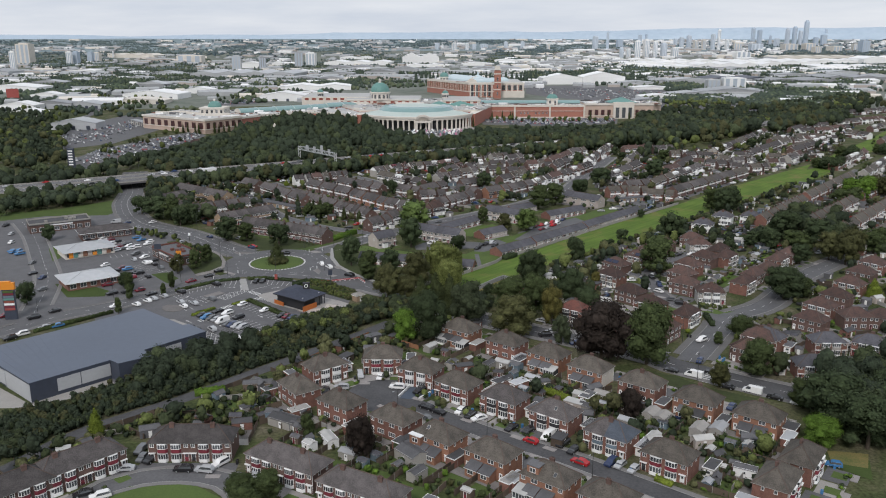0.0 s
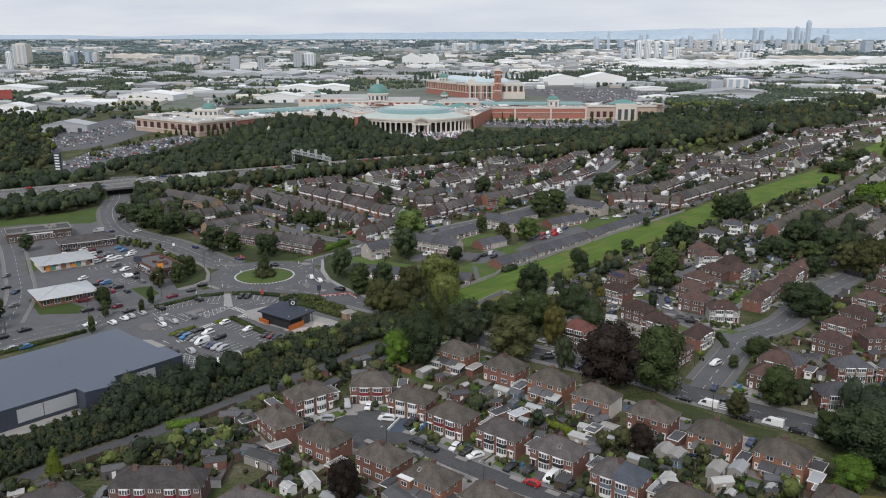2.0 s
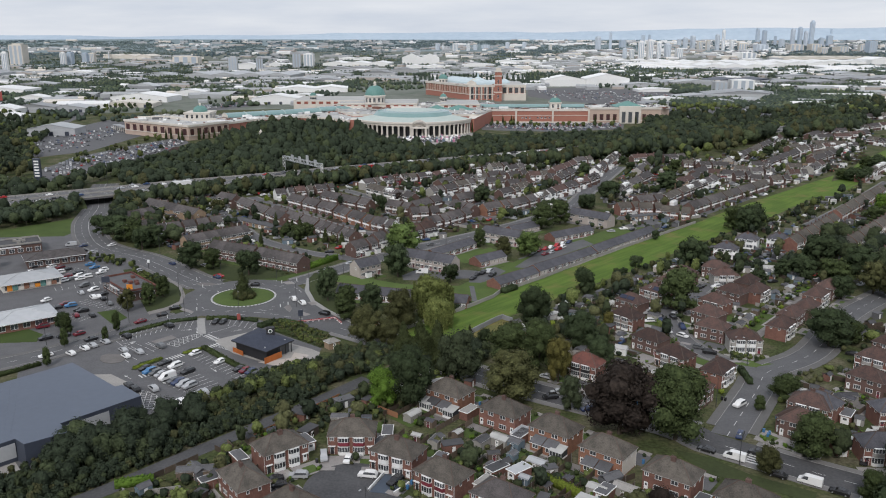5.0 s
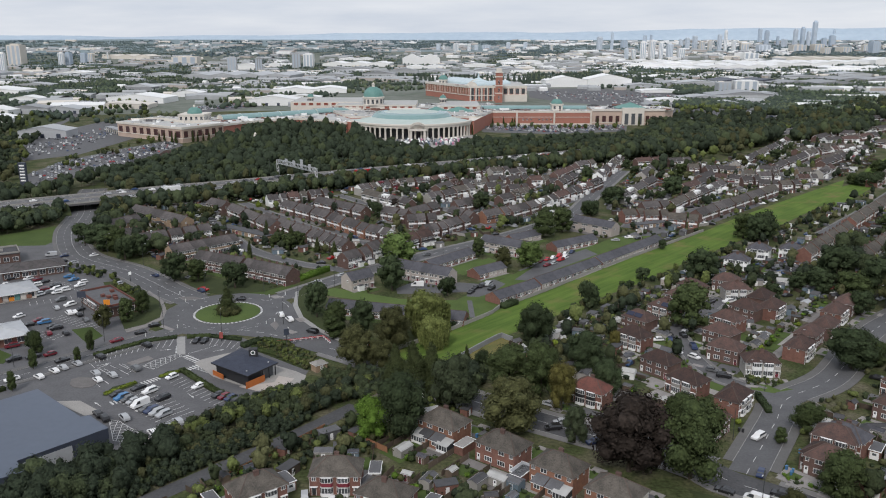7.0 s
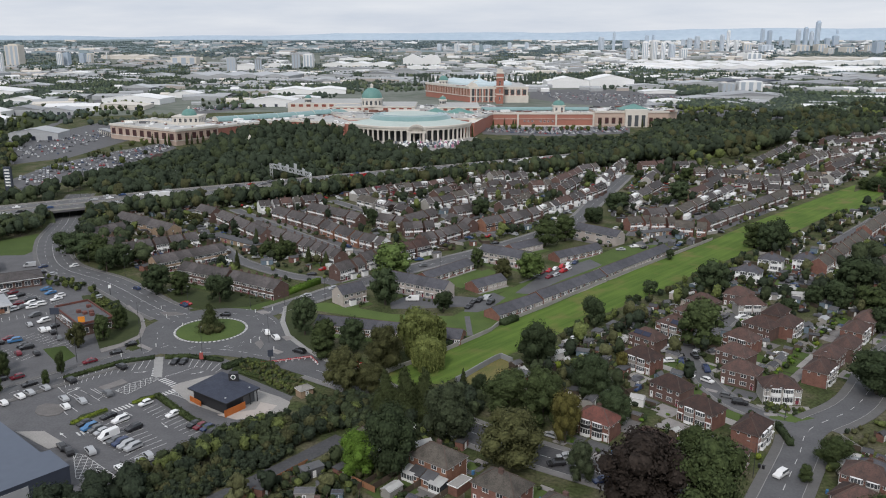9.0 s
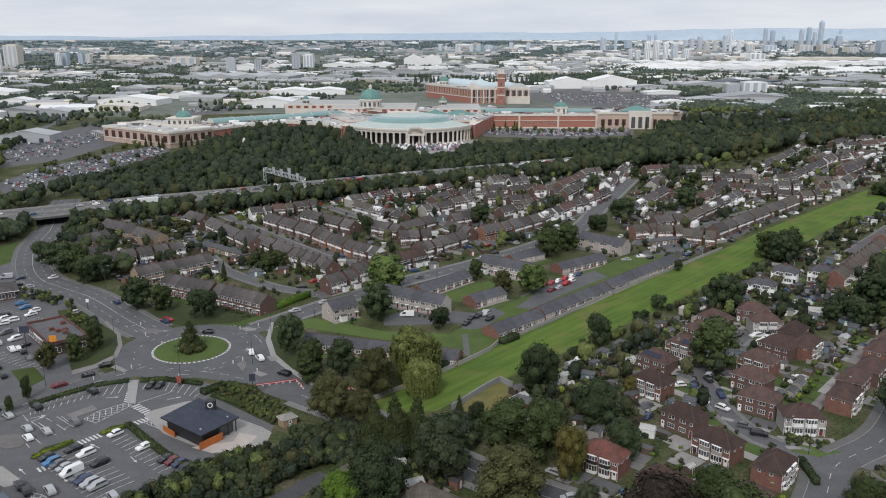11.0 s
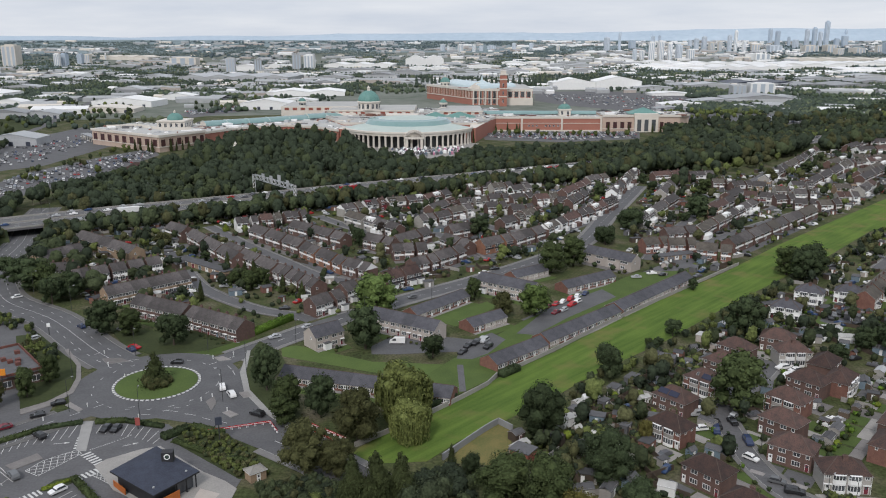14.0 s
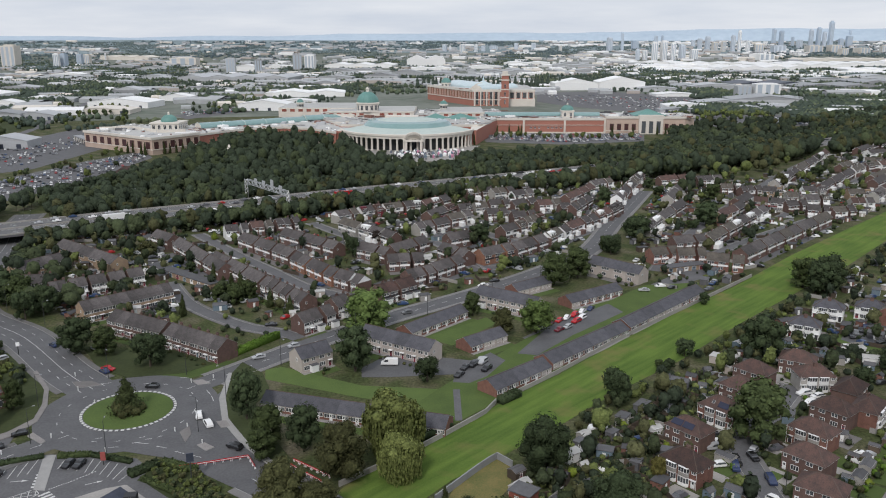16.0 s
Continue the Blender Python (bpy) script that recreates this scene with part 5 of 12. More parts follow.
road([(103.1, 280.2), (99.2, 289.0), (91.5, 297.7), (88.0, 309.2), (87.4, 324.1), (88.6, 340.9), (93.6, 351.5), (106.0, 362.9), (117.5, 378.5)], 5.5, 'asphalt_pale', 1.4, None)
road([(-92.1, 373.4), (-106.5, 386.5), (-134.9, 416.3), (-168.5, 443.4), (-194.1, 490.8), (-208.1, 538.2), (-224.1, 578.1), (-236.6, 621.3)], 14.0, 'asphalt', 2.0, 'multi')
road([(-64.4, 373.8), (-55.4, 384.3), (-44.4, 398.3), (-32.2, 413.8), (-18.1, 428.1), (-6.7, 440.6), (26.1, 471.3), (55.0, 502.7), (80.9, 538.1), (102.4, 594.4), (121.4, 641.3), (145.7, 702.7)], 9.0, 'asphalt', 1.8)
road([(-86.0, 344.6), (-93.4, 336.0), (-111.3, 316.0), (-127.2, 298.0), (-143.0, 285.0), (-155.1, 268.4), (-169.2, 252.4)], 9.0, 'asphalt', 2.0)
road([(-153.2, 288.8), (-167.1, 329.6), (-186.7, 365.9), (-212.3, 410.4), (-234.9, 443.7)], 9.0, 'asphalt', 1.5)
road([(-110.0, 166.0), (-102.5, 178.7), (-99.0, 187.1), (-92.5, 196.6), (-85.5, 203.5), (-73.5, 215.3), (-60.0, 231.0), (-51.1, 241.1), (-40.3, 253.2), (-28.1, 267.3), (-19.0, 279.0)], 5.0, 'asphalt_dark', 0.0, None, name='lane', label='narrow asphalt lane behind the gardens')
road([(-106.7, 483.5), (-90.8, 456.6), (-74.8, 439.8), (-59.0, 427.6), (-45.5, 422.0), (-38.5, 416.4)], 5.5, 'asphalt_pale', 1.2, None)
road([(-121.6, 571.9), (-89.3, 528.9), (-66.9, 501.5), (-45.9, 476.0), (-25.1, 460.9), (-19.8, 443.7)], 5.5, 'asphalt_pale', 1.2, None)
road([(-65.9, 600.0), (-39.3, 566.3), (-13.8, 542.7), (5.6, 554.5), (27.1, 502.4)], 5.5, 'asphalt_pale', 1.2, None)
road([(22.3, 521.7), (32.4, 507.2), (49.0, 522.0)], 5.5, 'asphalt_pale', 1.2, None)
road([(14.2, 600.7), (38.0, 567.1), (59.3, 543.5)], 5.5, 'asphalt_pale', 1.2, None)
road([(126.2, 512.9), (156.7, 550.2), (203.0, 595.4), (245.5, 634.0)], 5.0, 'asphalt_pale', 1.0, None)
road([(105.7, 503.3), (123.9, 544.1), (152.7, 594.9), (217.7, 699.1), (284.1, 798.6), (379.9, 931.1)], 5.0, 'asphalt_pale', 1.0, None)
road([(205.4, 617.6), (254.9, 679.1), (356.0, 799.2)], 5.0, 'asphalt_pale', 1.0, None)
road([(206.2, 488.6), (264.8, 556.7), (325.2, 631.3)], 5.0, 'asphalt_pale', 1.0, None)
road([(203.1, 434.6), (295.8, 535.2)], 5.0, 'asphalt_pale', 1.0, None)
road([(16.0, 374.7), (16.6, 354.3)], 2.0, 'asphalt_pale', 0.0, None, name='footpath', label='narrow asphalt footpath across the lawn')
ROAD_LINES.append(([Vector((-19.0, 217.5)), Vector((-15.0, 216.5))], 9.5))
# ---- the plan: houses, trees ----
semi(-18.6, 236.1, 0, 'burgundy', 2)
semi(-6.5, 226.2, -27, 'white', 2)
semi(4.5, 215.7, -38, 'burgundy', 2)
semi(17.1, 206.4, -38, 'black', 2)
near_roof = semi(29.7, 196.8, -38, 'black', 2)
semi(42.2, 185.6, -38, 'mixed', 2)
semi(53.9, 174.7, -38, 'burgundy', 2)
semi(-40.7, 213.2, 127, 'plain', 2)
semi(-27.5, 203.4, 142, 'plain', 2)
semi(-12.2, 193.9, 142, 'plain', 2)
tall = semi(-0.7, 184.3, 142, 'ext', 2)
semi(12.0, 175.5, 142, 'ext', 2)
loft = semi(24.2, 164.6, 142, 'ext', 2)
semi(35.8, 156.4, 142, 'plain', 2)
semi(-35.7, 228.8, 37, 'white', 2)
semi(-8.4, 274.6, 52, 'cottage', 2)
semi(6.3, 260.6, 142, 'ext', 2)
semi(20.8, 248.4, 142, 'plain', 2)
semi(33.1, 238.0, 142, 'ext', 2)
pale = semi(44.2, 227.2, 142, 'ext', 2)
semi(57.1, 216.0, 142, 'plain', 2)
semi(69.9, 205.3, 142, 'ext', 2)
semi(82.8, 195.2, 142, 'ext', 2)
semi(84.7, 173.5, 53, 'burgundy', 2)
semi(74.9, 163.3, 53, 'burgundy', 2)
semi(-85.4, 171.4, 48, 'slate_red', 4)
semi(-61.5, 182.8, 0, 'slate_red', 4)
semi(-36.2, 172.3, -30, 'slate_red', 4)
semi(-17.5, 160.0, -30, 'slate_red', 4)
semi(-96.4, 158.5, 48, 'slate_red', 4)
semi(48.2, 282.1, -38, 'red_w', 2)
semi(59.4, 269.9, -49, 'red', 2)
semi(77.6, 288.5, -49, 'red_b', 2)
semi(73.3, 303.1, -49, 'red', 2)
semi(70.3, 325.6, -49, 'red_b', 2)
gabled = semi(75.9, 342.4, -49, 'red', 2)
panelled = semi(88.1, 354.7, -49, 'red_b', 2)
semi(97.9, 368.2, -49, 'red', 2)
semi(106.1, 380.8, -49, 'red', 2)
semi(122.5, 377.9, 0, 'grey_r', 2)
semi(128.6, 367.9, 49, 'red', 2)
semi(128.0, 355.7, 49, 'red_b', 2)
semi(118.2, 354.5, -49, 'red', 2)
semi(107.3, 341.9, -49, 'red_b', 2)
semi(100.6, 328.5, -49, 'red', 2)
semi(97.4, 314.2, -38, 'red', 2)
semi(104.2, 303.1, -6, 'grey_r', 2)
semi(121.8, 316.1, 49, 'red_b', 2)
semi(129.9, 327.6, 49, 'red', 2)
semi(139.2, 336.0, 49, 'red', 2)
semi(149.2, 350.6, 49, 'red_b', 2)
semi(158.6, 361.2, 49, 'red', 2)
semi(87.1, 277.2, 49, 'red_b', 2)
semi(75.8, 262.3, 49, 'red', 2)
semi(104.8, 253.1, -38, 'red_b', 2)
semi(98.2, 242.4, -38, 'red', 2)
semi(139.6, 285.6, -49, 'red_b', 2)
semi(150.8, 297.5, -49, 'red', 2)
semi(164.0, 313.5, -49, 'red_b', 2)
semi(176.5, 329.4, -49, 'red', 2)
semi(189.0, 344.1, -49, 'red_b', 2)
semi(129.6, 270.8, -49, 'red', 2)
semi(146.6, 274.5, 0, 'red', 2)
semi(125.3, 249.8, 0, 'grey', 2)
semi(107.6, 254.1, -49, 'grey', 2)
semi(138.6, 247.1, -38, 'grey', 2)
semi(155.7, 272.6, -38, 'red', 2)
semi(112.0, 230.2, -6, 'grey', 2)
semi(125.5, 221.4, -6, 'red_b', 2)
semi(98.0, 243.1, -49, 'red', 2)
semi(138.2, 421.8, -30, 'white_h', 2)
semi(155.0, 440.8, -30, 'white_h', 2)
semi(170.6, 440.7, -30, 'white_h', 2)
semi(122.6, 389.4, -30, 'red', 2)
terrace(171.9, 431.6, 219.3, 488.7, 12, 'semi_r', 1)
terrace(225.0, 498.0, 292.6, 579.4, 14, 'semi_r', 1)
terrace(193.2, 424.3, 250.2, 488.5, 12, 'semi_r', 1)
terrace(198.6, 401.5, 263.5, 475.8, 12, 'semi_r', 1)
terrace(195.7, 374.2, 229.0, 410.5, 5, 'semi_r', 1)
terrace(306.5, 587.1, 360.7, 660.1, 6, 'semi_r', 1)
terrace(263.1, 507.5, 299.1, 543.3, 6, 'semi_r', 1)
terrace(303.5, 629.1, 366.0, 705.7, 8, 'semi_r', 1)
terrace(-14.6, 411.1, 9.4, 396.0, 6, 'block', 1)
terrace(-34.5, 388.7, -25.9, 396.1, 2, 'block', 1)
terrace(-37.9, 363.7, 14.0, 348.2, 14, 'bungalow', 1)
terrace(24.9, 371.9, 43.0, 389.6, 5, 'bungalow', 1)
terrace(43.6, 392.0, 74.1, 423.7, 8, 'bungalow', 1)
terrace(74.8, 425.5, 113.6, 468.6, 9, 'bungalow', 1)
terrace(-2.2, 418.5, 17.7, 441.9, 6, 'bungalow', 1)
terrace(18.4, 406.2, 31.2, 417.4, 3, 'bungalow', 1)
terrace(25.6, 457.0, 47.3, 441.4, 5, 'block', 1)
terrace(77.5, 502.9, 96.0, 484.5, 5, 'block', 1)
terrace(58.4, 453.0, 81.5, 470.6, 6, 'bungalow', 1)
terrace(38.6, 467.8, 53.7, 480.2, 3, 'bungalow', 1)
terrace(-174.8, 484.8, -163.0, 503.8, 6, 'tan', 1)
terrace(-173.6, 530.4, -133.8, 498.2, 6, 'tan', 1)
terrace(-162.3, 467.8, -150.7, 470.4, 3, 'tan', 1)
terrace(-145.7, 457.7, -117.3, 480.9, 10, 'whitep', 1)
terrace(-122.6, 433.7, -98.0, 458.2, 10, 'tan', 1)
terrace(-105.7, 425.5, -82.4, 412.6, 6, 'row', 1)
terrace(-80.5, 411.4, -58.0, 396.7, 6, 'row', 1)
terrace(-135.4, 551.1, -123.2, 540.2, 2, 'dark', 1)
terrace(-118.4, 534.4, -83.0, 487.5, 8, 'dark', 1)
terrace(-92.9, 507.6, -62.1, 470.5, 8, 'dark', 1)
terrace(-60.6, 468.8, -40.2, 444.8, 6, 'dark', 1)
terrace(-104.1, 561.7, -93.7, 567.2, 3, 'whitep', 1)
terrace(-92.8, 569.9, -82.7, 575.5, 3, 'whitep', 1)
terrace(-80.8, 577.0, -70.0, 584.2, 3, 'whitep', 1)
terrace(-89.7, 545.4, -57.9, 512.0, 7, 'dark', 1)
terrace(-56.3, 507.9, -33.1, 479.2, 6, 'orange', 1)
terrace(-32.6, 479.2, -21.3, 469.3, 3, 'whiteg', 1)
terrace(-71.1, 555.6, -39.5, 526.1, 6, 'dark', 1)
terrace(-40.2, 421.9, -30.4, 432.7, 3, 'dark', 1)
terrace(-30.8, 439.4, -22.9, 449.3, 3, 'dark', 1)
terrace(-51.9, 597.9, -41.7, 609.0, 3, 'whiteg', 1)
terrace(-39.7, 610.7, -28.5, 620.7, 3, 'redroof', 1)
terrace(-26.3, 619.1, -5.7, 633.1, 4, 'whiteg', 1)
terrace(-44.6, 581.6, -14.0, 547.3, 6, 'whiteg', 1)
terrace(-4.6, 631.3, 10.5, 649.8, 3, 'whitep', 1)
terrace(-14.8, 503.4, 1.0, 507.5, 4, 'dark', 1)
terrace(-15.5, 456.0, -2.1, 468.6, 4, 'redbw', 1)
terrace(-5.0, 477.8, 5.2, 486.6, 3, 'whitep', 1)
terrace(5.2, 488.4, 17.4, 503.7, 3, 'whitep', 1)
terrace(-14.9, 520.9, 0.4, 540.2, 4, 'dark', 1)
terrace(-5.1, 569.4, 11.1, 583.6, 4, 'dark', 1)
terrace(-0.1, 598.4, 14.1, 622.8, 3, 'redroof', 1)
terrace(-28.7, 526.2, -14.5, 515.6, 4, 'dark', 1)
terrace(11.5, 543.9, 28.7, 556.5, 4, 'dark', 1)
terrace(10.3, 526.6, 22.1, 510.8, 3, 'dark', 1)
terrace(26.8, 513.9, 42.6, 526.9, 4, 'solar', 1)
terrace(42.4, 524.7, 59.2, 544.4, 4, 'whitep', 1)
terrace(61.0, 548.1, 73.4, 567.4, 3, 'whiteg', 1)
terrace(74.4, 570.1, 92.7, 594.7, 4, 'redb', 1)
terrace(94.1, 599.3, 113.5, 628.9, 4, 'dark', 1)
terrace(116.0, 650.7, 157.6, 761.0, 13, 'dark', 1)
terrace(59.6, 693.3, 75.0, 702.4, 3, 'whiteg', 1)
terrace(76.3, 707.0, 86.9, 714.2, 2, 'redb', 1)
terrace(87.5, 719.0, 108.0, 736.6, 4, 'whitep', 1)
terrace(23.1, 669.5, 39.9, 678.0, 4, 'redb', 1)
terrace(39.5, 669.7, 53.0, 680.2, 3, 'redb', 1)
terrace(51.9, 663.7, 65.3, 672.0, 3, 'whitep', 1)
terrace(17.4, 619.5, 34.3, 626.4, 4, 'whitep', 1)
terrace(36.1, 631.7, 51.8, 637.2, 4, 'redb', 1)
terrace(33.5, 606.5, 45.0, 609.8, 3, 'whitep', 1)
terrace(47.5, 598.8, 60.6, 603.6, 3, 'dark', 1)
terrace(49.7, 631.8, 64.1, 640.9, 3, 'dark', 1)
terrace(65.0, 632.0, 79.2, 637.4, 3, 'dark', 1)
terrace(77.5, 623.4, 88.0, 626.9, 3, 'redb', 1)
terrace(84.4, 650.4, 106.8, 691.5, 4, 'dark', 1)
terrace(108.6, 702.7, 124.3, 714.5, 3, 'redb', 1)
terrace(39.2, 563.1, 52.0, 576.8, 3, 'redb', 1)
terrace(52.6, 583.9, 64.4, 594.4, 3, 'dark', 1)
terrace(11.1, 590.9, 23.8, 603.3, 3, 'whitep', 1)
terrace(83.7, 620.1, 98.4, 650.5, 3, 'dark', 1)
terrace(115.4, 570.5, 152.9, 638.1, 7, 'dark', 1)
terrace(147.6, 651.0, 165.5, 692.0, 3, 'dark', 1)
terrace(105.9, 516.8, 118.8, 521.1, 3, 'semi_r', 1)
terrace(118.4, 516.9, 131.5, 517.0, 3, 'semi_r', 1)
terrace(130.1, 508.8, 144.9, 503.0, 4, 'semi_r', 1)
terrace(122.1, 539.1, 139.0, 545.2, 4, 'whitep', 1)
terrace(140.4, 545.2, 196.1, 621.1, 9, 'redb', 1)
terrace(147.7, 517.2, 223.9, 600.5, 13, 'redb', 1)
terrace(159.5, 722.0, 188.3, 732.2, 4, 'redb', 1)
terrace(186.2, 722.3, 204.9, 727.3, 3, 'whitep', 1)
terrace(193.8, 692.2, 207.1, 692.3, 3, 'whitep', 1)
terrace(203.4, 681.5, 217.9, 685.9, 3, 'dark', 1)
terrace(218.2, 681.6, 229.6, 677.5, 3, 'tan', 1)
terrace(200.0, 645.8, 216.2, 638.7, 4, 'redroof', 1)
terrace(214.1, 633.3, 226.7, 635.2, 3, 'dark', 1)
terrace(225.1, 661.3, 237.5, 661.4, 3, 'dark', 1)
terrace(221.9, 621.4, 234.3, 618.1, 3, 'redb', 1)
terrace(233.4, 614.8, 247.4, 618.3, 3, 'whitep', 1)
terrace(233.5, 651.8, 247.6, 651.9, 3, 'redb', 1)
terrace(244.2, 681.9, 259.0, 682.0, 3, 'redb', 1)
terrace(257.2, 642.7, 271.0, 642.8, 3, 'redroof', 1)
terrace(269.0, 671.7, 283.5, 671.8, 3, 'tan', 1)
terrace(280.4, 661.8, 304.5, 693.2, 3, 'dark', 1)
terrace(163.1, 599.9, 187.0, 633.1, 3, 'tan', 1)
terrace(186.6, 642.0, 201.8, 661.1, 2, 'tan', 1)
terrace(235.2, 706.7, 341.3, 869.4, 12, 'dark', 1)
terrace(260.0, 692.8, 341.0, 797.6, 10, 'dark', 1)
terrace(313.9, 782.3, 336.5, 806.9, 3, 'redb', 1)
terrace(376.5, 865.8, 414.6, 877.5, 5, 'whitep', 1)
terrace(351.8, 820.0, 380.7, 813.7, 5, 'redb', 1)
terrace(311.3, 728.2, 372.2, 797.8, 6, 'dark', 1)
terrace(398.4, 926.8, 435.7, 927.1, 5, 'dark', 1)
terrace(336.8, 788.9, 364.8, 802.7, 5, 'redb', 1)
terrace(364.8, 802.7, 386.9, 802.5, 5, 'redb', 1)
terrace(375.0, 881.1, 426.1, 941.7, 5, 'whitep', 1)
terrace(405.3, 880.8, 449.7, 909.9, 6, 'redb', 1)
terrace(458.1, 954.6, 539.8, 1010.3, 9, 'dark', 1)
terrace(422.3, 852.9, 432.5, 826.7, 5, 'redb', 1)
terrace(537.0, 1091.2, 611.4, 1135.5, 8, 'dark', 1)
terrace(468.6, 897.7, 513.2, 940.8, 4, 'dark', 1)
terrace(419.1, 779.0, 496.1, 879.9, 5, 'semi_r', 1)
terrace(543.3, 1010.3, 641.2, 1089.9, 7, 'dark', 1)
terrace(304.1, 710.0, 344.9, 757.7, 5, 'dark', 1)
# features that single houses have
b = Shape()
b.box(-1.7, 3.6, 0, 1.7, 5.2, 5.0, 0)
b.box(-1.9, 3.4, 5.0, 1.9, 5.4, 5.2, 1)
bay = part("rear_bay", b.mesh("rear_bay", M["brick_orange"], M["white"]), tall, pose(3.9, 0, 0), "two-storey rear bay with a white flat roof")
part("window", window_mesh(1.7, 1.15, 1), bay, pose(0, 5.2, 3.3, 0, 0, 180))
part("window", window_mesh(1.7, 1.5, 1), bay, pose(0, 5.2, 0.6, 0, 0, 180))
b = Shape()
b.box(-1.5, 0.6, 5.3, 1.5, 3.3, 7.4, 0)
b.box(-1.7, 0.4, 7.4, 1.7, 3.5, 7.55, 1)
dormer = part("dormer", b.mesh("dormer", M["brick_orange"], M["felt"]), loft, pose(2.7, 0, 0), "orange tile-hung loft dormer")
part("window", window_mesh(1.5, 1.2, 1), dormer, pose(0, 3.3, 5.8, 0, 0, 180))
b = Shape()
b.box(-5.80, -3.83, 0.36, -5.74, 3.83, 4.9)
part("rendered_wall", b.mesh("rendered_wall", M["cream"]), pale, None, "cream rendered end wall")
b = Shape()
b.box(-1.5, -0.9, 0.02, 1.5, 0.9, 0.09)
for house, u in ((gabled, -2.4), (gabled, 0.9), (panelled, 1.6)):
    part("solar_panel", shared("semi_solar", lambda: b.mesh("solar_panel", M["solar"])), house, pose(u, -2.2, 5.95, 35.0), "dark blue solar panel")
b = Shape()
b.box(-0.4, -0.55, 0.0, 0.4, 0.55, 0.1, 0)
b.box(-0.33, -0.48, 0.1, 0.33, 0.48, 0.115, 1)
for house, u, v in ((tall, 2.0, 2.0), (loft, -2.5, 2.2), (near_roof, 1.2, -2.0), (panelled, -1.5, -2.0)):
    part("roof_light", shared("roof_light", lambda: b.mesh("roof_light", M["fascia"], M["glass"])), house, pose(u, v, 8.1 - abs(v) * 0.76 + 0.02 if house in (tall, loft, near_roof) else 5.98, -36.5 if v > 0 else 36.5), "small glazed roof light")
tree(-12.6, 259.7, 12.5, 5.3, 'bright')
tree(-5.0, 260.2, 18.5, 7.6, 'dark')
tree(-8.2, 289.8, 15.0, 5.6, 'cone')
tree(-2.8, 288.5, 16.5, 6.2, 'cone')
tree(2.4, 289.9, 15.5, 5.6, 'cone')
tree(9.0, 276.6, 17.4, 7.3, 'birch')
tree(24.1, 264.1, 15.6, 9.1, 'olive')
tree(25.4, 291.8, 13.6, 7.8, 'green')
tree(34.2, 285.9, 16.9, 7.1, 'green')
tree(38.9, 276.2, 15.2, 4.6, 'yellow')
tree(37.0, 326.8, 15.9, 6.9, 'dark')
tree(50.0, 303.5, 14.5, 6.6, 'dark')
tree(39.8, 257.3, 11.0, 3.8, 'birch')
tree(53.3, 285.0, 12.0, 5.2, 'dark')
tree(68.4, 264.4, 11.5, 5.6, 'green')
tree(94.0, 343.3, 17.5, 9.2, 'green')
tree(61.5, 364.6, 11.8, 5.2, 'dark')
tree(115.0, 399.3, 16.6, 7.9, 'dark')
tree(166.4, 475.2, 16.2, 12.6, 'dark')
tree(-41.5, 354.5, 15.0, 5.4, 'dark')
tree(-32.4, 340.0, 12.2, 5.2, 'green')
tree(-22.8, 338.3, 13.2, 5.5, 'dark')
tree(-11.0, 323.4, 15.2, 7.1, 'olive')
tree(0.5, 338.0, 16.0, 8.6, 'willow')
tree(3.0, 324.5, 11.5, 6.0, 'willow')
tree(-21.7, 306.6, 14.8, 6.7, 'olive')
tree(-14.1, 305.6, 10.4, 5.2, 'olive')
tree(-32.3, 333.1, 8.8, 4.7, 'green')
tree(-15.0, 421.1, 17.4, 10.2, 'light')
tree(-15.7, 388.3, 16.5, 7.1, 'dark')
tree(7.1, 380.4, 8.7, 4.5, 'dark')
tree(22.3, 441.9, 9.6, 4.1, 'green')
tree(44.4, 423.7, 13.0, 7.6, 'light')
tree(32.4, 420.4, 10.9, 4.4, 'olive')
tree(57.7, 481.4, 15.4, 8.0, 'green')
tree(69.2, 492.6, 14.5, 7.4, 'green')
tree(-75.6, 357.6, 11.0, 5.2, 'cone')
tree(-109.7, 402.3, 13.8, 7.1, 'dark')
tree(-99.5, 401.0, 10.1, 5.3, 'green')
tree(-81.2, 390.9, 12.3, 6.7, 'dark')
tree(-161.8, 453.3, 14.7, 9.3, 'dark')
tree(-142.9, 439.2, 12.8, 8.8, 'dark')
tree(-175.8, 465.4, 11.9, 6.6, 'dark')
tree(-154.1, 450.8, 13.4, 7.2, 'green')
tree(27.9, 550.9, 12.1, 6.9, 'dark')
tree(110.4, 567.0, 12.5, 8.0, 'dark')
tree(155.7, 595.8, 14.4, 8.2, 'dark')
tree(91.8, 538.8, 8.9, 5.9, 'dark')
tree(-69.5, 457.2, 9.2, 6.8, 'green')
tree(-77.7, 464.2, 8.8, 3.6, 'cone')
tree(182.5, 670.9, 11.2, 6.4, 'green')
tree(113.3, 455.9, 5.4, 2.5, 'dark')
tree(13.3, 310.6, 6.5, 1.4, 'cone')
tree(63.3, 323.6, 6.8, 2.2, 'yellow')
tree(17.8, 304.9, 7.2, 2.8, 'dark')
tree(90.9, 401.6, 6.5, 3.6, 'dark')
tree(81.5, 389.9, 4.2, 3.4, 'dark')
tree(50.6, 243.4, 21.2, 10.7, 'copper')
tree(64.4, 240.0, 21.7, 9.1, 'green')
tree(134.5, 306.5, 14.3, 9.2, 'dark')
tree(143.3, 309.1, 8.5, 5.0, 'green')
tree(-20.0, 180.1, 12.1, 4.3, 'copper')
tree(50.8, 201.7, 9.5, 4.1, 'copper')
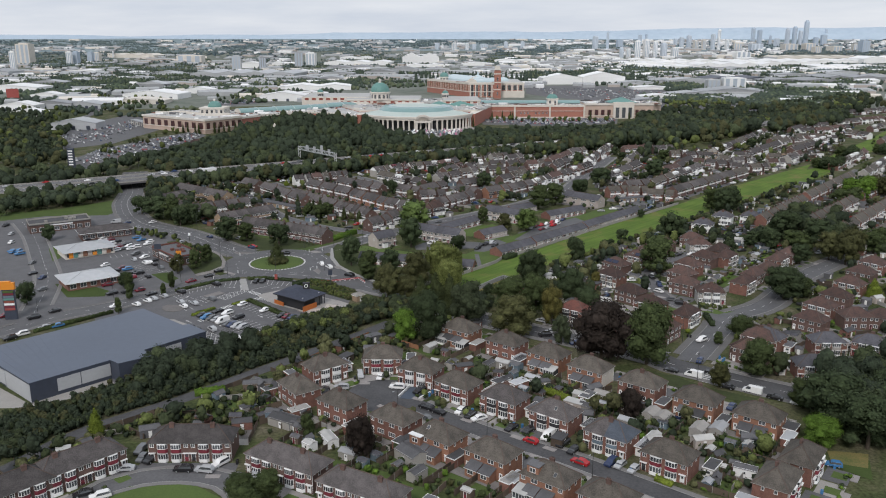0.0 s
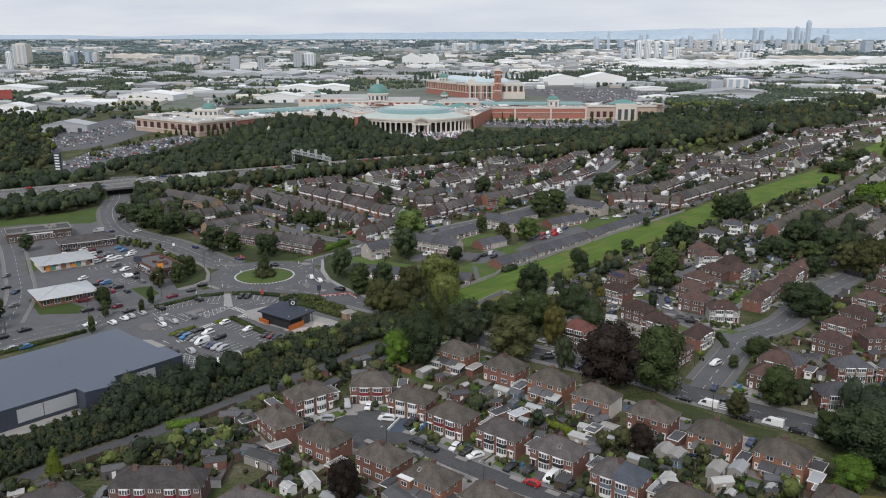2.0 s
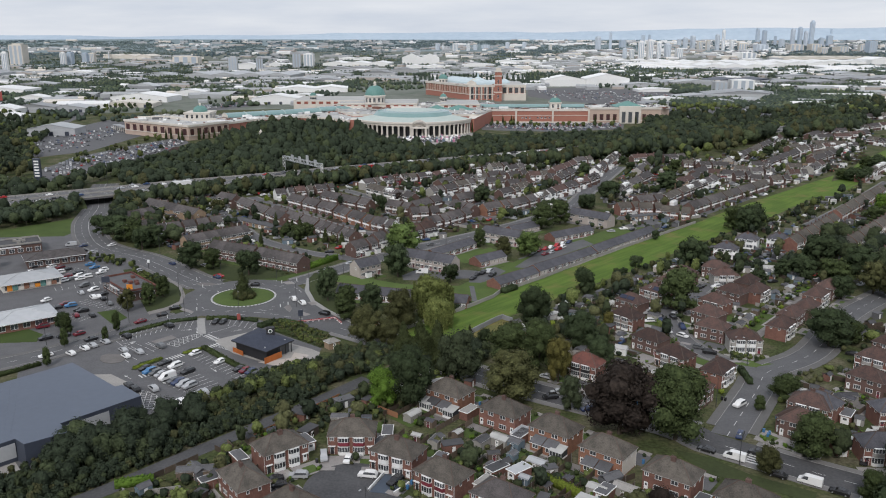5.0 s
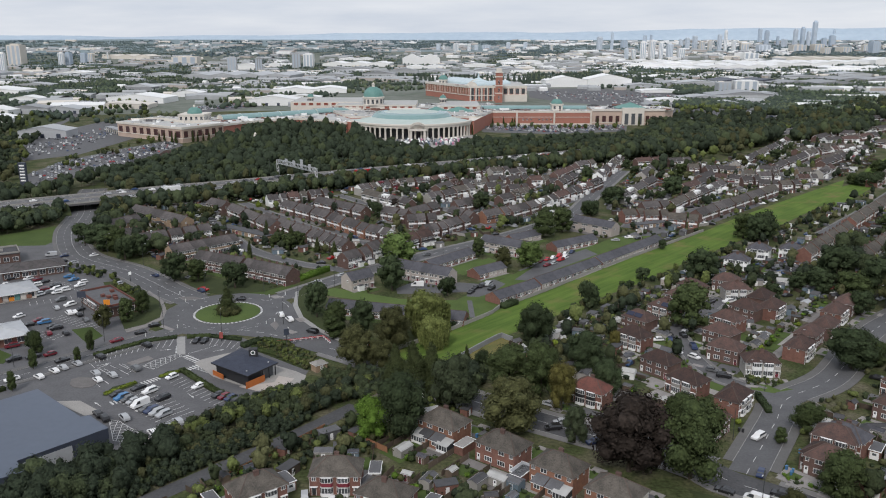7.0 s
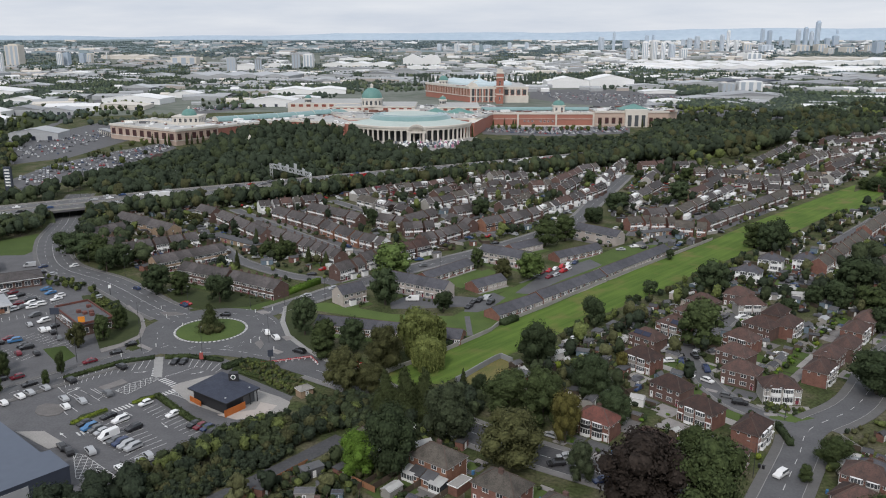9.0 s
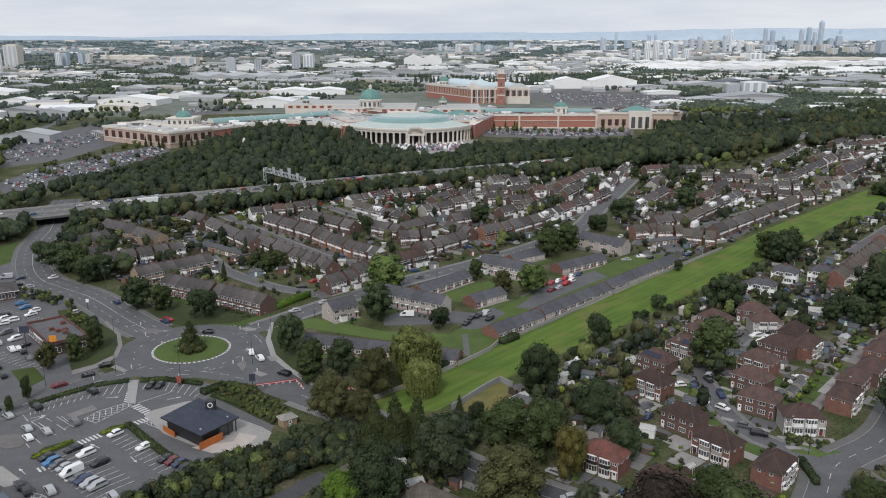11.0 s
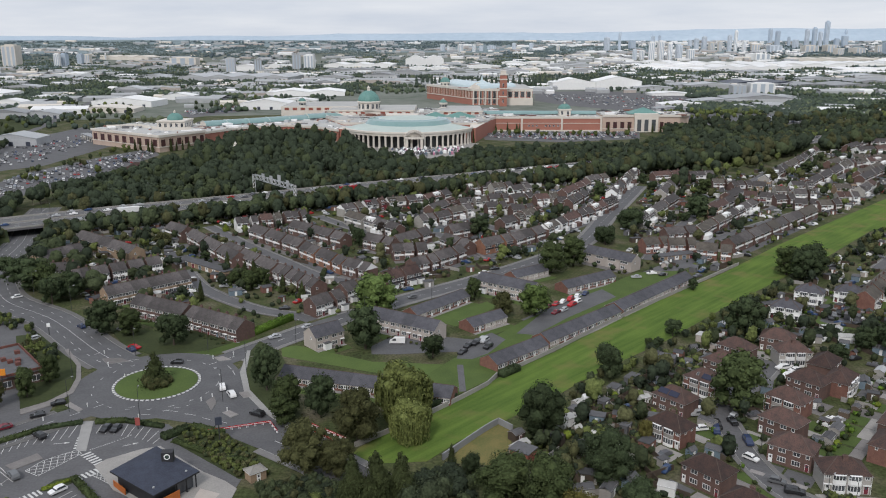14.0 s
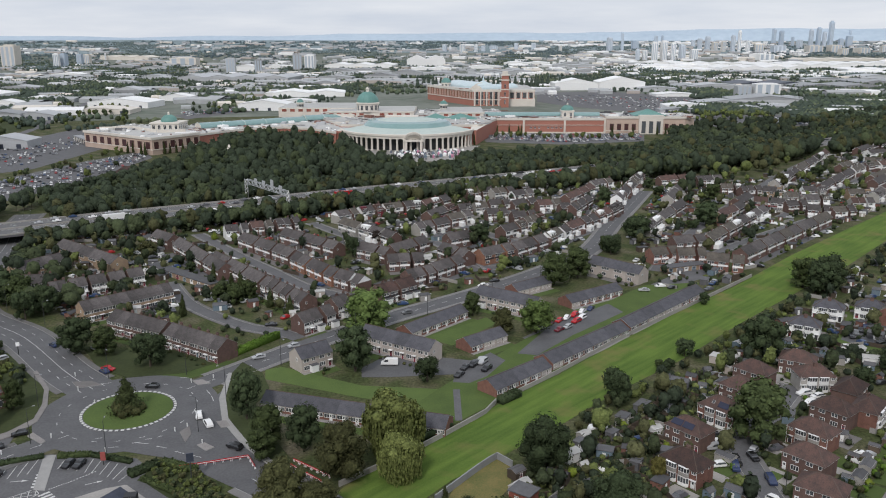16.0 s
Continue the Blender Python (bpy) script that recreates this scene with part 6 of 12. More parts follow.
tree(-42.2, 159.0, 8.3, 7.2, 'green')
tree(-89.6, 191.8, 8.2, 2.7, 'lime')
tree(95.2, 186.8, 8.7, 5.4, 'bright')
tree(103.8, 196.1, 16.6, 10.8, 'dark')
tree(106.6, 185.4, 15.9, 8.9, 'dark')
tree(116.5, 202.0, 14.1, 10.5, 'dark')
tree(103.1, 207.9, 9.9, 6.9, 'dark')
tree(95.9, 230.9, 11.9, 6.1, 'green')
tree(81.5, 222.5, 8.1, 3.5, 'olive')
tree(170.2, 306.8, 8.4, 4.1, 'lime')
tree(169.8, 315.0, 6.4, 3.4, 'green')
tree(92.5, 257.2, 4.9, 2.0, 'green')
tree(102.7, 264.5, 8.3, 5.2, 'green')
tree(171.5, 397.5, 18.0, 10.0, 'dark')
tree(182.6, 383.5, 16.4, 9.0, 'dark')
tree(168.0, 372.5, 13.0, 7.0, 'green')
tree(183.8, 361.4, 16.8, 11.6, 'olive')
tree(206.2, 379.7, 12.6, 9.2, 'green')
tree(267.6, 515.0, 15.5, 12.2, 'bright')
tree(287.0, 524.2, 15.1, 10.5, 'olive')
tree(250.5, 494.5, 11.2, 9.8, 'green')
tree(306.5, 638.6, 10.1, 12.3, 'dark')
tree(342.8, 686.2, 12.9, 10.7, 'dark')
tree(299.8, 638.6, 10.1, 8.4, 'dark')
tree(388.5, 718.7, 11.2, 8.5, 'dark')
tree(-34.9, 191.2, 7.2, 2.2, 'green')
tree(-88.7, 488.0, 8, 2.2, 'cone')
tree(-77.7, 457.1, 8, 3.5, 'green')
tree(-76.6, 471.1, 8, 2.5, 'cone')
tree(-71.7, 467.5, 10, 2.7, 'cone')
tree(-56.1, 450.7, 8, 2.2, 'cone')
tree(-46.6, 441.3, 8, 2.5, 'cone')
tree(-101.7, 497.2, 6, 2.8, 'dark')
tree(-86.4, 439.4, 9, 1.9, 'cone')
tree(-32.9, 525.0, 11, 4.5, 'dark')
tree(-24.0, 555.2, 7, 4, 'copper')
tree(-109.1, 560.0, 4.5, 2.6, 'lime')
tree(-131.6, 526.6, 8, 5, 'olive')
tree(111.4, 566.7, 12.5, 8, 'dark')
tree(161.9, 613.2, 12, 6.5, 'dark')
tree(183.3, 677.7, 10, 5, 'green')
tree(242.5, 714.2, 12, 5.5, 'olive')
tree(91.2, 532.7, 10, 5.5, 'dark')
tree(146.7, 589.3, 5.5, 4, 'dark')
tree(287.9, 760.7, 10, 6, 'dark')
tree(150.7, 713.4, 8, 4, 'dark')
tree(151.5, 686.0, 7, 4, 'dark')
tree(109.8, 656.6, 11, 5, 'dark')
tree(152.1, 389.3, 9, 5.0, 'dark')
tree(158.4, 383.8, 12, 6.5, 'dark')
tree(168.0, 381.2, 11, 6.0, 'green')
tree(137.2, 377.1, 7, 4.0, 'dark')
tree(162.8, 357.8, 10, 5.5, 'dark')
tree(-127.6, 316.8, 8.6, 2.5, 'green')
tree(-160.9, 299.3, 9.7, 4.2, 'dark')
tree(-131.6, 322.4, 7.0, 3.3, 'dark')
tree(-116.1, 342.2, 9.5, 3.6, 'olive')
tree(-110.3, 349.2, 9.8, 3.6, 'green')
tree(-108.6, 359.6, 9.6, 3.8, 'green')
tree(-200.4, 402.4, 9.3, 4.2, 'dark')
tree(-123.4, 305.3, 7.3, 1.7, 'green')
tree(-111.5, 320.2, 7.6, 1.7, 'green')
tree(-121.3, 288.4, 7.0, 1.6, 'green')
tree(-112.2, 311.8, 5.3, 1.4, 'green')


# ---- woods and hedges ----
def inside(x, y, pts):
    c = False
    for (x0, y0), (x1, y1) in zip(pts, pts[1:] + pts[:1]):
        if (y0 > y) != (y1 > y) and x < (x1 - x0) * (y - y0) / (y1 - y0) + x0:
            c = not c
    return c


def near_road(x, y, gap=0.0):
    for P, w in ROAD_LINES:
        for p in P[::2]:
            if (p.x - x) ** 2 + (p.y - y) ** 2 < (w + gap) ** 2:
                return True
    return False


MW = [(-330, 490), (-275, 523), (-220.2, 558.8), (-173.8, 589.5), (-119.6, 621.4), (-57.9, 659.8), (13.9, 702.1), (97.8, 751.6), (166.1, 794.5), (300, 885), (460, 1000)]


def near_motorway(x, y, gap=18.5):
    p = Vector((x, y))
    for a, b in zip(MW, MW[1:]):
        a, b = Vector(a), Vector(b)
        u = max(0, min(1, (p - a).dot(b - a) / (b - a).length_squared))
        if (p - a - (b - a) * u).length < gap:
            return True
    return False


def wood_tree(s, x, y, h, r, near, mi):
    """A wood's tree: an uneven crown with shallow bulges, wrapped in loose leaves, on a thin stem."""
    s.tube((x, y, 0), (x, y, h * 0.5), 0.16, 0.1, 4, 1)
    tall = min(1.7, 0.46 * h / r)
    mid = (x, y, h - r * tall * 0.92)
    lump(s, mid, r * 0.80, 0, tall, 8 if near else 7, 5 if near else 4)
    leaf_cloud(s, mid, r * 0.92, int(46 + 20 * r * r) if near else 16, 0.24 if near else 0.55, 0, tall, (0.78, 1.10))
    for i in range(5 if near else 3):
        w = i * 6.28 / (5 if near else 3) + random.uniform(-0.7, 0.7)
        q = r * random.uniform(0.35, 0.72)
        c = (x + q * math.cos(w), y + q * math.sin(w), mid[2] + r * tall * random.uniform(-0.55, 0.62))
        rr = r * random.uniform(0.34, 0.50)
        lump(s, c, rr * 0.85, 0, 1.0, 6, 3)
        leaf_cloud(s, c, rr, max(16, int(20 * rr * rr)) if near else 6, 0.23 if near else 0.45, 0, 1.0, (0.75, 1.15))


def crest(x, y):
    """Trees stand highest in the wood's middle, stretched to fit its outline from the camera."""
    return 1.0 + 0.85 * math.exp(-((x + 120) / 90) ** 4 - ((y - 855) / 110) ** 2)


def wood(pts, n, h, kinds):
    xs, ys = [p[0] for p in pts], [p[1] for p in pts]
    near = sum(ys) / len(ys) < 450
    by = {k: Shape() for k in set(kinds)}
    made, tries = [], 0
    while len(made) < n and tries < n * 40:
        tries += 1
        x, y = random.uniform(min(xs), max(xs)), random.uniform(min(ys), max(ys))
        r = h * random.uniform(0.26, 0.56)
        if not inside(x, y, pts) or any((a - x) ** 2 + (b - y) ** 2 < (0.46 * (r + c)) ** 2 for a, b, c in made):
            continue
        if near_motorway(x, y) or (h < 12 and near_road(x, y, r * (0.5 if h < 7 else 0.4))):
            continue
        made.append((x, y, r))
        wood_tree(by[random.choice(kinds)], x, y, (h * random.uniform(0.62, 1.3) if near else (0.5 * h + r * random.uniform(0.9, 1.7)) * crest(x, y)), r, near, 0)
    for k, s in by.items():
        if s.f:
            tagged(new("woodland", s.mesh("woodland", WOODLEAF[k], M["bark"])), "dense belt of " + {"dark": "dark green", "green": "green", "olive": "olive-brown", "light": "light green"}[k] + " trees and shrubs", "woodland", kind="stuff")


wood([(-257, 591), (-262, 634), (-222, 706), (-207, 819), (-191, 944), (-138, 927), (-85, 859), (-36, 796), (1, 774), (28, 843), (112, 861), (190, 898), (268, 1008), (321, 961), (327, 880), (247, 822), (180, 834), (105, 806), (14, 755), (-64, 705), (-132, 664), (-190, 628), (-242, 597)], 1150, 11, ('dark', 'dark', 'dark', 'dark', 'dark', 'dark', 'green', 'green'))
wood([(-228, 541), (-219, 555), (-202, 580), (-150, 610), (-91, 643), (-57, 654), (14, 708), (14, 693), (-55, 636), (-112, 592), (-157, 585), (-188, 553), (-194, 510)], 150, 8, ('dark', 'green', 'dark', 'olive'))
wood([(-255, 459), (-261, 496), (-217, 528), (-203, 514), (-232, 479), (-253, 466)], 70, 9, ('dark', 'dark', 'green'))
wood([(-309, 519), (-321, 583), (-289, 603), (-225, 578), (-206, 528), (-243, 503), (-272, 491)], 60, 10, ('dark', 'green'))
wood([(-198, 509), (-177, 518), (-147, 474), (-127, 443), (-137, 433), (-167, 458)], 26, 9, ('dark', 'green'))
wood([(140, 633), (212, 790), (326, 913), (476, 1123), (581, 1215), (724, 1347), (643, 1195), (518, 1081), (401, 942), (325, 859), (251, 776), (185, 687)], 150, 10, ('green', 'dark', 'light', 'olive'))
wood([(-108, 178), (-103, 191), (-96, 200), (-89, 207), (-77, 219), (-63, 235), (-54, 246), (-44, 257), (-50, 262), (-62, 254), (-74, 243), (-86, 232), (-94, 225), (-99, 220), (-107, 210), (-118, 202), (-118, 186)], 420, 3.0, ('dark', 'dark', 'dark', 'green', 'green', 'olive'))
wood([(-93, 226), (-88, 219), (-78, 226), (-67, 238), (-60, 247), (-65, 251), (-80, 242), (-90, 233)], 32, 7.4, ('dark', 'dark', 'green'))
wood([(-92, 217), (-86, 212), (-76, 223), (-66, 234), (-72, 236), (-84, 226)], 16, 6.0, ('dark', 'green'))
wood([(-62, 249), (-56, 255), (-48, 262), (-38, 266), (-29, 273), (-21, 280), (-16, 288), (-16, 297), (-28, 292), (-43, 285), (-53, 277), (-66, 258)], 120, 4.6, ('dark', 'green', 'green', 'dark', 'olive', 'light'))
wood([(-56, 245), (-44, 258), (-33, 270), (-26, 277), (-31, 277), (-46, 263), (-60, 250)], 90, 2.6, ('dark', 'green', 'dark', 'olive'))
wood([(-31, 296), (-22, 302), (-14, 303), (-7, 296), (-9, 286), (-17, 279), (-23, 281), (-17, 290), (-18, 296), (-27, 293)], 90, 3.8, ('dark', 'green', 'green', 'olive'))
wood([(-7, 283), (4, 284), (14, 285), (20, 300), (14, 308), (2, 300), (-4, 294)], 26, 5.0, ('dark', 'dark', 'green'))
wood([(-105.3, 180), (-101.6, 188.6), (-94.6, 198.6), (-87.5, 205.7), (-75.6, 217.3), (-62.2, 232.9), (-53.3, 243), (-42.5, 255.1), (-30.3, 269.2), (-33, 272), (-45, 257.5), (-56, 245.5), (-65, 235.5), (-78, 220), (-90, 208.5), (-97, 201), (-104.5, 190), (-108, 181)], 260, 2.2, ('dark', 'dark', 'green'))
wood([(110, 220), (136, 233), (135, 209), (120, 183), (110, 183), (107, 196)], 26, 12, ('dark', 'dark', 'green'))
wood([(190, 440), (209, 464), (215, 434), (203, 385), (188, 378), (180, 388)], 20, 11, ('dark', 'green'))
wood([(138, 398), (138, 402), (163, 399.5), (163, 396)], 40, 3.4, ('dark', 'dark', 'green'))
wood([(101, 355), (54, 329), (40, 313), (47, 295), (60, 299), (72, 313)], 6, 5, ('dark', 'green', 'olive'))
wood([(212, 906), (268, 1102), (373, 1140), (465, 1182), (640, 1348), (732, 1409), (496, 985), (480, 1035), (394, 961), (327, 880), (261, 822), (212, 798)], 420, 12, ('dark', 'dark', 'dark', 'dark', 'dark', 'green', 'green', 'olive'))
wood([(-474, 884), (-445, 900), (-356, 765), (-303, 650), (-325, 602)], 90, 10, ('dark', 'dark', 'green', 'olive'))
wood([(303, 1266), (372, 1292), (438, 1259), (414, 1196), (278, 1167)], 60, 8, ('light', 'light', 'green'))
wood([(-604, 1184), (-619, 1353), (-590, 1495), (-481, 1404), (-377, 1136), (-398, 1074), (-493, 1136), (-484, 978)], 90, 8, ('green', 'light', 'dark'))
wood([(30, 334), (45, 350), (62, 368), (88, 393), (121, 430), (160, 470), (195, 506), (252, 569), (244, 555), (189, 493), (155, 457), (117, 420), (86, 385), (61, 361), (44, 343), (31, 329)], 120, 3.6, ('dark', 'green', 'dark', 'light', 'olive'))
wood([(-169, 427), (-152, 431), (-131, 402), (-131, 392), (-147, 408), (-163, 412)], 26, 2.6, ('light', 'green', 'dark'))
wood([(-164, 307), (-190, 377), (-185, 372), (-159, 307)], 14, 2.6, ('green', 'light'))
wood([(-125, 377), (-120, 392), (-114, 377), (-112, 350)], 12, 3.0, ('green', 'dark', 'light'))
wood([(-57, 322), (-57, 331), (-44, 324), (-30, 307), (-37, 305)], 150, 1.3, ('light', 'olive', 'light', 'olive', 'green'))
wood([(-307, 716), (-321, 794), (-311, 875), (-295, 926), (-275, 887), (-280, 794), (-285, 705)], 18, 5, ('light', 'green', 'olive'))
wood([(-408, 1449), (-314, 1546), (-195, 1405), (-243, 1307), (-341, 1263)], 34, 8, ('dark', 'green', 'light'))
wood([(-636, 1095), (-565, 1136), (-475, 1039), (-395, 866), (-320, 681), (-349, 636), (-360, 609)], 300, 9, ('dark', 'green', 'light', 'dark', 'dark'))
wood([(-134, 391), (-129, 394), (-121, 385), (-114, 378), (-126, 380)], 40, 1.8, ('light', 'light', 'olive'))
wood([(99, 300), (108, 295), (119, 298), (118, 295), (106, 291), (98, 296)], 26, 1.2, ('light', 'green', 'light'))
wood([(44, 1043), (132, 1007), (211, 1017), (205, 993), (128, 983), (43, 1011)], 26, 6, ('light', 'green'))
wood([(-289, 684), (-348, 793), (-312, 926), (-249, 858), (-230, 736)], 14, 6, ('green', 'light'))


# ---- gardens round the houses ----
def leafy_bush(s, x, y, r, h, mi=0):
    lump(s, (x, y, h * 0.45), r * 0.82, mi, h / (2 * r), 6)
    leaf_cloud(s, (x, y, h * 0.5), r, 16 if r < 1 else 30, 0.22, mi, h / (2 * r))


FENCE = {}


def fence(x0, y0, x1, y1, mat="timber", h=1.7, post="concrete"):
    """A panel fence: concrete posts and boarded panels, each a part."""
    L = math.hypot(x1 - x0, y1 - y0)
    n = max(1, round(L / 3.4))
    w = L / n
    base = tagged(new("fence"), "orange-brown boarded fence along the lane" if mat == "timber_red" else "weathered boarded garden fence with concrete posts", "fence", "garden fences")
    base.matrix_basis = pose(x0, y0, 0, 0, 0, math.degrees(math.atan2(y1 - y0, x1 - x0)))
    if (mat, h) not in FENCE:
        s = Shape()
        s.box(-0.5, -0.025, 0.12, 0.5, 0.025, h)
        s.box(-0.5, -0.045, h - 0.06, 0.5, 0.045, h)
        p = Shape()
        p.box(-0.06, -0.06, 0, 0.06, 0.06, h + 0.08)
        FENCE[mat, h] = s.mesh("panel", M[mat]), p.mesh("post", M[post])
    a, b = FENCE[mat, h]
    for i in range(n):
        part("panel", a, base, pose((i + 0.5) * w, 0, 0) @ Matrix.Diagonal((w * 0.95, 1, 1, 1)))
    for i in range(0, n + 1, 2 if y0 < 215 else 40):
        part("post", b, base, pose(i * w, 0, 0))


def shed(x, y, turn, w, d, h, wall, roof, flat=False):
    base = tagged(new("garage" if wall in ("concrete", "render_grey") else "garden_shed"), {"timber": "small brown timber garden shed", "concrete": "pale concrete garage in a back garden", "bluegrey": "blue-grey painted timber garden shed", "white": "white painted garden summer house", "render_grey": "grey prefabricated garage behind a house"}[wall], "shed", "sheds in the back gardens")
    base.matrix_basis = pose(x, y, 0, 0, 0, turn)
    key = (w, d, h, wall, roof)

    def walls():
        s = Shape()
        s.box(-w / 2, -d / 2, 0, w / 2, d / 2, h)
        for sx in (-1, 1):
            q = [(sx * w / 2, -d / 2, h), (sx * w / 2, d / 2, h), (sx * w / 2, 0, h + d * 0.16)]
            s.face(q if sx > 0 else q[::-1])
        return s.mesh("wall", M[wall])
    part("wall", shared(("shedw", key), walls), base)
    part("roof", shared(("shedr", key), lambda: gable_roof(w, d, h, h + d * 0.18, 0.15, 0.06, 0.12).mesh("roof", M[roof], M[roof], M["fascia"])), base)
    part("door", door_mesh(0.9, 1.8, {"timber": "burgundy", "bluegrey": "bluegrey"}.get(wall, "white")), base, pose(0, -d / 2, 0))


BIN = {}


def wheelie_bin(x, y, turn, col="blue"):
    if col not in BIN:
        s = Shape()
        s.prism([(-0.24, -0.26), (0.24, -0.26), (0.28, 0.3), (-0.28, 0.3)], 0.05, 0.98)
        s.prism([(-0.29, -0.32), (0.29, -0.32), (0.29, 0.34), (-0.29, 0.34)], 0.98, 1.06)
        BIN[col] = s.mesh("wheelie_bin", PAINT[col])
    ob = tagged(new("wheelie_bin", BIN[col]), col + " plastic wheelie bin standing by the house", "bin", "wheelie bins")
    ob.matrix_basis = pose(x, y, 0.06, 0, 0, turn)


def flat_garage(x, y, turn, w, d, wall, roof):
    """A flat-roofed garage or lean-to with a white fascia."""
    base = tagged(new("garage"), {"brick": "flat-roofed brick garage beside a house", "white": "white flat-roofed outhouse behind a house", "render_grey": "grey flat-roofed garage beside a house"}[wall], "garage", "sheds in the back gardens")
    base.matrix_basis = pose(x, y, 0, 0, 0, turn)
    s = Shape()
    s.box(-w / 2, -d / 2, 0, w / 2, d / 2, 2.3)
    part("wall", shared(("fgw", w, d, wall), lambda: s.mesh("wall", M[wall])), base)
    r = Shape()
    r.box(-w / 2 - 0.15, -d / 2 - 0.2, 2.3, w / 2 + 0.15, d / 2 + 0.15, 2.5, 1)
    r.box(-w / 2, -d / 2, 2.5, w / 2, d / 2, 2.54, 0)
    part("roof", shared(("fgr", w, d, roof), lambda: r.mesh("roof", M[roof], M["white"])), base)
    part("door", door_mesh(2.1, 2.0, "white"), base, pose(0, -d / 2, 0))


SHRUBS = {k: Shape() for k in ("green", "dark", "bright", "olive", "lime")}
random.seed(11)


def local(x, y, turn, u, v):
    c, s = math.cos(radians(turn)), math.sin(radians(turn))
    return x + c * u - s * v, y + s * u + c * v


SLABS = {}


def slab(name, x, y, turn, u0, v0, u1, v1, mat, z, label):
    SLABS.setdefault((name, mat, label), Shape()).box(u0, v0, -0.02, u1, v1, z, 0, pose(x, y, 0, 0, 0, turn))


def free(px, py, gap):
    if near_road(px, py, gap):
        return False
    for hx, hy, ht, hw, _ in HOUSES:
        c, s = math.cos(radians(-ht)), math.sin(radians(-ht))
        u, v = c * (px - hx) - s * (py - hy), s * (px - hx) + c * (py - hy)
        if abs(u) < hw / 2 + gap and abs(v) < 5 + gap:
            return False
    return True


def conservatory(x, y, turn):
    """A lean-to glazed room with white frames against the back wall."""
    base = tagged(new("conservatory"), "white framed lean-to conservatory behind a house", "conservatory", "conservatories")
    base.matrix_basis = pose(x, y, 0, 0, 0, turn)

    def walls():
        s = Shape()
        s.box(-1.7, -1.3, 0, 1.7, 1.9, 0.7)
        for u in (-1.7, -0.9, 0, 0.8, 1.6):
            s.box(u, -1.3, 0.7, u + 0.1, -1.2, 2.1)
        s.box(-1.7, -1.3, 2.1, 1.7, -1.2, 2.2)
        s.box(-1.66, -1.24, 0.7, 1.66, 1.9, 2.1, 1)
        return s.mesh("wall", M["white"], M["glass"])

    def top():
        s = Shape()
        p = [(-1.85, -1.5, 2.2), (1.85, -1.5, 2.2), (1.85, 1.9, 2.9), (-1.85, 1.9, 2.9)]
        s.face(p)
        s.face([(x, y, z - 0.1) for x, y, z in reversed(p)])
        for i in range(4):
            a, b = p[i], p[(i + 1) % 4]
            s.face([(a[0], a[1], a[2] - 0.1), (b[0], b[1], b[2] - 0.1), b, a])
        return s.mesh("roof", M["roof_pale"])
    part("wall", shared("cons_wall", walls), base)
    part("roof", shared("cons_roof", top), base)


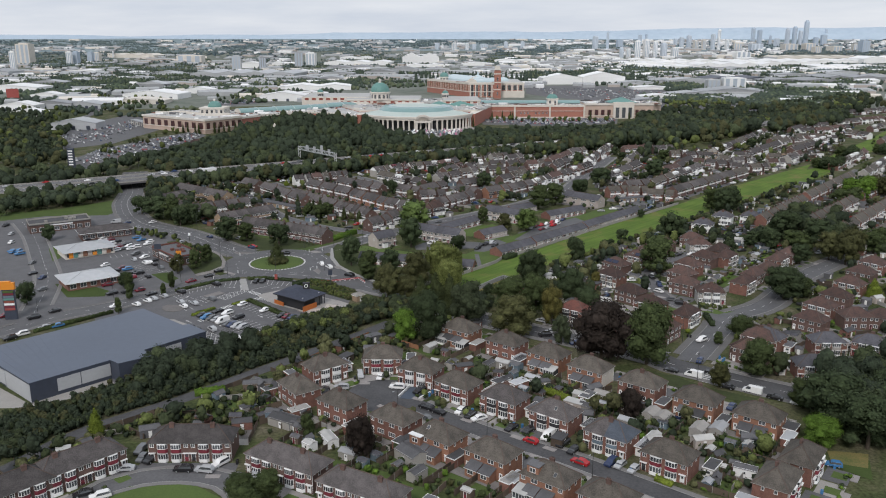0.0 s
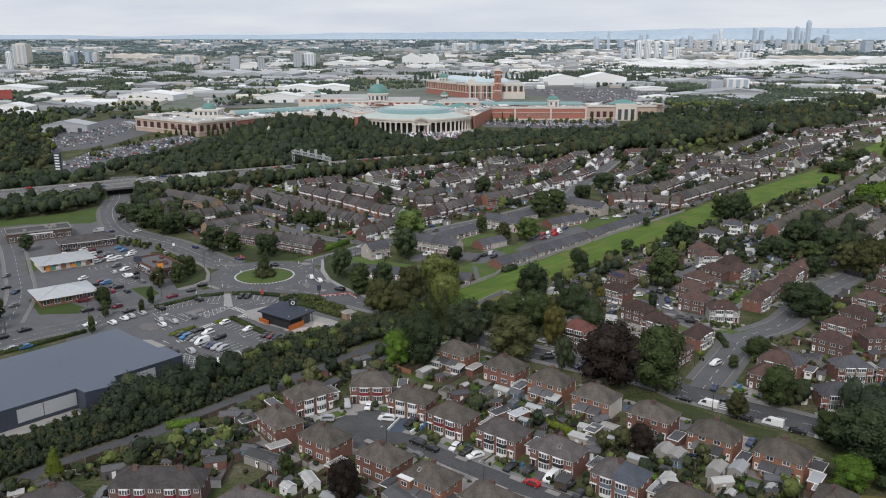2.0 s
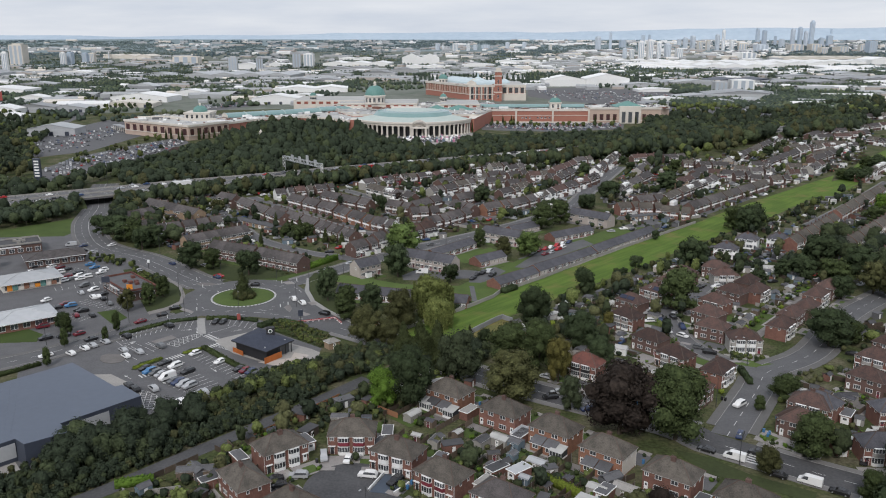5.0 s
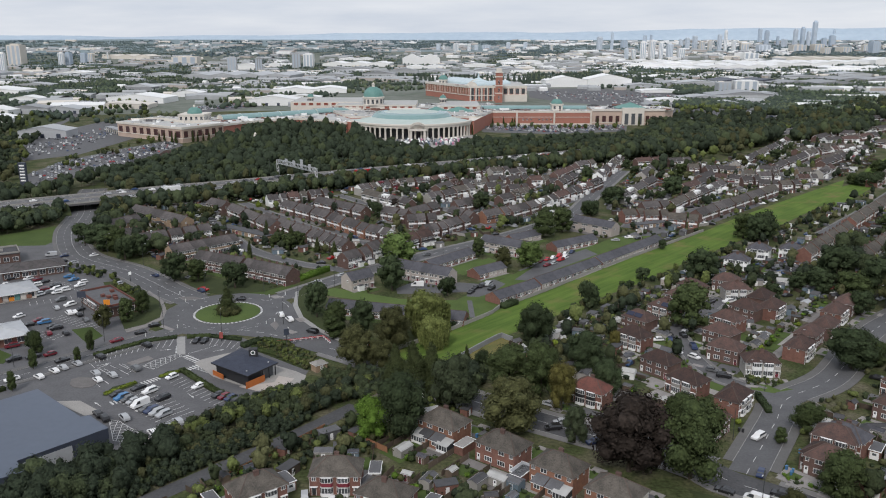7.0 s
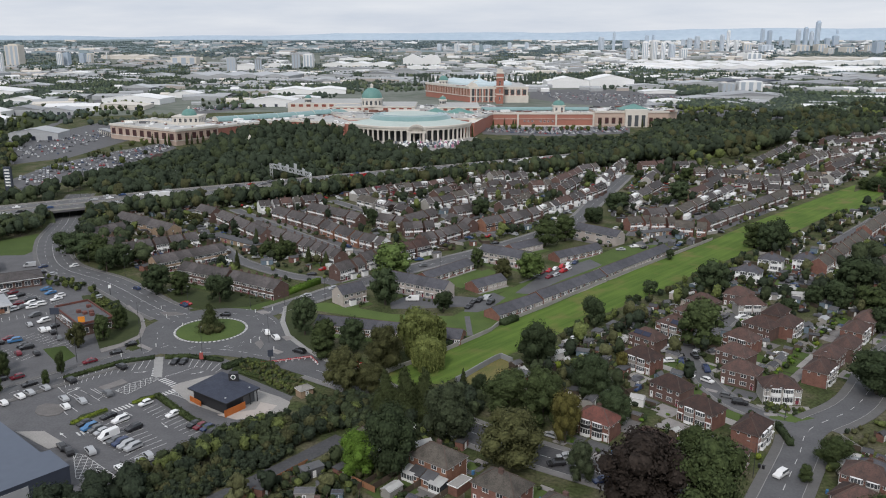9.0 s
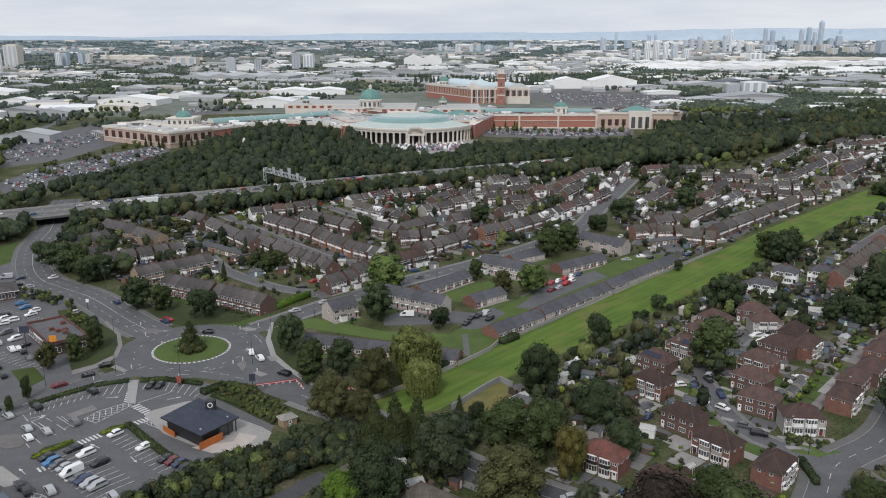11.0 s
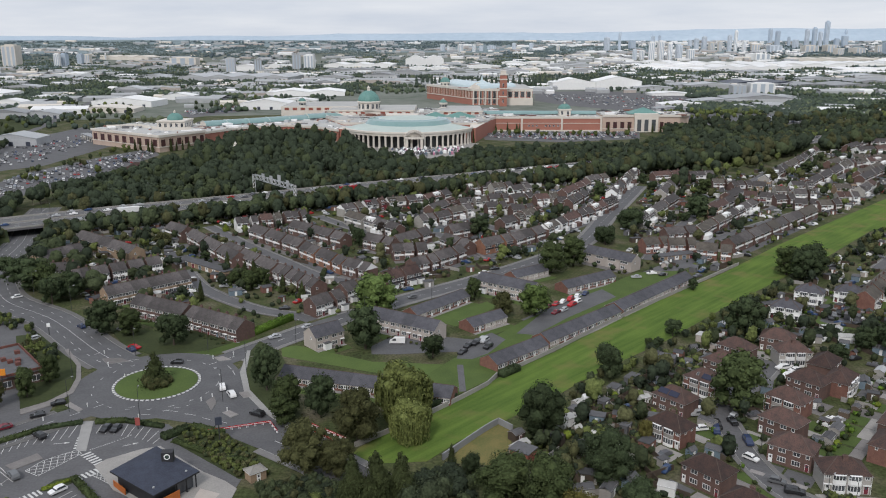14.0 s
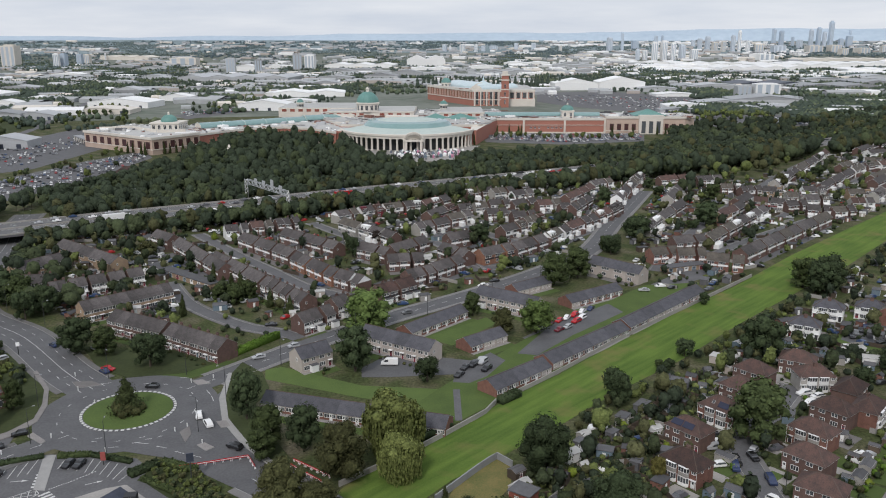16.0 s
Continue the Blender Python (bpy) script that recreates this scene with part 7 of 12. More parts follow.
def garden(x, y, turn, w, style):
    half = w / 2
    near = y < 270
    # drives and front gardens
    for sg in (-1, 1):
        lo, hi = (-half - 0.8, -0.3) if sg < 0 else (0.3, half + 0.8)
        kind = random.choice(("paving", "asphalt_pale", "asphalt_pale", "paving", "concrete"))
        if free(*local(x, y, turn, (lo + hi) / 2, -8.0), 0.0):
            slab("driveway", x, y, turn, lo, -10.2, hi, -4.6, kind, 0.055 + random.uniform(0, 0.006), "paved front drive of the house")
            a = (lo + hi) / 2 + sg * 1.2
            if not near_road(*local(x, y, turn, a, -11.9), -1.9):
                slab("driveway", x, y, turn, a - 1.7, -11.8, a + 1.7, -10.2, "paving", 0.19, "paved crossover from street to drive")
            if random.random() < 0.55:
                a = (lo + hi) / 2 + sg * 0.4
                slab("lawn", x, y, turn, a - 1.6, -9.6, a + 1.6, -6.2, "lawn", 0.075, "mown front lawns of the houses")
            for _ in range(3):
                u, v = random.uniform(lo, hi), random.uniform(-10.0, -8.8)
                px, py = local(x, y, turn, u, v)
                if free(px, py, 0.3):
                    leafy_bush(SHRUBS[random.choice(("green", "dark", "bright", "olive"))], px, py, random.uniform(0.4, 0.8), random.uniform(0.7, 1.3))
    if near:
        for _ in range(2):
            u = random.choice((-1, 1)) * (half + 0.5)
            px, py = local(x, y, turn, u, random.uniform(-6.5, -4.8))
            if free(px, py, 0.05):
                wheelie_bin(px, py, turn, random.choice(("blue", "black", "blue")))
    # back gardens
    depth = 11.5
    for sg in (-1, 1):
        lo, hi = (-half - 0.9, -0.1) if sg < 0 else (0.1, half + 0.9)
        px, py = local(x, y, turn, (lo + hi) / 2, 10)
        if not free(px, py, 0.5):
            continue
        slab("patio", x, y, turn, lo, 4.4, hi, 7.6, random.choice(("paving", "concrete", "paving")), 0.05 + random.uniform(0, 0.006), "paved patio behind the house")
        if near and random.random() < 0.6:
            gx, gy = local(x, y, turn, (half + 2.2) * sg, random.uniform(2.5, 5.5))
            if free(gx, gy, 0.0):
                flat_garage(gx, gy, turn, 2.7, 5.4, random.choice(("brick", "render_grey", "brick", "brick")), random.choice(("felt", "felt", "metal_grey", "concrete", "felt")))
        if near and random.random() < 0.14:
            gx, gy = local(x, y, turn, (lo + hi) / 2 + random.uniform(-1, 1), 6.0)
            conservatory(gx, gy, turn + 180)
        if random.random() < 0.75:
            slab("lawn", x, y, turn, lo + 0.5, 7.7, hi - 0.5, 4.1 + depth * random.uniform(0.6, 0.95), "lawn", 0.045 + random.uniform(0, 0.006), "mown back lawn inside fences")
        else:
            slab("patio", x, y, turn, lo + 0.3, 7.65, hi - 0.3, 4.1 + depth * 0.8, "paving", 0.045 + random.uniform(0, 0.006), "gravel and slabs in a back garden")
        if y < 262:
            q = local(x, y, turn, hi if sg > 0 else lo, 4.6), local(x, y, turn, hi if sg > 0 else lo, 4.1 + depth)
            fence(*q[0], *q[1])
            if sg > 0 and near:
                q = local(x, y, turn, 0, 5.5), local(x, y, turn, 0, 4.1 + depth)
                fence(*q[0], *q[1])
        if random.random() < 0.8:
            u, v = random.uniform(lo + 1.6, hi - 1.6), 4.1 + depth - 2.0
            wx, wy = local(x, y, turn, u, v)
            if free(wx, wy, 1.2):
                wall = random.choice(("timber", "concrete", "bluegrey", "timber", "render_grey", "timber"))
                big = wall in ("concrete", "render_grey")
                shed(wx, wy, turn + random.choice((0, 90, 180)), 4.6 if big else 2.6, 2.8 if big else 2.0, 2.2 if big else 1.9, wall, random.choice(("felt", "felt", "metal_grey", "slate", "felt", "roof_pale")))
        for _ in range(7 if near else 5):
            u, v = random.uniform(lo, hi), 4.1 + random.uniform(4.5, depth + 0.5)
            wx, wy = local(x, y, turn, u, v)
            if free(wx, wy, 0.4):
                leafy_bush(SHRUBS[random.choice(("green", "dark", "dark", "bright", "olive", "green"))], wx, wy, random.uniform(0.5, 1.3), random.uniform(0.8, 2.4))


for h in list(HOUSES):
    garden(*h)

# a skirt of shrubs round the roundabout's tree
for i in range(11):
    a, q = i * 2.4, 1.6 + 2.1 * (i % 3) / 2
    leafy_bush(SHRUBS["olive" if i % 3 else "green"], -75.6 + q * math.cos(a), 357.6 + q * math.sin(a), 2.1, 8.6 - 1.35 * q)
# outbuildings that stand out in the nearer gardens
shed(-54.1, 221.6, 8, 9.0, 3.2, 2.3, 'timber', 'felt')
shed(-41.9, 198.3, -30, 8.5, 4.6, 2.3, 'render_grey', 'felt')
shed(-55.6, 200.1, 5, 3.2, 2.6, 2.3, 'timber', 'slate')
shed(-29.0, 188.1, -60, 6.0, 3.0, 2.2, 'white', 'roof_pale')
shed(-33.4, 184.9, -40, 3.0, 2.6, 2.2, 'white', 'roof_pale')
shed(-7.8, 179.7, -50, 7.0, 5.0, 2.6, 'render_grey', 'felt')
flat_garage(17.1, 222.4, -50, 3.0, 5.4, 'brick', 'felt')
flat_garage(22.3, 221.6, -50, 3.0, 5.4, 'brick', 'metal_grey')
shed(18.9, 237.3, -38, 5.0, 3.0, 2.3, 'render_grey', 'roof_pale')
shed(22.5, 235.7, -38, 4.0, 3.0, 2.3, 'bluegrey', 'felt')
flat_garage(40.9, 212.4, -38, 3.0, 5.0, 'brick', 'felt')
shed(45.8, 213.4, -38, 5.5, 3.2, 2.4, 'render_grey', 'concrete')
shed(56.4, 202.0, 52, 5.4, 3.2, 2.4, 'render_grey', 'concrete')
shed(58.7, 199.6, 52, 5.0, 3.2, 2.4, 'concrete', 'concrete')
shed(66.6, 193.1, 52, 5.4, 3.4, 2.4, 'concrete', 'concrete')
shed(71.7, 193.1, 52, 5.4, 3.4, 2.4, 'concrete', 'metal_grey')
shed(53.8, 188.9, 52, 3.6, 2.6, 2.2, 'white', 'roof_pale')
shed(71.3, 172.5, -30, 5.2, 2.8, 2.3, 'white', 'felt')
flat_garage(90.3, 193.1, -38, 3.6, 5.0, 'brick', 'felt')
shed(69.8, 175.4, -30, 2.4, 2.0, 2.0, 'timber', 'felt')
shed(16.7, 230.0, 10, 3.0, 2.2, 2.0, 'timber', 'felt')


for x0, y0, x1, y1 in ((-45.5, 238.5, -38.1, 249.0), (-38.1, 249.0, -32.2, 256.3), (-32.2, 256.3, -25.5, 264.8), (-14.0, 257.0, -8.0, 251.9)):
    fence(x0, y0, x1, y1, "timber_red")
for x0, y0, x1, y1 in ((-5.5, 252.4, -0.9, 261.2), (-66.0, 217.5, -56.0, 229.5), (-90.0, 193.5, -78.0, 205.0)):
    fence(x0, y0, x1, y1)


def caravan(x, y, turn):
    """A touring caravan: rounded body, window band, two wheels, hitch."""
    b = tagged(new("caravan"), "white touring caravan standing in a garden", "caravan", "caravans")
    b.matrix_basis = pose(x, y, 0.05, 0, 0, turn)
    prof = [(-2.7, 0.45), (-2.75, 1.1), (-2.4, 2.2), (-1.9, 2.55), (2.0, 2.55), (2.45, 2.2), (2.7, 1.3), (2.6, 0.45)]
    s = Shape()
    n = len(prof)
    for v in (-1.1, 1.1):
        s.v.extend((u, v, z) for u, z in prof)
    s.f = [tuple(range(n)), tuple(reversed(range(n, 2 * n)))] + [((i + 1) % n, i, n + i, n + (i + 1) % n) for i in range(n)]
    s.m = [0] * len(s.f)
    part("body", s.mesh("body", PAINT["white"]), b)
    for v in (-1.12, 1.12):
        s = Shape()
        s.box(-1.9, v - 0.02, 1.35, 1.8, v + 0.02, 2.0)
        part("window", s.mesh("window", M["glass"]), b)
        part("wheel", shared("wheel", wheel_mesh), b, pose(0, v * 0.9, 0.31))
    s = Shape()
    s.tube((-2.6, 0, 0.5), (-3.8, 0, 0.45), 0.06, 0.05, 6)
    part("hitch", s.mesh("hitch", M["steel"]), b)


caravan(53.3, 347.0, 10)
shed(68.2, 347.1, 30, 3.2, 2.6, 2.3, 'white', 'roof_pale')
shed(30.2, 324.9, 40, 3.4, 3.0, 2.3, 'timber', 'felt')
shed(79.8, 380.2, 40, 3.4, 3.0, 2.3, 'bluegrey', 'felt')
shed(48.9, 343.5, 40, 3.0, 2.6, 2.3, 'render_grey', 'roof_pale')
shed(111.2, 409.6, 40, 3.2, 2.8, 2.3, 'bluegrey', 'metal_grey')
shed(105.8, 397.3, 40, 3.0, 2.2, 2.2, 'timber', 'roof_pale')
for x, y, r, h in ((60.7, 350.4, 1.2, 2.6), (65.5, 339.8, 1.3, 1.9), (69.4, 339.8, 1.2, 2.0), (43.5, 325.2, 1.6, 3.0), (66.4, 351.8, 1.0, 1.8), (85.5, 268.0, 1.2, 2.0), (112.0, 322.0, 1.3, 2.2), (134.0, 345.0, 1.2, 2.0)):
    leafy_bush(SHRUBS["lime"], x, y, r, h)
# back fences of the gardens along the grass strip
for x0, y0, x1, y1 in ((46.0, 333.0, 60.0, 347.0), (60.0, 347.0, 74.0, 361.5), (74.0, 361.5, 88.0, 376.0), (88.0, 376.0, 102.0, 391.0), (56.0, 332.0, 66.0, 324.0), (66.0, 344.0, 73.5, 337.0), (72.0, 357.5, 82.0, 350.0), (83.0, 368.0, 93.0, 361.0)):
    fence(x0, y0, x1, y1)

# estate rows: paths and small gardens before and behind the houses
for x0, y0, x1, y1, n, style in ROWS_NEAR:
    turn = math.degrees(math.atan2(y1 - y0, x1 - x0))
    L = math.hypot(x1 - x0, y1 - y0)
    slab("pavement", x0, y0, turn, 0, -5.3, L, -3.7, "paving", 0.06, "paved path along the house fronts")
    slab("lawn", x0, y0, turn, 0, -9.0, L, -5.35, "lawn", 0.04, "narrow front lawns of the row")
    for i in range(0 if style == "bungalow" else n * 2):
        u, v = random.uniform(0, L), random.uniform(-9, -6)
        px, py = local(x0, y0, turn, u, v)
        if not near_road(px, py, 0.3):
            leafy_bush(SHRUBS[random.choice(("green", "dark", "olive"))], px, py, random.uniform(0.4, 1.0), random.uniform(0.6, 1.6))
for x0, y0, x1, y1, w in FAR_ROWS:
    turn = math.degrees(math.atan2(y1 - y0, x1 - x0))
    L = math.hypot(x1 - x0, y1 - y0)
    slab("driveway", x0, y0, turn, 0, -8.0, L, -3.75, random.choice(("paving", "asphalt_pale", "concrete")), 0.05, "paved front drives of the row")
    if random.random() < 0.6:
        slab("lawn", x0, y0, turn, L * random.uniform(0, .3), 4.5, L * random.uniform(.6, 1), 11.0, "lawn", 0.04, "back lawns of the row")
    for i in range(int(L / 3)):
        u, v = random.uniform(0, L), random.choice((random.uniform(-9, -7), random.uniform(5, 12), random.uniform(6, 11)))
        px, py = local(x0, y0, turn, u, v)
        if not near_road(px, py, 0.3):
            r = random.uniform(0.8, 2.0)
            leafy_bush(SHRUBS[random.choice(("green", "dark", "dark", "olive"))], px, py, r, r * random.uniform(1.3, 2.2))


# ---- far cars, lamp posts ----
def many_cars(name, label):
    m = bpy.data.materials.new("car_mixed")
    m.use_nodes = True
    t = m.node_tree
    p = t.nodes["Principled BSDF"]
    p.inputs["Roughness"].default_value = 0.3
    geo = t.nodes.new("ShaderNodeNewGeometry")
    r = t.nodes.new("ShaderNodeValToRGB")
    r.color_ramp.interpolation = "CONSTANT"
    for i, (pos, c) in enumerate(((0.0, (0.75, 0.75, 0.74)), (0.24, (0.36, 0.37, 0.38)), (0.42, (0.1, 0.1, 0.11)), (0.6, (0.02, 0.02, 0.022)), (0.78, (0.03, 0.06, 0.14)), (0.88, (0.35, 0.02, 0.02)), (0.95, (0.6, 0.6, 0.58)))):
        e = r.color_ramp.elements[i] if i < 2 else r.color_ramp.elements.new(pos)
        e.position, e.color = pos, (*c, 1)
    t.links.new(geo.outputs["Random Per Island"], r.inputs["Fac"])
    t.links.new(r.outputs["Color"], p.inputs["Base Color"])
    return m


M["car_mixed"] = many_cars("", "")
CARS = Shape()


def small_car(x, y, turn, z=0.08, k=1.0):
    at = pose(x, y, z, 0, 0, turn)
    n = len(CARS.v)
    L, W = 2.15 * k, 0.88
    prof = [(-L, .3), (-L, .8), (-L * .55, .9), (-L * .3, 1.42), (L * .45, 1.42), (L * .85, .95), (L, .9), (L, .3)]
    for sg in (-1, 1):
        for u, h in prof:
            v = at @ Vector((u, sg * W * (0.82 if h > 1.2 else 1), h))
            CARS.v.append(tuple(v))
    q = len(prof)
    CARS.f.append(tuple(n + i for i in range(q)))
    CARS.f.append(tuple(n + q + i for i in reversed(range(q))))
    CARS.m.extend([0, 0])
    for i in range(q):
        j = (i + 1) % q
        CARS.f.append((n + j, n + i, n + q + i, n + q + j))
        CARS.m.append(1 if i in (2, 4) else 0)


def car_lot(pts, rows, gap, fill, turn):
    """Rows of small parked cars inside a plan outline."""
    xs, ys = [p[0] for p in pts], [p[1] for p in pts]
    c, s = math.cos(radians(turn)), math.sin(radians(turn))
    cx, cy = sum(xs) / len(xs), sum(ys) / len(ys)
    R = max(math.hypot(x - cx, y - cy) for x, y in pts)
    v = -R
    i = 0
    while v < R:
        u = -R
        while u < R:
            x, y = cx + c * u - s * v, cy + s * u + c * v
            if random.random() < fill and inside(x, y, pts):
                small_car(x, y, turn + 90 + random.uniform(-2, 2))
            u += 2.6
        i += 1
        v += 5.2 if i % 2 else gap


LAMP = {}


def street_lamp(x, y, turn, h=9.0, arm=1.4, z=0.0):
    if (h, arm) not in LAMP:
        s = Shape()
        s.tube((0, 0, 0), (0, 0, h), 0.10, 0.055, 6)
        s.tube((0, 0, h - 0.05), (arm, 0, h + 0.12), 0.045, 0.04, 5)
        base = tagged(new("street_lamp", s.mesh("street_lamp", M["dark_pole"])), "tall slim grey street lamp beside the road", "street lamp", "street lamps")
        s = Shape()
        s.box(arm - 0.1, -0.13, h + 0.06, arm + 0.55, 0.13, h + 0.2)
        part("lamp_head", s.mesh("lamp_head", M["metal_grey"]), base)
        LAMP[h, arm] = base
        base.matrix_basis = pose(x, y, z, 0, 0, turn)
        return
    copy_thing(LAMP[h, arm], pose(x, y, z, 0, 0, turn))


def lamps_along(pts, every, off, h=9.0, z=0.0):
    P = smooth(pts)
    acc = every * 0.5
    for a, b in zip(P, P[1:]):
        acc += (b - a).length
        if acc >= every:
            acc = 0
            t = (b - a).normalized()
            street_lamp(b.x + t.y * off, b.y - t.x * off, math.degrees(math.atan2(t.x, -t.y)) + (180 if off < 0 else 0) + 180, h, 1.6, z)




# ---- shopping centre ----
# red brick made paler, the haze over this distance mixed into it
M["mall_brick_haze"] = material("mall_brick_haze", (0.40, 0.175, 0.130), (0.31, 0.135, 0.102), 0.85, 0.06, 1.2)
M["window_red"] = material("window_red", (0.10, 0.035, 0.035), (0.03, 0.022, 0.024), 0.3, 0.3, 0.4, spec=0.5)
M["stall_pink"] = material("stall_pink", (0.52, 0.26, 0.34), (0.45, 0.15, 0.26), 0.6)
def wall_box(s, pts, z0, z1, mi=0, top=None):
    s.prism(pts, z0, z1, mi, top)


def barrel(s, a, b, r, z0, mi=0, k=10, cap=1):
    """A half-round glazed roof along the line a-b."""
    a, b = Vector((*a, 0)), Vector((*b, 0))
    t = (b - a).normalized()
    nrm = Vector((t.y, -t.x, 0))
    rows = []
    for p in (a, b):
        rows.append([p + nrm * (r * math.cos(math.pi * i / k)) + Vector((0, 0, z0 + 0.55 * r * math.sin(math.pi * i / k))) for i in range(k + 1)])
    for i in range(k):
        s.face([rows[0][i], rows[1][i], rows[1][i + 1], rows[0][i + 1]], mi)
    for row in rows:
        s.face(row, cap)


def dome(parent, x, y, z0, r_drum, h_drum, r, h, name="dome", windows=12, square=False):
    s = Shape()
    if square:
        s.box(x - r_drum, y - r_drum, z0, x + r_drum, y + r_drum, z0 + h_drum, 0)
        s.box(x - r_drum - 0.8, y - r_drum - 0.8, z0 + h_drum, x + r_drum + 0.8, y + r_drum + 0.8, z0 + h_drum + 1.2, 0)
    else:
        s.turned([(r_drum, z0), (r_drum, z0 + h_drum), (r_drum + 1.0, z0 + h_drum), (r_drum + 1.0, z0 + h_drum + 1.2), (r * 0.98, z0 + h_drum + 1.6)], 28, (x, y))
    d = part("drum", s.mesh("drum", M["cream"]), parent)
    me = window_mesh(3.0 if not square else 2.6, h_drum * 0.62, 1)
    for i in range(windows):
        w = 360 * i / windows
        if square:
            sd, k = divmod(i, windows // 4)
            u = (k + 0.5) / (windows // 4) * 2 * r_drum - r_drum
            m = pose(x, y, z0 + h_drum * 0.2, 0, 0, 90 * sd) @ pose(u, -r_drum, 0)
        else:
            m = pose(x, y, z0 + h_drum * 0.2, 0, 0, w) @ pose(0, -r_drum, 0)
        part("window", me, d, m)
    zb = z0 + h_drum + 1.2
    s = Shape()
    prof = [(r * math.cos(radians(a)), zb + h * math.sin(radians(a))) for a in range(0, 86, 8)]
    s.turned(prof, 28, (x, y))
    for i in range(14):
        w = 2 * math.pi * i / 14
        for (r0, q0), (r1, q1) in zip(prof, prof[1:]):
            s.tube((x + r0 * math.cos(w), y + r0 * math.sin(w), q0), (x + r1 * math.cos(w), y + r1 * math.sin(w), q1), 0.22, 0.22, 4)
    c = part(name, s.mesh(name, M["copper_green"]), parent, None, "green copper dome")
    s = Shape()
    q = r * 0.14
    s.turned([(q * 1.3, zb + h * 0.97), (q, zb + h * 1.02), (q, zb + h * 1.22), (q * 1.3, zb + h * 1.24), (0.1, zb + h * 1.45)], 10, (x, y))
    part("lantern", s.mesh("lantern", M["cream"]), c)


def arcade(parent, a, b, z0, z1, n, panel, pier="cream", lintel=1.6):
    """Bays along a wall: piers with sunk panels or dark glass between, each a part."""
    ax, ay = a
    L = math.hypot(b[0] - ax, b[1] - ay)
    turn = math.degrees(math.atan2(b[1] - ay, b[0] - ax))
    w = L / n
    key = ("bay", round(w, 2), z0, z1, panel)

    def make():
        s = Shape()
        s.box(-w * 0.28, -0.12, z0, w * 0.28, 0.1, z1, 1)
        s.box(-w * 0.32, -0.35, z0 - 0.4, -w * 0.28, 0.1, z1 + 0.4, 0)
        s.box(w * 0.28, -0.35, z0 - 0.4, w * 0.32, 0.1, z1 + 0.4, 0)
        s.box(-w * 0.32, -0.45, z1, w * 0.32, 0.1, z1 + 0.5, 0)
        return s.mesh("bay", M[pier], M[panel])
    me = shared(key, make)
    for i in range(n):
        part("window", me, parent, pose(ax, ay, 0, 0, 0, turn) @ pose((i + 0.5) * w, 0, 0))


def cornice(s, pts, z, out=0.8, h=1.3, mi=0):
    for a, b in zip(pts, pts[1:]):
        a, b = Vector((*a, 0)), Vector((*b, 0))
        t = (b - a).normalized()
        at = Matrix.Translation((a.x, a.y, z)) @ t.to_track_quat("X", "Z").to_matrix().to_4x4()
        s.box(-out * 0.5, -out, 0, (b - a).length + out * 0.5, 0.3, h, mi, at)


def roof_plant(parent, pts, z, n, tall=1.6):
    """Plant, ducts and rooflights scattered over a flat roof, too many to count."""
    s = Shape()
    xs, ys = [p[0] for p in pts], [p[1] for p in pts]
    for _ in range(n):
        x, y = random.uniform(min(xs), max(xs)), random.uniform(min(ys), max(ys))
        if not inside(x, y, pts):
            continue
        k = random.random()
        if k < 0.25:
            w, d, h = random.uniform(8, 22), random.uniform(0.6, 1.6), random.uniform(0.5, 1.0)
        elif k < 0.35:
            w, d, h = random.uniform(5, 12), random.uniform(4, 8), random.uniform(1.2, tall + 1.2)
        else:
            w, d, h = random.uniform(1, 4), random.uniform(1, 3), random.uniform(0.6, tall)
        s.box(-w / 2, -d / 2, -0.1, w / 2, d / 2, h, random.choice((0, 0, 1, 1, 2, 3, 4)), pose(x, y, z, 0, 0, random.choice((0, 90, 30, -35))))
    if s.f:
        tagged(part("roof_plant", s.mesh("roof_plant", M["white"], M["metal_grey"], M["cream"], M["felt"], M["brick"]), parent), "jumble of pale and grey rooftop plant", kind="stuff")


def parapet(s, pts, z, h=1.2, mi=0):
    for a, b in zip(pts, pts[1:]):
        a, b = Vector((*a, 0)), Vector((*b, 0))
        d = (b - a).normalized()
        at = Matrix.Translation((a.x, a.y, z)) @ d.to_track_quat("X", "Z").to_matrix().to_4x4()
        s.box(0, -0.3, 0, (b - a).length, 0.3, h, mi, at)


def roof_rib(parent, a, b, r, z0, n):
    """Pale hoops over a half-round glass roof."""
    a, b = Vector((*a, 0)), Vector((*b, 0))
    t = (b - a).normalized()
    nr = Vector((t.y, -t.x, 0))
    for i in range(n + 1):
        c = a + (b - a) * (i / n)
        s = Shape()
        P = [c + nr * (1.02 * r * math.cos(math.pi * k / 10)) + Vector((0, 0, z0 + 0.57 * r * math.sin(math.pi * k / 10))) for k in range(11)]
        for p, q in zip(P, P[1:]):
            s.tube(p, q, 0.28, 0.28, 4)
        part("roof_rib", s.mesh("roof_rib", M["roof_mint"]), parent)


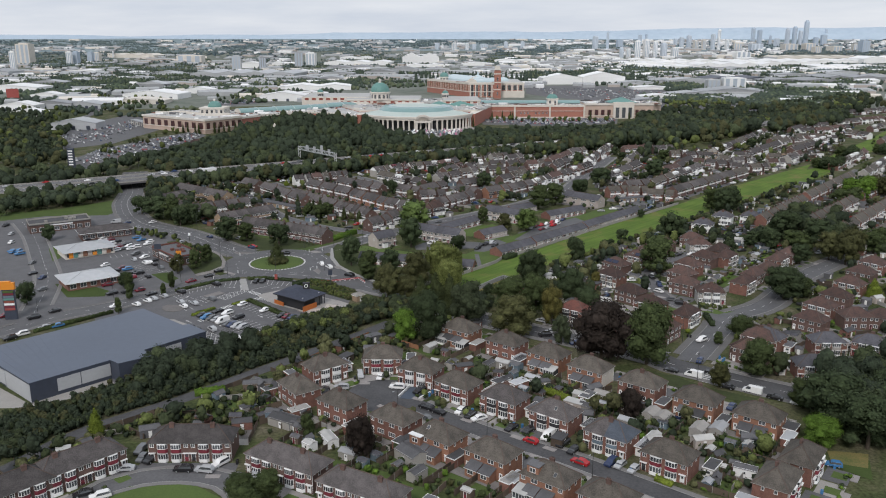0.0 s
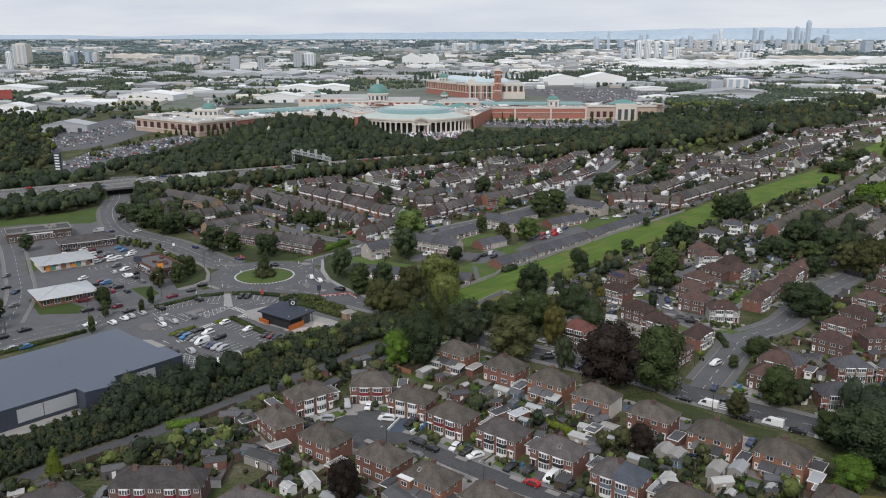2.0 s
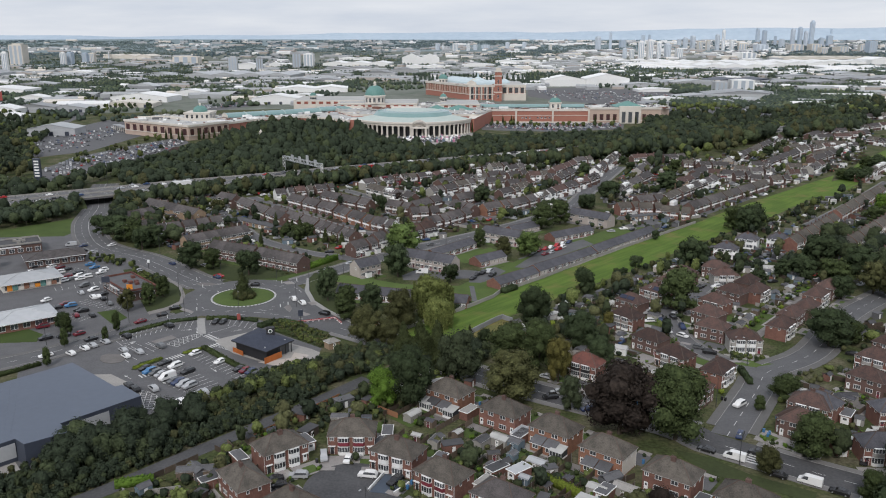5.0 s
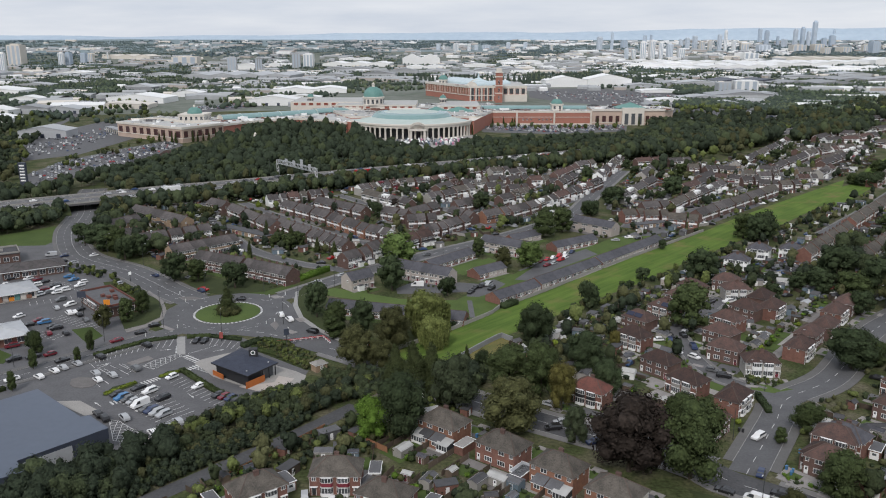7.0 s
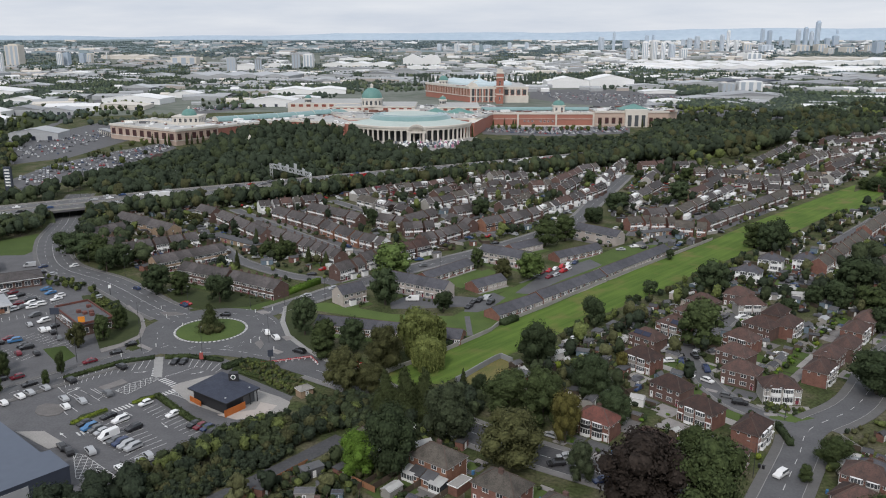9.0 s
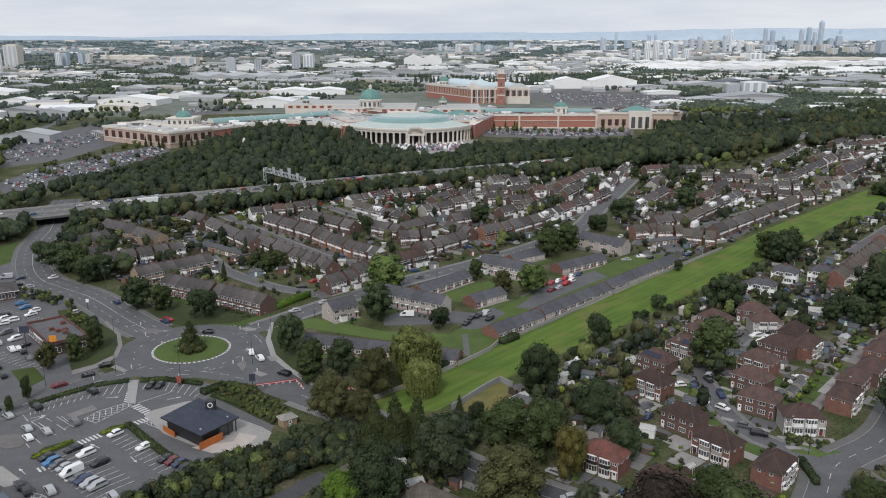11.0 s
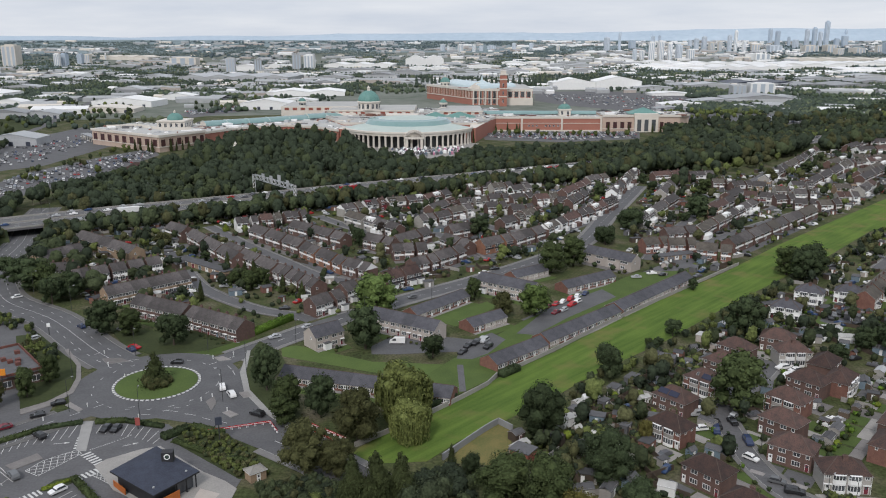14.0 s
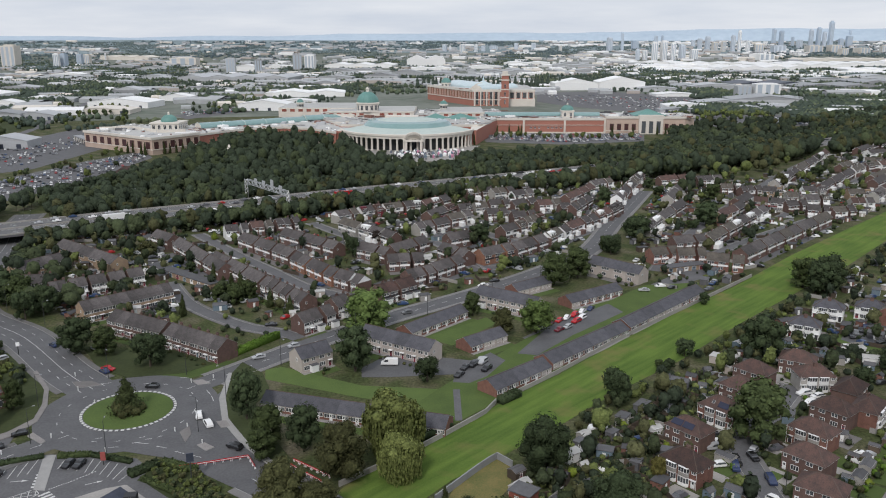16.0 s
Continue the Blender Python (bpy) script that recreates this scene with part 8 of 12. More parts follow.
def build_mall():
    mall = tagged(new("shopping_centre"), "huge domed shopping centre of cream stone and red brick", "shopping centre")
    # western department store
    A = [(-342, 935), (-254, 873), (-225, 918), (-262, 990), (-322, 990)]
    s = Shape()
    wall_box(s, A, 0, 15.5, 0, 1)
    cornice(s, A[:3], 13.6, 1.0, 2.2, 2)
    cornice(s, A[:3], 4.4, 0.5, 0.7, 2)
    for _ in range(26):
        x, y = random.uniform(-320, -245), random.uniform(915, 980)
        if inside(x, y, A):
            s.box(x, y, 15.5, x + random.uniform(2, 7), y + random.uniform(2, 5), 15.5 + random.uniform(0.8, 2.2), 1)
    part("wall", s.mesh("wall", M["stone_pink"], M["roof_pale"], M["cream"]), mall, None, "pink and cream stone department store")
    arcade(mall, A[0], A[1], 4.6, 11.5, 9, "window_red", "stone_pink")
    arcade(mall, A[1], A[2], 4.6, 11.5, 6, "window_red", "stone_pink")
    roof_plant(mall, A, 15.5, 70)
    s = Shape()
    parapet(s, [(-330, 942), (-300, 950), (-262, 915), (-240, 925)], 15.5, 2.6)
    part("parapet", s.mesh("parapet", M["cream"]), mall)
    # north-west wing with its red wall
    B = [(-226, 918), (-206, 953), (-186, 972), (-159, 988), (-126, 970), (-99, 940), (-88, 1000), (-110, 1110), (-262, 1010), (-258, 985)]
    s = Shape()
    wall_box(s, B, 0, 13.5, 0, 1)
    cornice(s, B[:6], 12.0, 0.7, 2.2, 2)
    cornice(s, B[:6], 0.0, 0.4, 2.0, 2)
    part("wall", s.mesh("wall", M["mall_brick_haze"], M["roof_pale"], M["cream"]), mall, None, "long red brick wall with cream bands")
    s = Shape()
    barrel(s, (-244, 976), (-150, 1050), 8.5, 14.0)
    barrel(s, (-150, 1050), (-112, 1072), 8.5, 15.0)
    part("glass_roof", s.mesh("glass_roof", M["teal_glass"], M["cream"]), mall, None, "long half-round teal glass roof")
    roof_rib(mall, (-244, 976), (-150, 1050), 8.5, 14.0, 5)
    roof_rib(mall, (-150, 1050), (-112, 1072), 8.5, 15.0, 2)
    dome(mall, -262, 945, 15.5, 13.5, 6.5, 7.6, 6.5, "dome", 20, True)
    roof_plant(mall, B, 13.5, 260)
    # central mass behind the rotunda
    s = Shape()
    base = [(-100, 985), (40, 985), (75, 1090), (70, 1170), (-140, 1170), (-140, 1080)]
    wall_box(s, base, 0, 14.2, 2, 1)
    wall_box(s, base, 14.2, 16.5, 0, 1)
    for p, q in (((-119, 1072), (-96, 1072)), ((-60, 1050), (-24, 1050))):
        s.box(p[0], p[1] - 8, 16, q[0], q[1] + 10, 19.4, 0)
    wall_box(s, [(-128, 1068), (-30, 1068), (-30, 1150), (-128, 1150)], 16.5, 22, 0, 1)
    wall_box(s, [(0, 1068), (48, 1068), (48, 1150), (0, 1150)], 16.5, 21, 0, 1)
    wall_box(s, [(-190, 1110), (-100, 1110), (-100, 1190), (-190, 1190)], 12, 23, 0, 1)
    cornice(s, [(-128, 1068), (-30, 1068)], 21.3, 0.8, 1.2, 0)
    cornice(s, [(0, 1068), (48, 1068)], 20.3, 0.8, 1.2, 0)
    for _ in range(60):
        x, y = random.uniform(-130, 50), random.uniform(1000, 1140)
        s.box(x, y, 16, x + random.uniform(2, 8), y + random.uniform(2, 6), 16.5 + random.uniform(0.6, 2.0), 1)
    part("wall", s.mesh("wall", M["cream"], M["roof_pale"], M["mall_brick_haze"]), mall, None, "cream upper storeys with flat pale roofs")
    roof_plant(mall, base, 16.5, 220)
    arcade(mall, (-126, 1068), (-84, 1068), 18, 20.6, 5, "brick_red")
    arcade(mall, (-70, 1068), (-32, 1068), 18, 20.6, 4, "brick_red")
    arcade(mall, (2, 1068), (46, 1068), 17.5, 20, 5, "brick_red")
    arcade(mall, (-188, 1110), (-102, 1110), 18.5, 21.6, 9, "brick_red")
    dome(mall, -82, 1078, 22, 12.5, 8.5, 12.2, 12.0, "dome", 14)
    dome(mall, 3, 1120, 21, 4.2, 4.5, 4.2, 4.0, "small_dome", 8)
    dome(mall, -166, 1120, 23, 4.0, 4.0, 4.0, 4.0, "small_dome", 8)
    # rotunda: colonnade, curved cornice, lean roof, ring of teal glass
    cx, cy, R = -31, 968, 66
    a0, sw = 196.0, 148.0
    s = Shape()
    s.turned([(R - 7, 0), (R - 7, 12)], 48, (cx, cy), 1, a0, sw)
    s.turned([(R + 1.2, 11.6), (R + 1.2, 13.4), (R + 2.2, 13.8), (R + 2.2, 15.6), (R - 0.6, 15.7)], 48, (cx, cy), 0, a0, sw)
    s.turned([(R + 1.2, 11.6), (R - 7, 11.7)], 48, (cx, cy), 0, a0, sw)
    part("rotunda_wall", s.mesh("rotunda_wall", M["cream"], M["glass"]), mall, None, "curved glazed front under a cream cornice")
    s = Shape()
    s.turned([(R - 0.6, 15.6), (R - 20, 18.5), (R - 24, 18.6)], 48, (cx, cy), 0, a0, sw)
    s.turned([(R - 36, 23.0), (0.5, 23.2)], 48, (cx, cy), 0)
    part("rotunda_roof", s.mesh("rotunda_roof", M["roof_mint"]), mall, None, "pale curved roof of the rotunda")
    s = Shape()
    s.turned([(R - 22, 18.4), (R - 26, 22.4), (R - 33, 23.6), (R - 36, 23.0)], 48, (cx, cy), 0, 150, 230)
    part("glass_ring", s.mesh("glass_ring", M["teal_glass"]), mall, None, "curved band of teal glass")
    col = Shape()
    col.turned([(1.5, 0), (1.5, 0.8), (1.05, 1.0), (0.95, 10.6), (1.4, 10.9), (1.4, 11.7)], 10)
    me = col.mesh("column", M["cream"])
    for i in range(27):
        w = radians(a0 + 3 + (sw - 6) * i / 26)
        part("column", me, mall, pose(cx + R * math.cos(w), cy + R * math.sin(w), 0))
    # arched entrance before the colonnade
    s = Shape()
    px, py = -22, 899
    for sx in (-1, 1):
        s.box(px + sx * 7 - 1.2, py - 1.5, 0, px + sx * 7 + 1.2, py + 3, 9.5)
    s.box(px - 9.5, py - 2, 9.5, px + 9.5, py + 4, 11.2)
    for i in range(12):
        w0, w1 = math.pi * i / 12, math.pi * (i + 1) / 12
        s.prism([(px + 8.0 * math.cos(w0), py - 1.0), (px + 8.0 * math.cos(w0), py + 2)][:0] or [(px + 8.2 * math.cos((w0 + w1) / 2) - 1.2, py - 1.0), (px + 8.2 * math.cos((w0 + w1) / 2) + 1.2, py - 1.0), (px + 8.2 * math.cos((w0 + w1) / 2) + 1.2, py + 2), (px + 8.2 * math.cos((w0 + w1) / 2) - 1.2, py + 2)], 11.2 + 6.4 * math.sin((w0 + w1) / 2) - 1.6, 11.2 + 6.4 * math.sin((w0 + w1) / 2) + 0.6)
    part("entrance_arch", s.mesh("entrance_arch", M["cream"]), mall, None, "cream arched entrance porch")
    for pts in ([(31, 952), (37, 950), (52, 1016), (46, 1022), (34, 1000)], [(-100, 944), (-94, 938), (-88, 956), (-98, 966)]):
        s = Shape()
        s.prism(pts, 0, 14.5, 0, 1)
        part("wall", s.mesh("wall", M["mall_brick_haze"], M["cream"]), mall, None, "red brick end wall of the colonnade")
    # eastern wing
    s = Shape()
    wall_box(s, [(38, 1040), (48, 1054), (182, 1054), (182, 1100), (40, 1110), (20, 1000)], 0, 16.0, 0, 1)
    for z, h in ((14.2, 2.4), (8.8, 0.5), (0, 1.6)):
        cornice(s, [(48, 1054), (182, 1054)], z, 0.6, h, 2)
        cornice(s, [(34, 1018), (48, 1054)], z, 0.6, h, 2)
    for x in (48, 92, 137, 181):
        s.box(x - 1, 1052.6, 0, x + 1, 1054.2, 17, 2)
    part("wall", s.mesh("wall", M["mall_brick_haze"], M["roof_pale"], M["cream"]), mall, None, "red brick wing with cream cornice")
    s = Shape()
    barrel(s, (50, 1088), (180, 1088), 6.5, 16.6)
    part("glass_roof", s.mesh("glass_roof", M["teal_glass"], M["cream"]), mall, None, "half-round teal glass roof")
    roof_plant(mall, [(50, 1058), (180, 1058), (180, 1080), (50, 1080)], 16.0, 40)
    dome(mall, 142, 1074, 16, 6.5, 6.5, 7.0, 5.5, "dome", 8, True)
    for x, w in ((22, 18), (-5, 14)):
        s = Shape()
        b = [(x - w, 1040), (x + w, 1040), (x + w, 1062), (x - w, 1062)]
        for i in range(4):
            p, q = b[i], b[(i + 1) % 4]
            s.face([(*p, 16.5), (*q, 16.5), (x, 1051, 22)])
        part("pavilion_roof", s.mesh("pavilion_roof", M["copper_green"]), mall, None, "pyramid roof of green copper")
    s = Shape()
    E = [(182, 1050), (268, 1050), (281, 1062), (281, 1110), (182, 1110)]
    wall_box(s, E, 0, 18.0, 0, 1)
    cornice(s, E[:3], 16.6, 1.0, 2.4, 2)
    cornice(s, E[:3], 3.0, 0.5, 0.7, 2)
    s.box(217, 1046, 0, 243, 1052, 20.5, 2)
    part("wall", s.mesh("wall", M["stone_pink"], M["roof_pale"], M["cream"]), mall, None, "cream and pink stone department store")
    roof_plant(mall, E, 18.0, 60)
    arcade(mall, (184, 1050), (216, 1050), 3.6, 11, 4, "window_red", "stone_pink")
    arcade(mall, (244, 1050), (267, 1050), 3.6, 11, 3, "window_red", "stone_pink")
    sq = window_mesh(2.2, 2.0, 1)
    for x in (100, 104.5, 109, 119, 123.5, 128, 133):
        part("window", sq, mall, pose(x, 1053.9, 5.2))
    arcade(mall, (218, 1046), (242, 1046), 1.0, 14, 3, "glass")
    s = Shape()
    b = [(212, 1052), (248, 1052), (248, 1080), (212, 1080)]
    for i in range(4):
        p, q = b[i], b[(i + 1) % 4]
        s.face([(*p, 19.5), (*q, 19.5), (230, 1066, 26)])
    part("pavilion_roof", s.mesh("pavilion_roof", M["copper_green"]), mall, None, "low green copper roof over the entrance")

    # great hall to the north
    hall = tagged(new("food_hall"), "red brick hall with glass vaults behind the shopping centre", "hall")
    G = [(-30, 1573), (45, 1430), (140, 1430), (140, 1560), (40, 1640)]
    s = Shape()
    wall_box(s, G, 0, 24.5, 0, 1)
    cornice(s, G[:3], 21.5, 1.0, 3.6, 2)
    cornice(s, G[:3], 9.0, 0.8, 1.2, 2)
    part("wall", s.mesh("wall", M["mall_brick_haze"], M["roof_pale"], M["cream"]), hall)
    arcade(hall, G[0], G[1], 11, 21.5, 17, "brick_orange")
    arcade(hall, (47, 1430), (84, 1430), 2, 21.5, 5, "glass")
    arcade(hall, (100, 1430), (139, 1430), 12, 20.5, 4, "glass")
    s = Shape()
    s.box(98, 1422, 0, 140, 1430.2, 11.0, 0)
    part("portico", s.mesh("portico", M["cream"]), hall, None, "cream stone base of the glazed front")
    p = Shape()
    p.box(-1, -1.4, 0, 1, 0.4, 22)
    pier = p.mesh("pier", M["cream"])
    for i in range(5):
        part("pier", pier, hall, pose(100 + i * 9.6, 1430, 0))
        part("pier", pier, hall, pose(47 + i * 9.4, 1430, 0))
    roof_plant(hall, G, 24.5, 60)
    s = Shape()
    barrel(s, (20, 1560), (60, 1470), 17, 24.5)
    barrel(s, (50, 1440), (110, 1500), 12, 24.5)
    part("glass_vault", s.mesh("glass_vault", M["pale_glass"], M["cream"]), hall, None, "pale glass vault")
    s = Shape()
    s.turned([(20, 24.5), (17, 30), (9, 33), (2, 36), (0.3, 44)], 20, (62, 1478))
    part("glass_lantern", s.mesh("glass_lantern", M["pale_glass"]), hall, None, "pointed pale glass lantern roof")
    dome(hall, 2, 1530, 24.5, 7.5, 4.5, 8.0, 8.0, "dome", 8)
    tower = tagged(new("clock_tower"), "tall slender red brick tower with cream top", "tower")
    s = Shape()
    s.box(87.5, 1402, 0, 97, 1412, 47.5, 0)
    for sx in (87, 95.5):
        s.box(sx - 0.4, 1401.2, 0, sx + 2.4, 1402.6, 46, 0)
    for z in (14, 26, 40, 47):
        s.box(86, 1401, z, 98.5, 1413, z + 1.6, 1)
    s.box(88, 1403, 48.6, 96.5, 1411, 53.8, 1)
    part("shaft", s.mesh("shaft", M["mall_brick_haze"], M["cream"]), tower)
    me = window_mesh(2.2, 6.0, 1)
    for z in (5, 17, 29):
        part("window", me, tower, pose(92.2, 1401.9, z))


random.seed(21)
build_mall()
# dark conifers along the walls
for (ax, ay), (bx, by), n in (((-290, 894), (-256, 870), 4), ((-250, 876), (-226, 908), 5), ((-220, 922), (-160, 978), 8), ((-156, 980), (-100, 934), 9), ((34, 944), (44, 1000), 5), ((60, 1045), (96, 1046), 4), ((180, 1043), (262, 1043), 4)):
    for i in range(n):
        f = (i + random.uniform(0.1, 0.9)) / n
        tree(ax + (bx - ax) * f, ay + (by - ay) * f, random.uniform(8.5, 13), random.uniform(1.5, 2.2), "cone")


def fair():
    """Market stalls and fairground rides before the colonnade, one crowded jumble."""
    s = Shape()
    for _ in range(100):
        x, y = random.uniform(-38, 24), random.uniform(858, 900)
        if math.hypot(x + 31, y - 968) < 70:
            continue
        w, h = random.uniform(1.2, 3), random.uniform(1.6, 2.6)
        k = random.choice((0, 0, 1, 3, 4, 4))
        s.box(x - w / 2, y - 1, 0, x + w / 2, y + 1, h, k)
        s.face([(x - w / 2 - .2, y - 1.2, h), (x + w / 2 + .2, y - 1.2, h), (x, y, h + 1.4)], k)
        s.face([(x + w / 2 + .2, y - 1.2, h), (x + w / 2 + .2, y + 1.2, h), (x, y, h + 1.4)], 0)
        s.face([(x - w / 2 - .2, y + 1.2, h), (x - w / 2 - .2, y - 1.2, h), (x, y, h + 1.4)], 0)
    tagged(new("market_stalls", s.mesh("market_stalls", M["white"], M["stall_pink"], M["orange"], M["bluegrey"], M["felt"])), "crowd of white and pink fairground stalls before the colonnade", "stalls", kind="stuff")


fair()


def lodge(x, y, turn, w, d):
    b = tagged(new("lodge"), "brown-roofed brick lodge hidden in the wood", "house")
    b.matrix_basis = pose(x, y, 0, 0, 0, turn)
    s = Shape()
    s.box(-w / 2, -d / 2, 0, w / 2, d / 2, 7)
    part("wall", s.mesh("wall", M["brick"]), b)
    part("roof", hip_roof(w, d, 7, 11.5, 0.5).mesh("roof", M["tile_red"], M["ridge_tile"], M["white"]), b)
    for i in range(4):
        part("window", window_mesh(1.6, 1.8, 1), b, pose(-w / 2 + w * (i + 0.5) / 4, -d / 2, 4.2))


lodge(-151, 800, 10, 26, 12)
lodge(-222, 735, -20, 16, 10)


def bus_station():
    b = tagged(new("bus_station"), "long grey bus station canopy on pale posts", "bus station")
    b.matrix_basis = pose(-352, 958, 0, 0, 0, 128)
    s = Shape()
    s.box(-30, -4, 5.0, 30, 4, 5.6)
    part("canopy", s.mesh("canopy", M["metal_grey"]), b)
    p = Shape()
    p.box(-0.3, -0.3, 0, 0.3, 0.3, 5.0)
    me = p.mesh("post", M["cream"])
    for i in range(9):
        for v in (-3.4, 3.4):
            part("post", me, b, pose(-28 + i * 7, v, 0))


bus_station()


# ---- retail buildings by the roundabout ----
def build_warehouse():
    w = tagged(new("warehouse"), "large blue-grey metal clad retail warehouse with shallow roof", "warehouse")
    e = [(-116.2, 211.7), (-100.2, 228.8), (-96.7, 226.1), (-88.9, 232.3), (-93.0, 237.0), (-78.4, 253.5), (-86.3, 260.7), (-88.0, 259.6), (-107.5, 276.8), (-144.5, 235.9)]
    s = Shape()
    s.prism(e, 0, 5.55, 0, 0)
    part("wall", s.mesh("wall", M["metal_dark"]), w)
    cx, cy = sum(p[0] for p in e) / len(e), sum(p[1] for p in e) / len(e)
    s = Shape()
    s.prism([(cx + (x - cx) * 1.004, cy + (y - cy) * 1.004) for x, y in e], 5.55, 6.05, 1, 0)
    part("roof", s.mesh("roof", M["metal_roof"], M["metal_dark"]), w, None, "blue-grey ribbed metal roof")
    # roof seams, square to the long front
    rib = Shape()
    rib.box(0, -0.04, 0, 1, 0.04, 0.03)
    me = rib.mesh("seam", M["metal_roof"])
    a, b, c, d = (Vector(e[k]) for k in (0, 1, 8, 9))
    for i in range(1, 16):
        p, q = a + (b - a) * (i / 16), d + (c - d) * (i / 16) * 0.78
        part("seam", me, w, pose(p.x, p.y, 6.05, 0, 0, math.degrees(math.atan2(q.y - p.y, q.x - p.x))) @ Matrix.Diagonal(((q - p).length, 1, 1, 1)))

    def panel(k, f0, f1, z0=1.2, z1=5.0):
        p, q = Vector(e[k]), Vector(e[(k + 1) % len(e)])
        L = (q - p).length
        s = Shape()
        s.box(L * f0, -0.12, z0, L * f1, 0.05, z1)
        part("wall_panel", s.mesh("wall_panel", M["panel_grey"]), w, pose(p.x, p.y, 0, 0, 0, math.degrees(math.atan2(q.y - p.y, q.x - p.x))), "light grey cladding panel")
    panel(0, 0.32, 0.605)
    panel(0, 0.615, 0.99)
    panel(4, 0.0, 0.58, 0.8, 4.9)
    panel(9, 0.0, 0.55, 0.6, 5.2)
    panel(9, 0.56, 1.0, 0.2, 5.5)


build_warehouse()


M["cafe_roof"] = tiled("cafe_roof", (0.046, 0.054, 0.078), (0.032, 0.037, 0.054), 0.0, 6.0)
M["cafe_wall"] = material("cafe_wall", (0.028, 0.029, 0.032), (0.016, 0.016, 0.018), 0.6, 0.5, 4.0)
M["dark_green"] = material("dark_green", (0.045, 0.072, 0.058), (0.03, 0.05, 0.04), 0.6)


def build_cafe():
    c = tagged(new("cafe"), "black clad drive-through cafe with an orange timber screen", "cafe")
    e = [Vector(v) for v in ((-65.8, 300.3), (-52.0, 290.0), (-45.0, 300.6), (-59.2, 312.4))]
    mid = sum(e, Vector((0, 0))) / 4

    def at(u, v):
        """A plan point: u along the front from the first corner, v towards the back, both 0 to 1."""
        return e[0] * (1 - u) * (1 - v) + e[1] * u * (1 - v) + e[2] * u * v + e[3] * (1 - u) * v

    s = Shape()
    s.prism([tuple(at(u, v)) for u, v in ((0.07, 0.09), (0.93, 0.09), (0.93, 0.52), (0.80, 0.52), (0.80, 0.93), (0.07, 0.93))], 0, 3.95, 0)
    part("wall", s.mesh("wall", M["cafe_wall"]), c)
    # a glazed corner under the overhang, with its posts
    s = Shape()
    s.prism([tuple(at(u, v)) for u, v in ((0.80, 0.53), (0.91, 0.53), (0.91, 0.92), (0.80, 0.92))], 0.1, 3.9, 0)
    part("glazed_corner", s.mesh("glazed_corner", M["glass"]), c, None, "dark glazed corner of the cafe")
    for u, v in ((0.95, 0.95), (0.95, 0.74), (0.95, 0.53)):
        q = at(u, v)
        s = Shape()
        s.box(-0.11, -0.11, 0, 0.11, 0.11, 4.0)
        part("post", s.mesh("post", M["black"]), c, pose(q.x, q.y, 0, 0, 0, -40))
    # thin eaves, four shallow slopes
    s = Shape()
    s.prism([tuple(v) for v in e], 3.95, 4.3, 1, 1)
    n = mid + (e[3] - mid) * 0.30
    for i in range(4):
        p, q = e[i], e[(i + 1) % 4]
        s.face([(p.x, p.y, 4.31), (q.x, q.y, 4.31), (n.x, n.y, 5.5)], 0)
    part("roof", s.mesh("roof", M["cafe_roof"], M["black"]), c, None, "dark blue-black slated roof")
    # raised flue box with a round sign
    q = at(0.50, 0.80)
    s = Shape()
    s.box(-1.3, -1.0, 0, 1.3, 1.0, 2.9)
    f = part("flue_box", s.mesh("flue_box", M["black"]), c, pose(q.x, q.y, 4.5, 0, 0, 8))
    s = Shape()
    s.tube((0, -1.02, 1.9), (0, -1.1, 1.9), 0.72, 0.72, 18)
    part("round_sign", s.mesh("round_sign", M["white"]), f, None, "plain round white sign")
    s = Shape()
    s.tube((0, -1.1, 1.9), (0, -1.14, 1.9), 0.5, 0.5, 16)
    part("sign_disc", s.mesh("sign_disc", M["dark_green"]), f, None, "dark green disc")
    # roof lights
    for u, v in ((0.18, 0.3), (0.25, 0.62), (0.62, 0.3), (0.86, 0.14), (0.88, 0.82)):
        q = at(u, v)
        s = Shape()
        s.box(-0.2, -0.25, 0, 0.2, 0.25, 0.3)
        part("roof_vent", shared("cafe_vent", lambda: s.mesh("roof_vent", M["metal_grey"])), c, pose(q.x, q.y, 4.45))
    # boarded orange screens
    for a, b in ((at(0.97, -0.03), at(0.985, 0.55)), (at(0.0, 0.05), at(0.33, 0.01))):
        L, turn = (b - a).length, math.degrees(math.atan2(b.y - a.y, b.x - a.x))
        for k in range(5):
            s = Shape()
            s.box(0, -0.07, 0, L, 0.07, 0.40)
            part("screen_board", s.mesh("screen_board", M["orange_wood"]), c, pose(a.x, a.y, 0.12 + 0.42 * k if L > 6 else 0.1 + 0.3 * k, 0, 0, turn), "orange timber board")
    area("pavement", [(-74.0, 310.1), (-72.5, 313.2), (-65.6, 318.5), (-61.3, 320.2), (-46.6, 307.6), (-40.2, 303.5), (-36.5, 300.1), (-36.7, 293.8), (-41.3, 290.6), (-49.1, 288.8), (-65.0, 299.3)], "concrete", 0.075, "pale concrete apron round the cafe", "pavement")
    area("terrace", [(-55.2, 291.8), (-49.4, 289.0), (-41.7, 290.9), (-39.8, 297.8), (-45.0, 300.0), (-45.3, 295.1)], "render_pale", 0.085, "pale slabs of the cafe terrace", "pavement")


build_cafe()


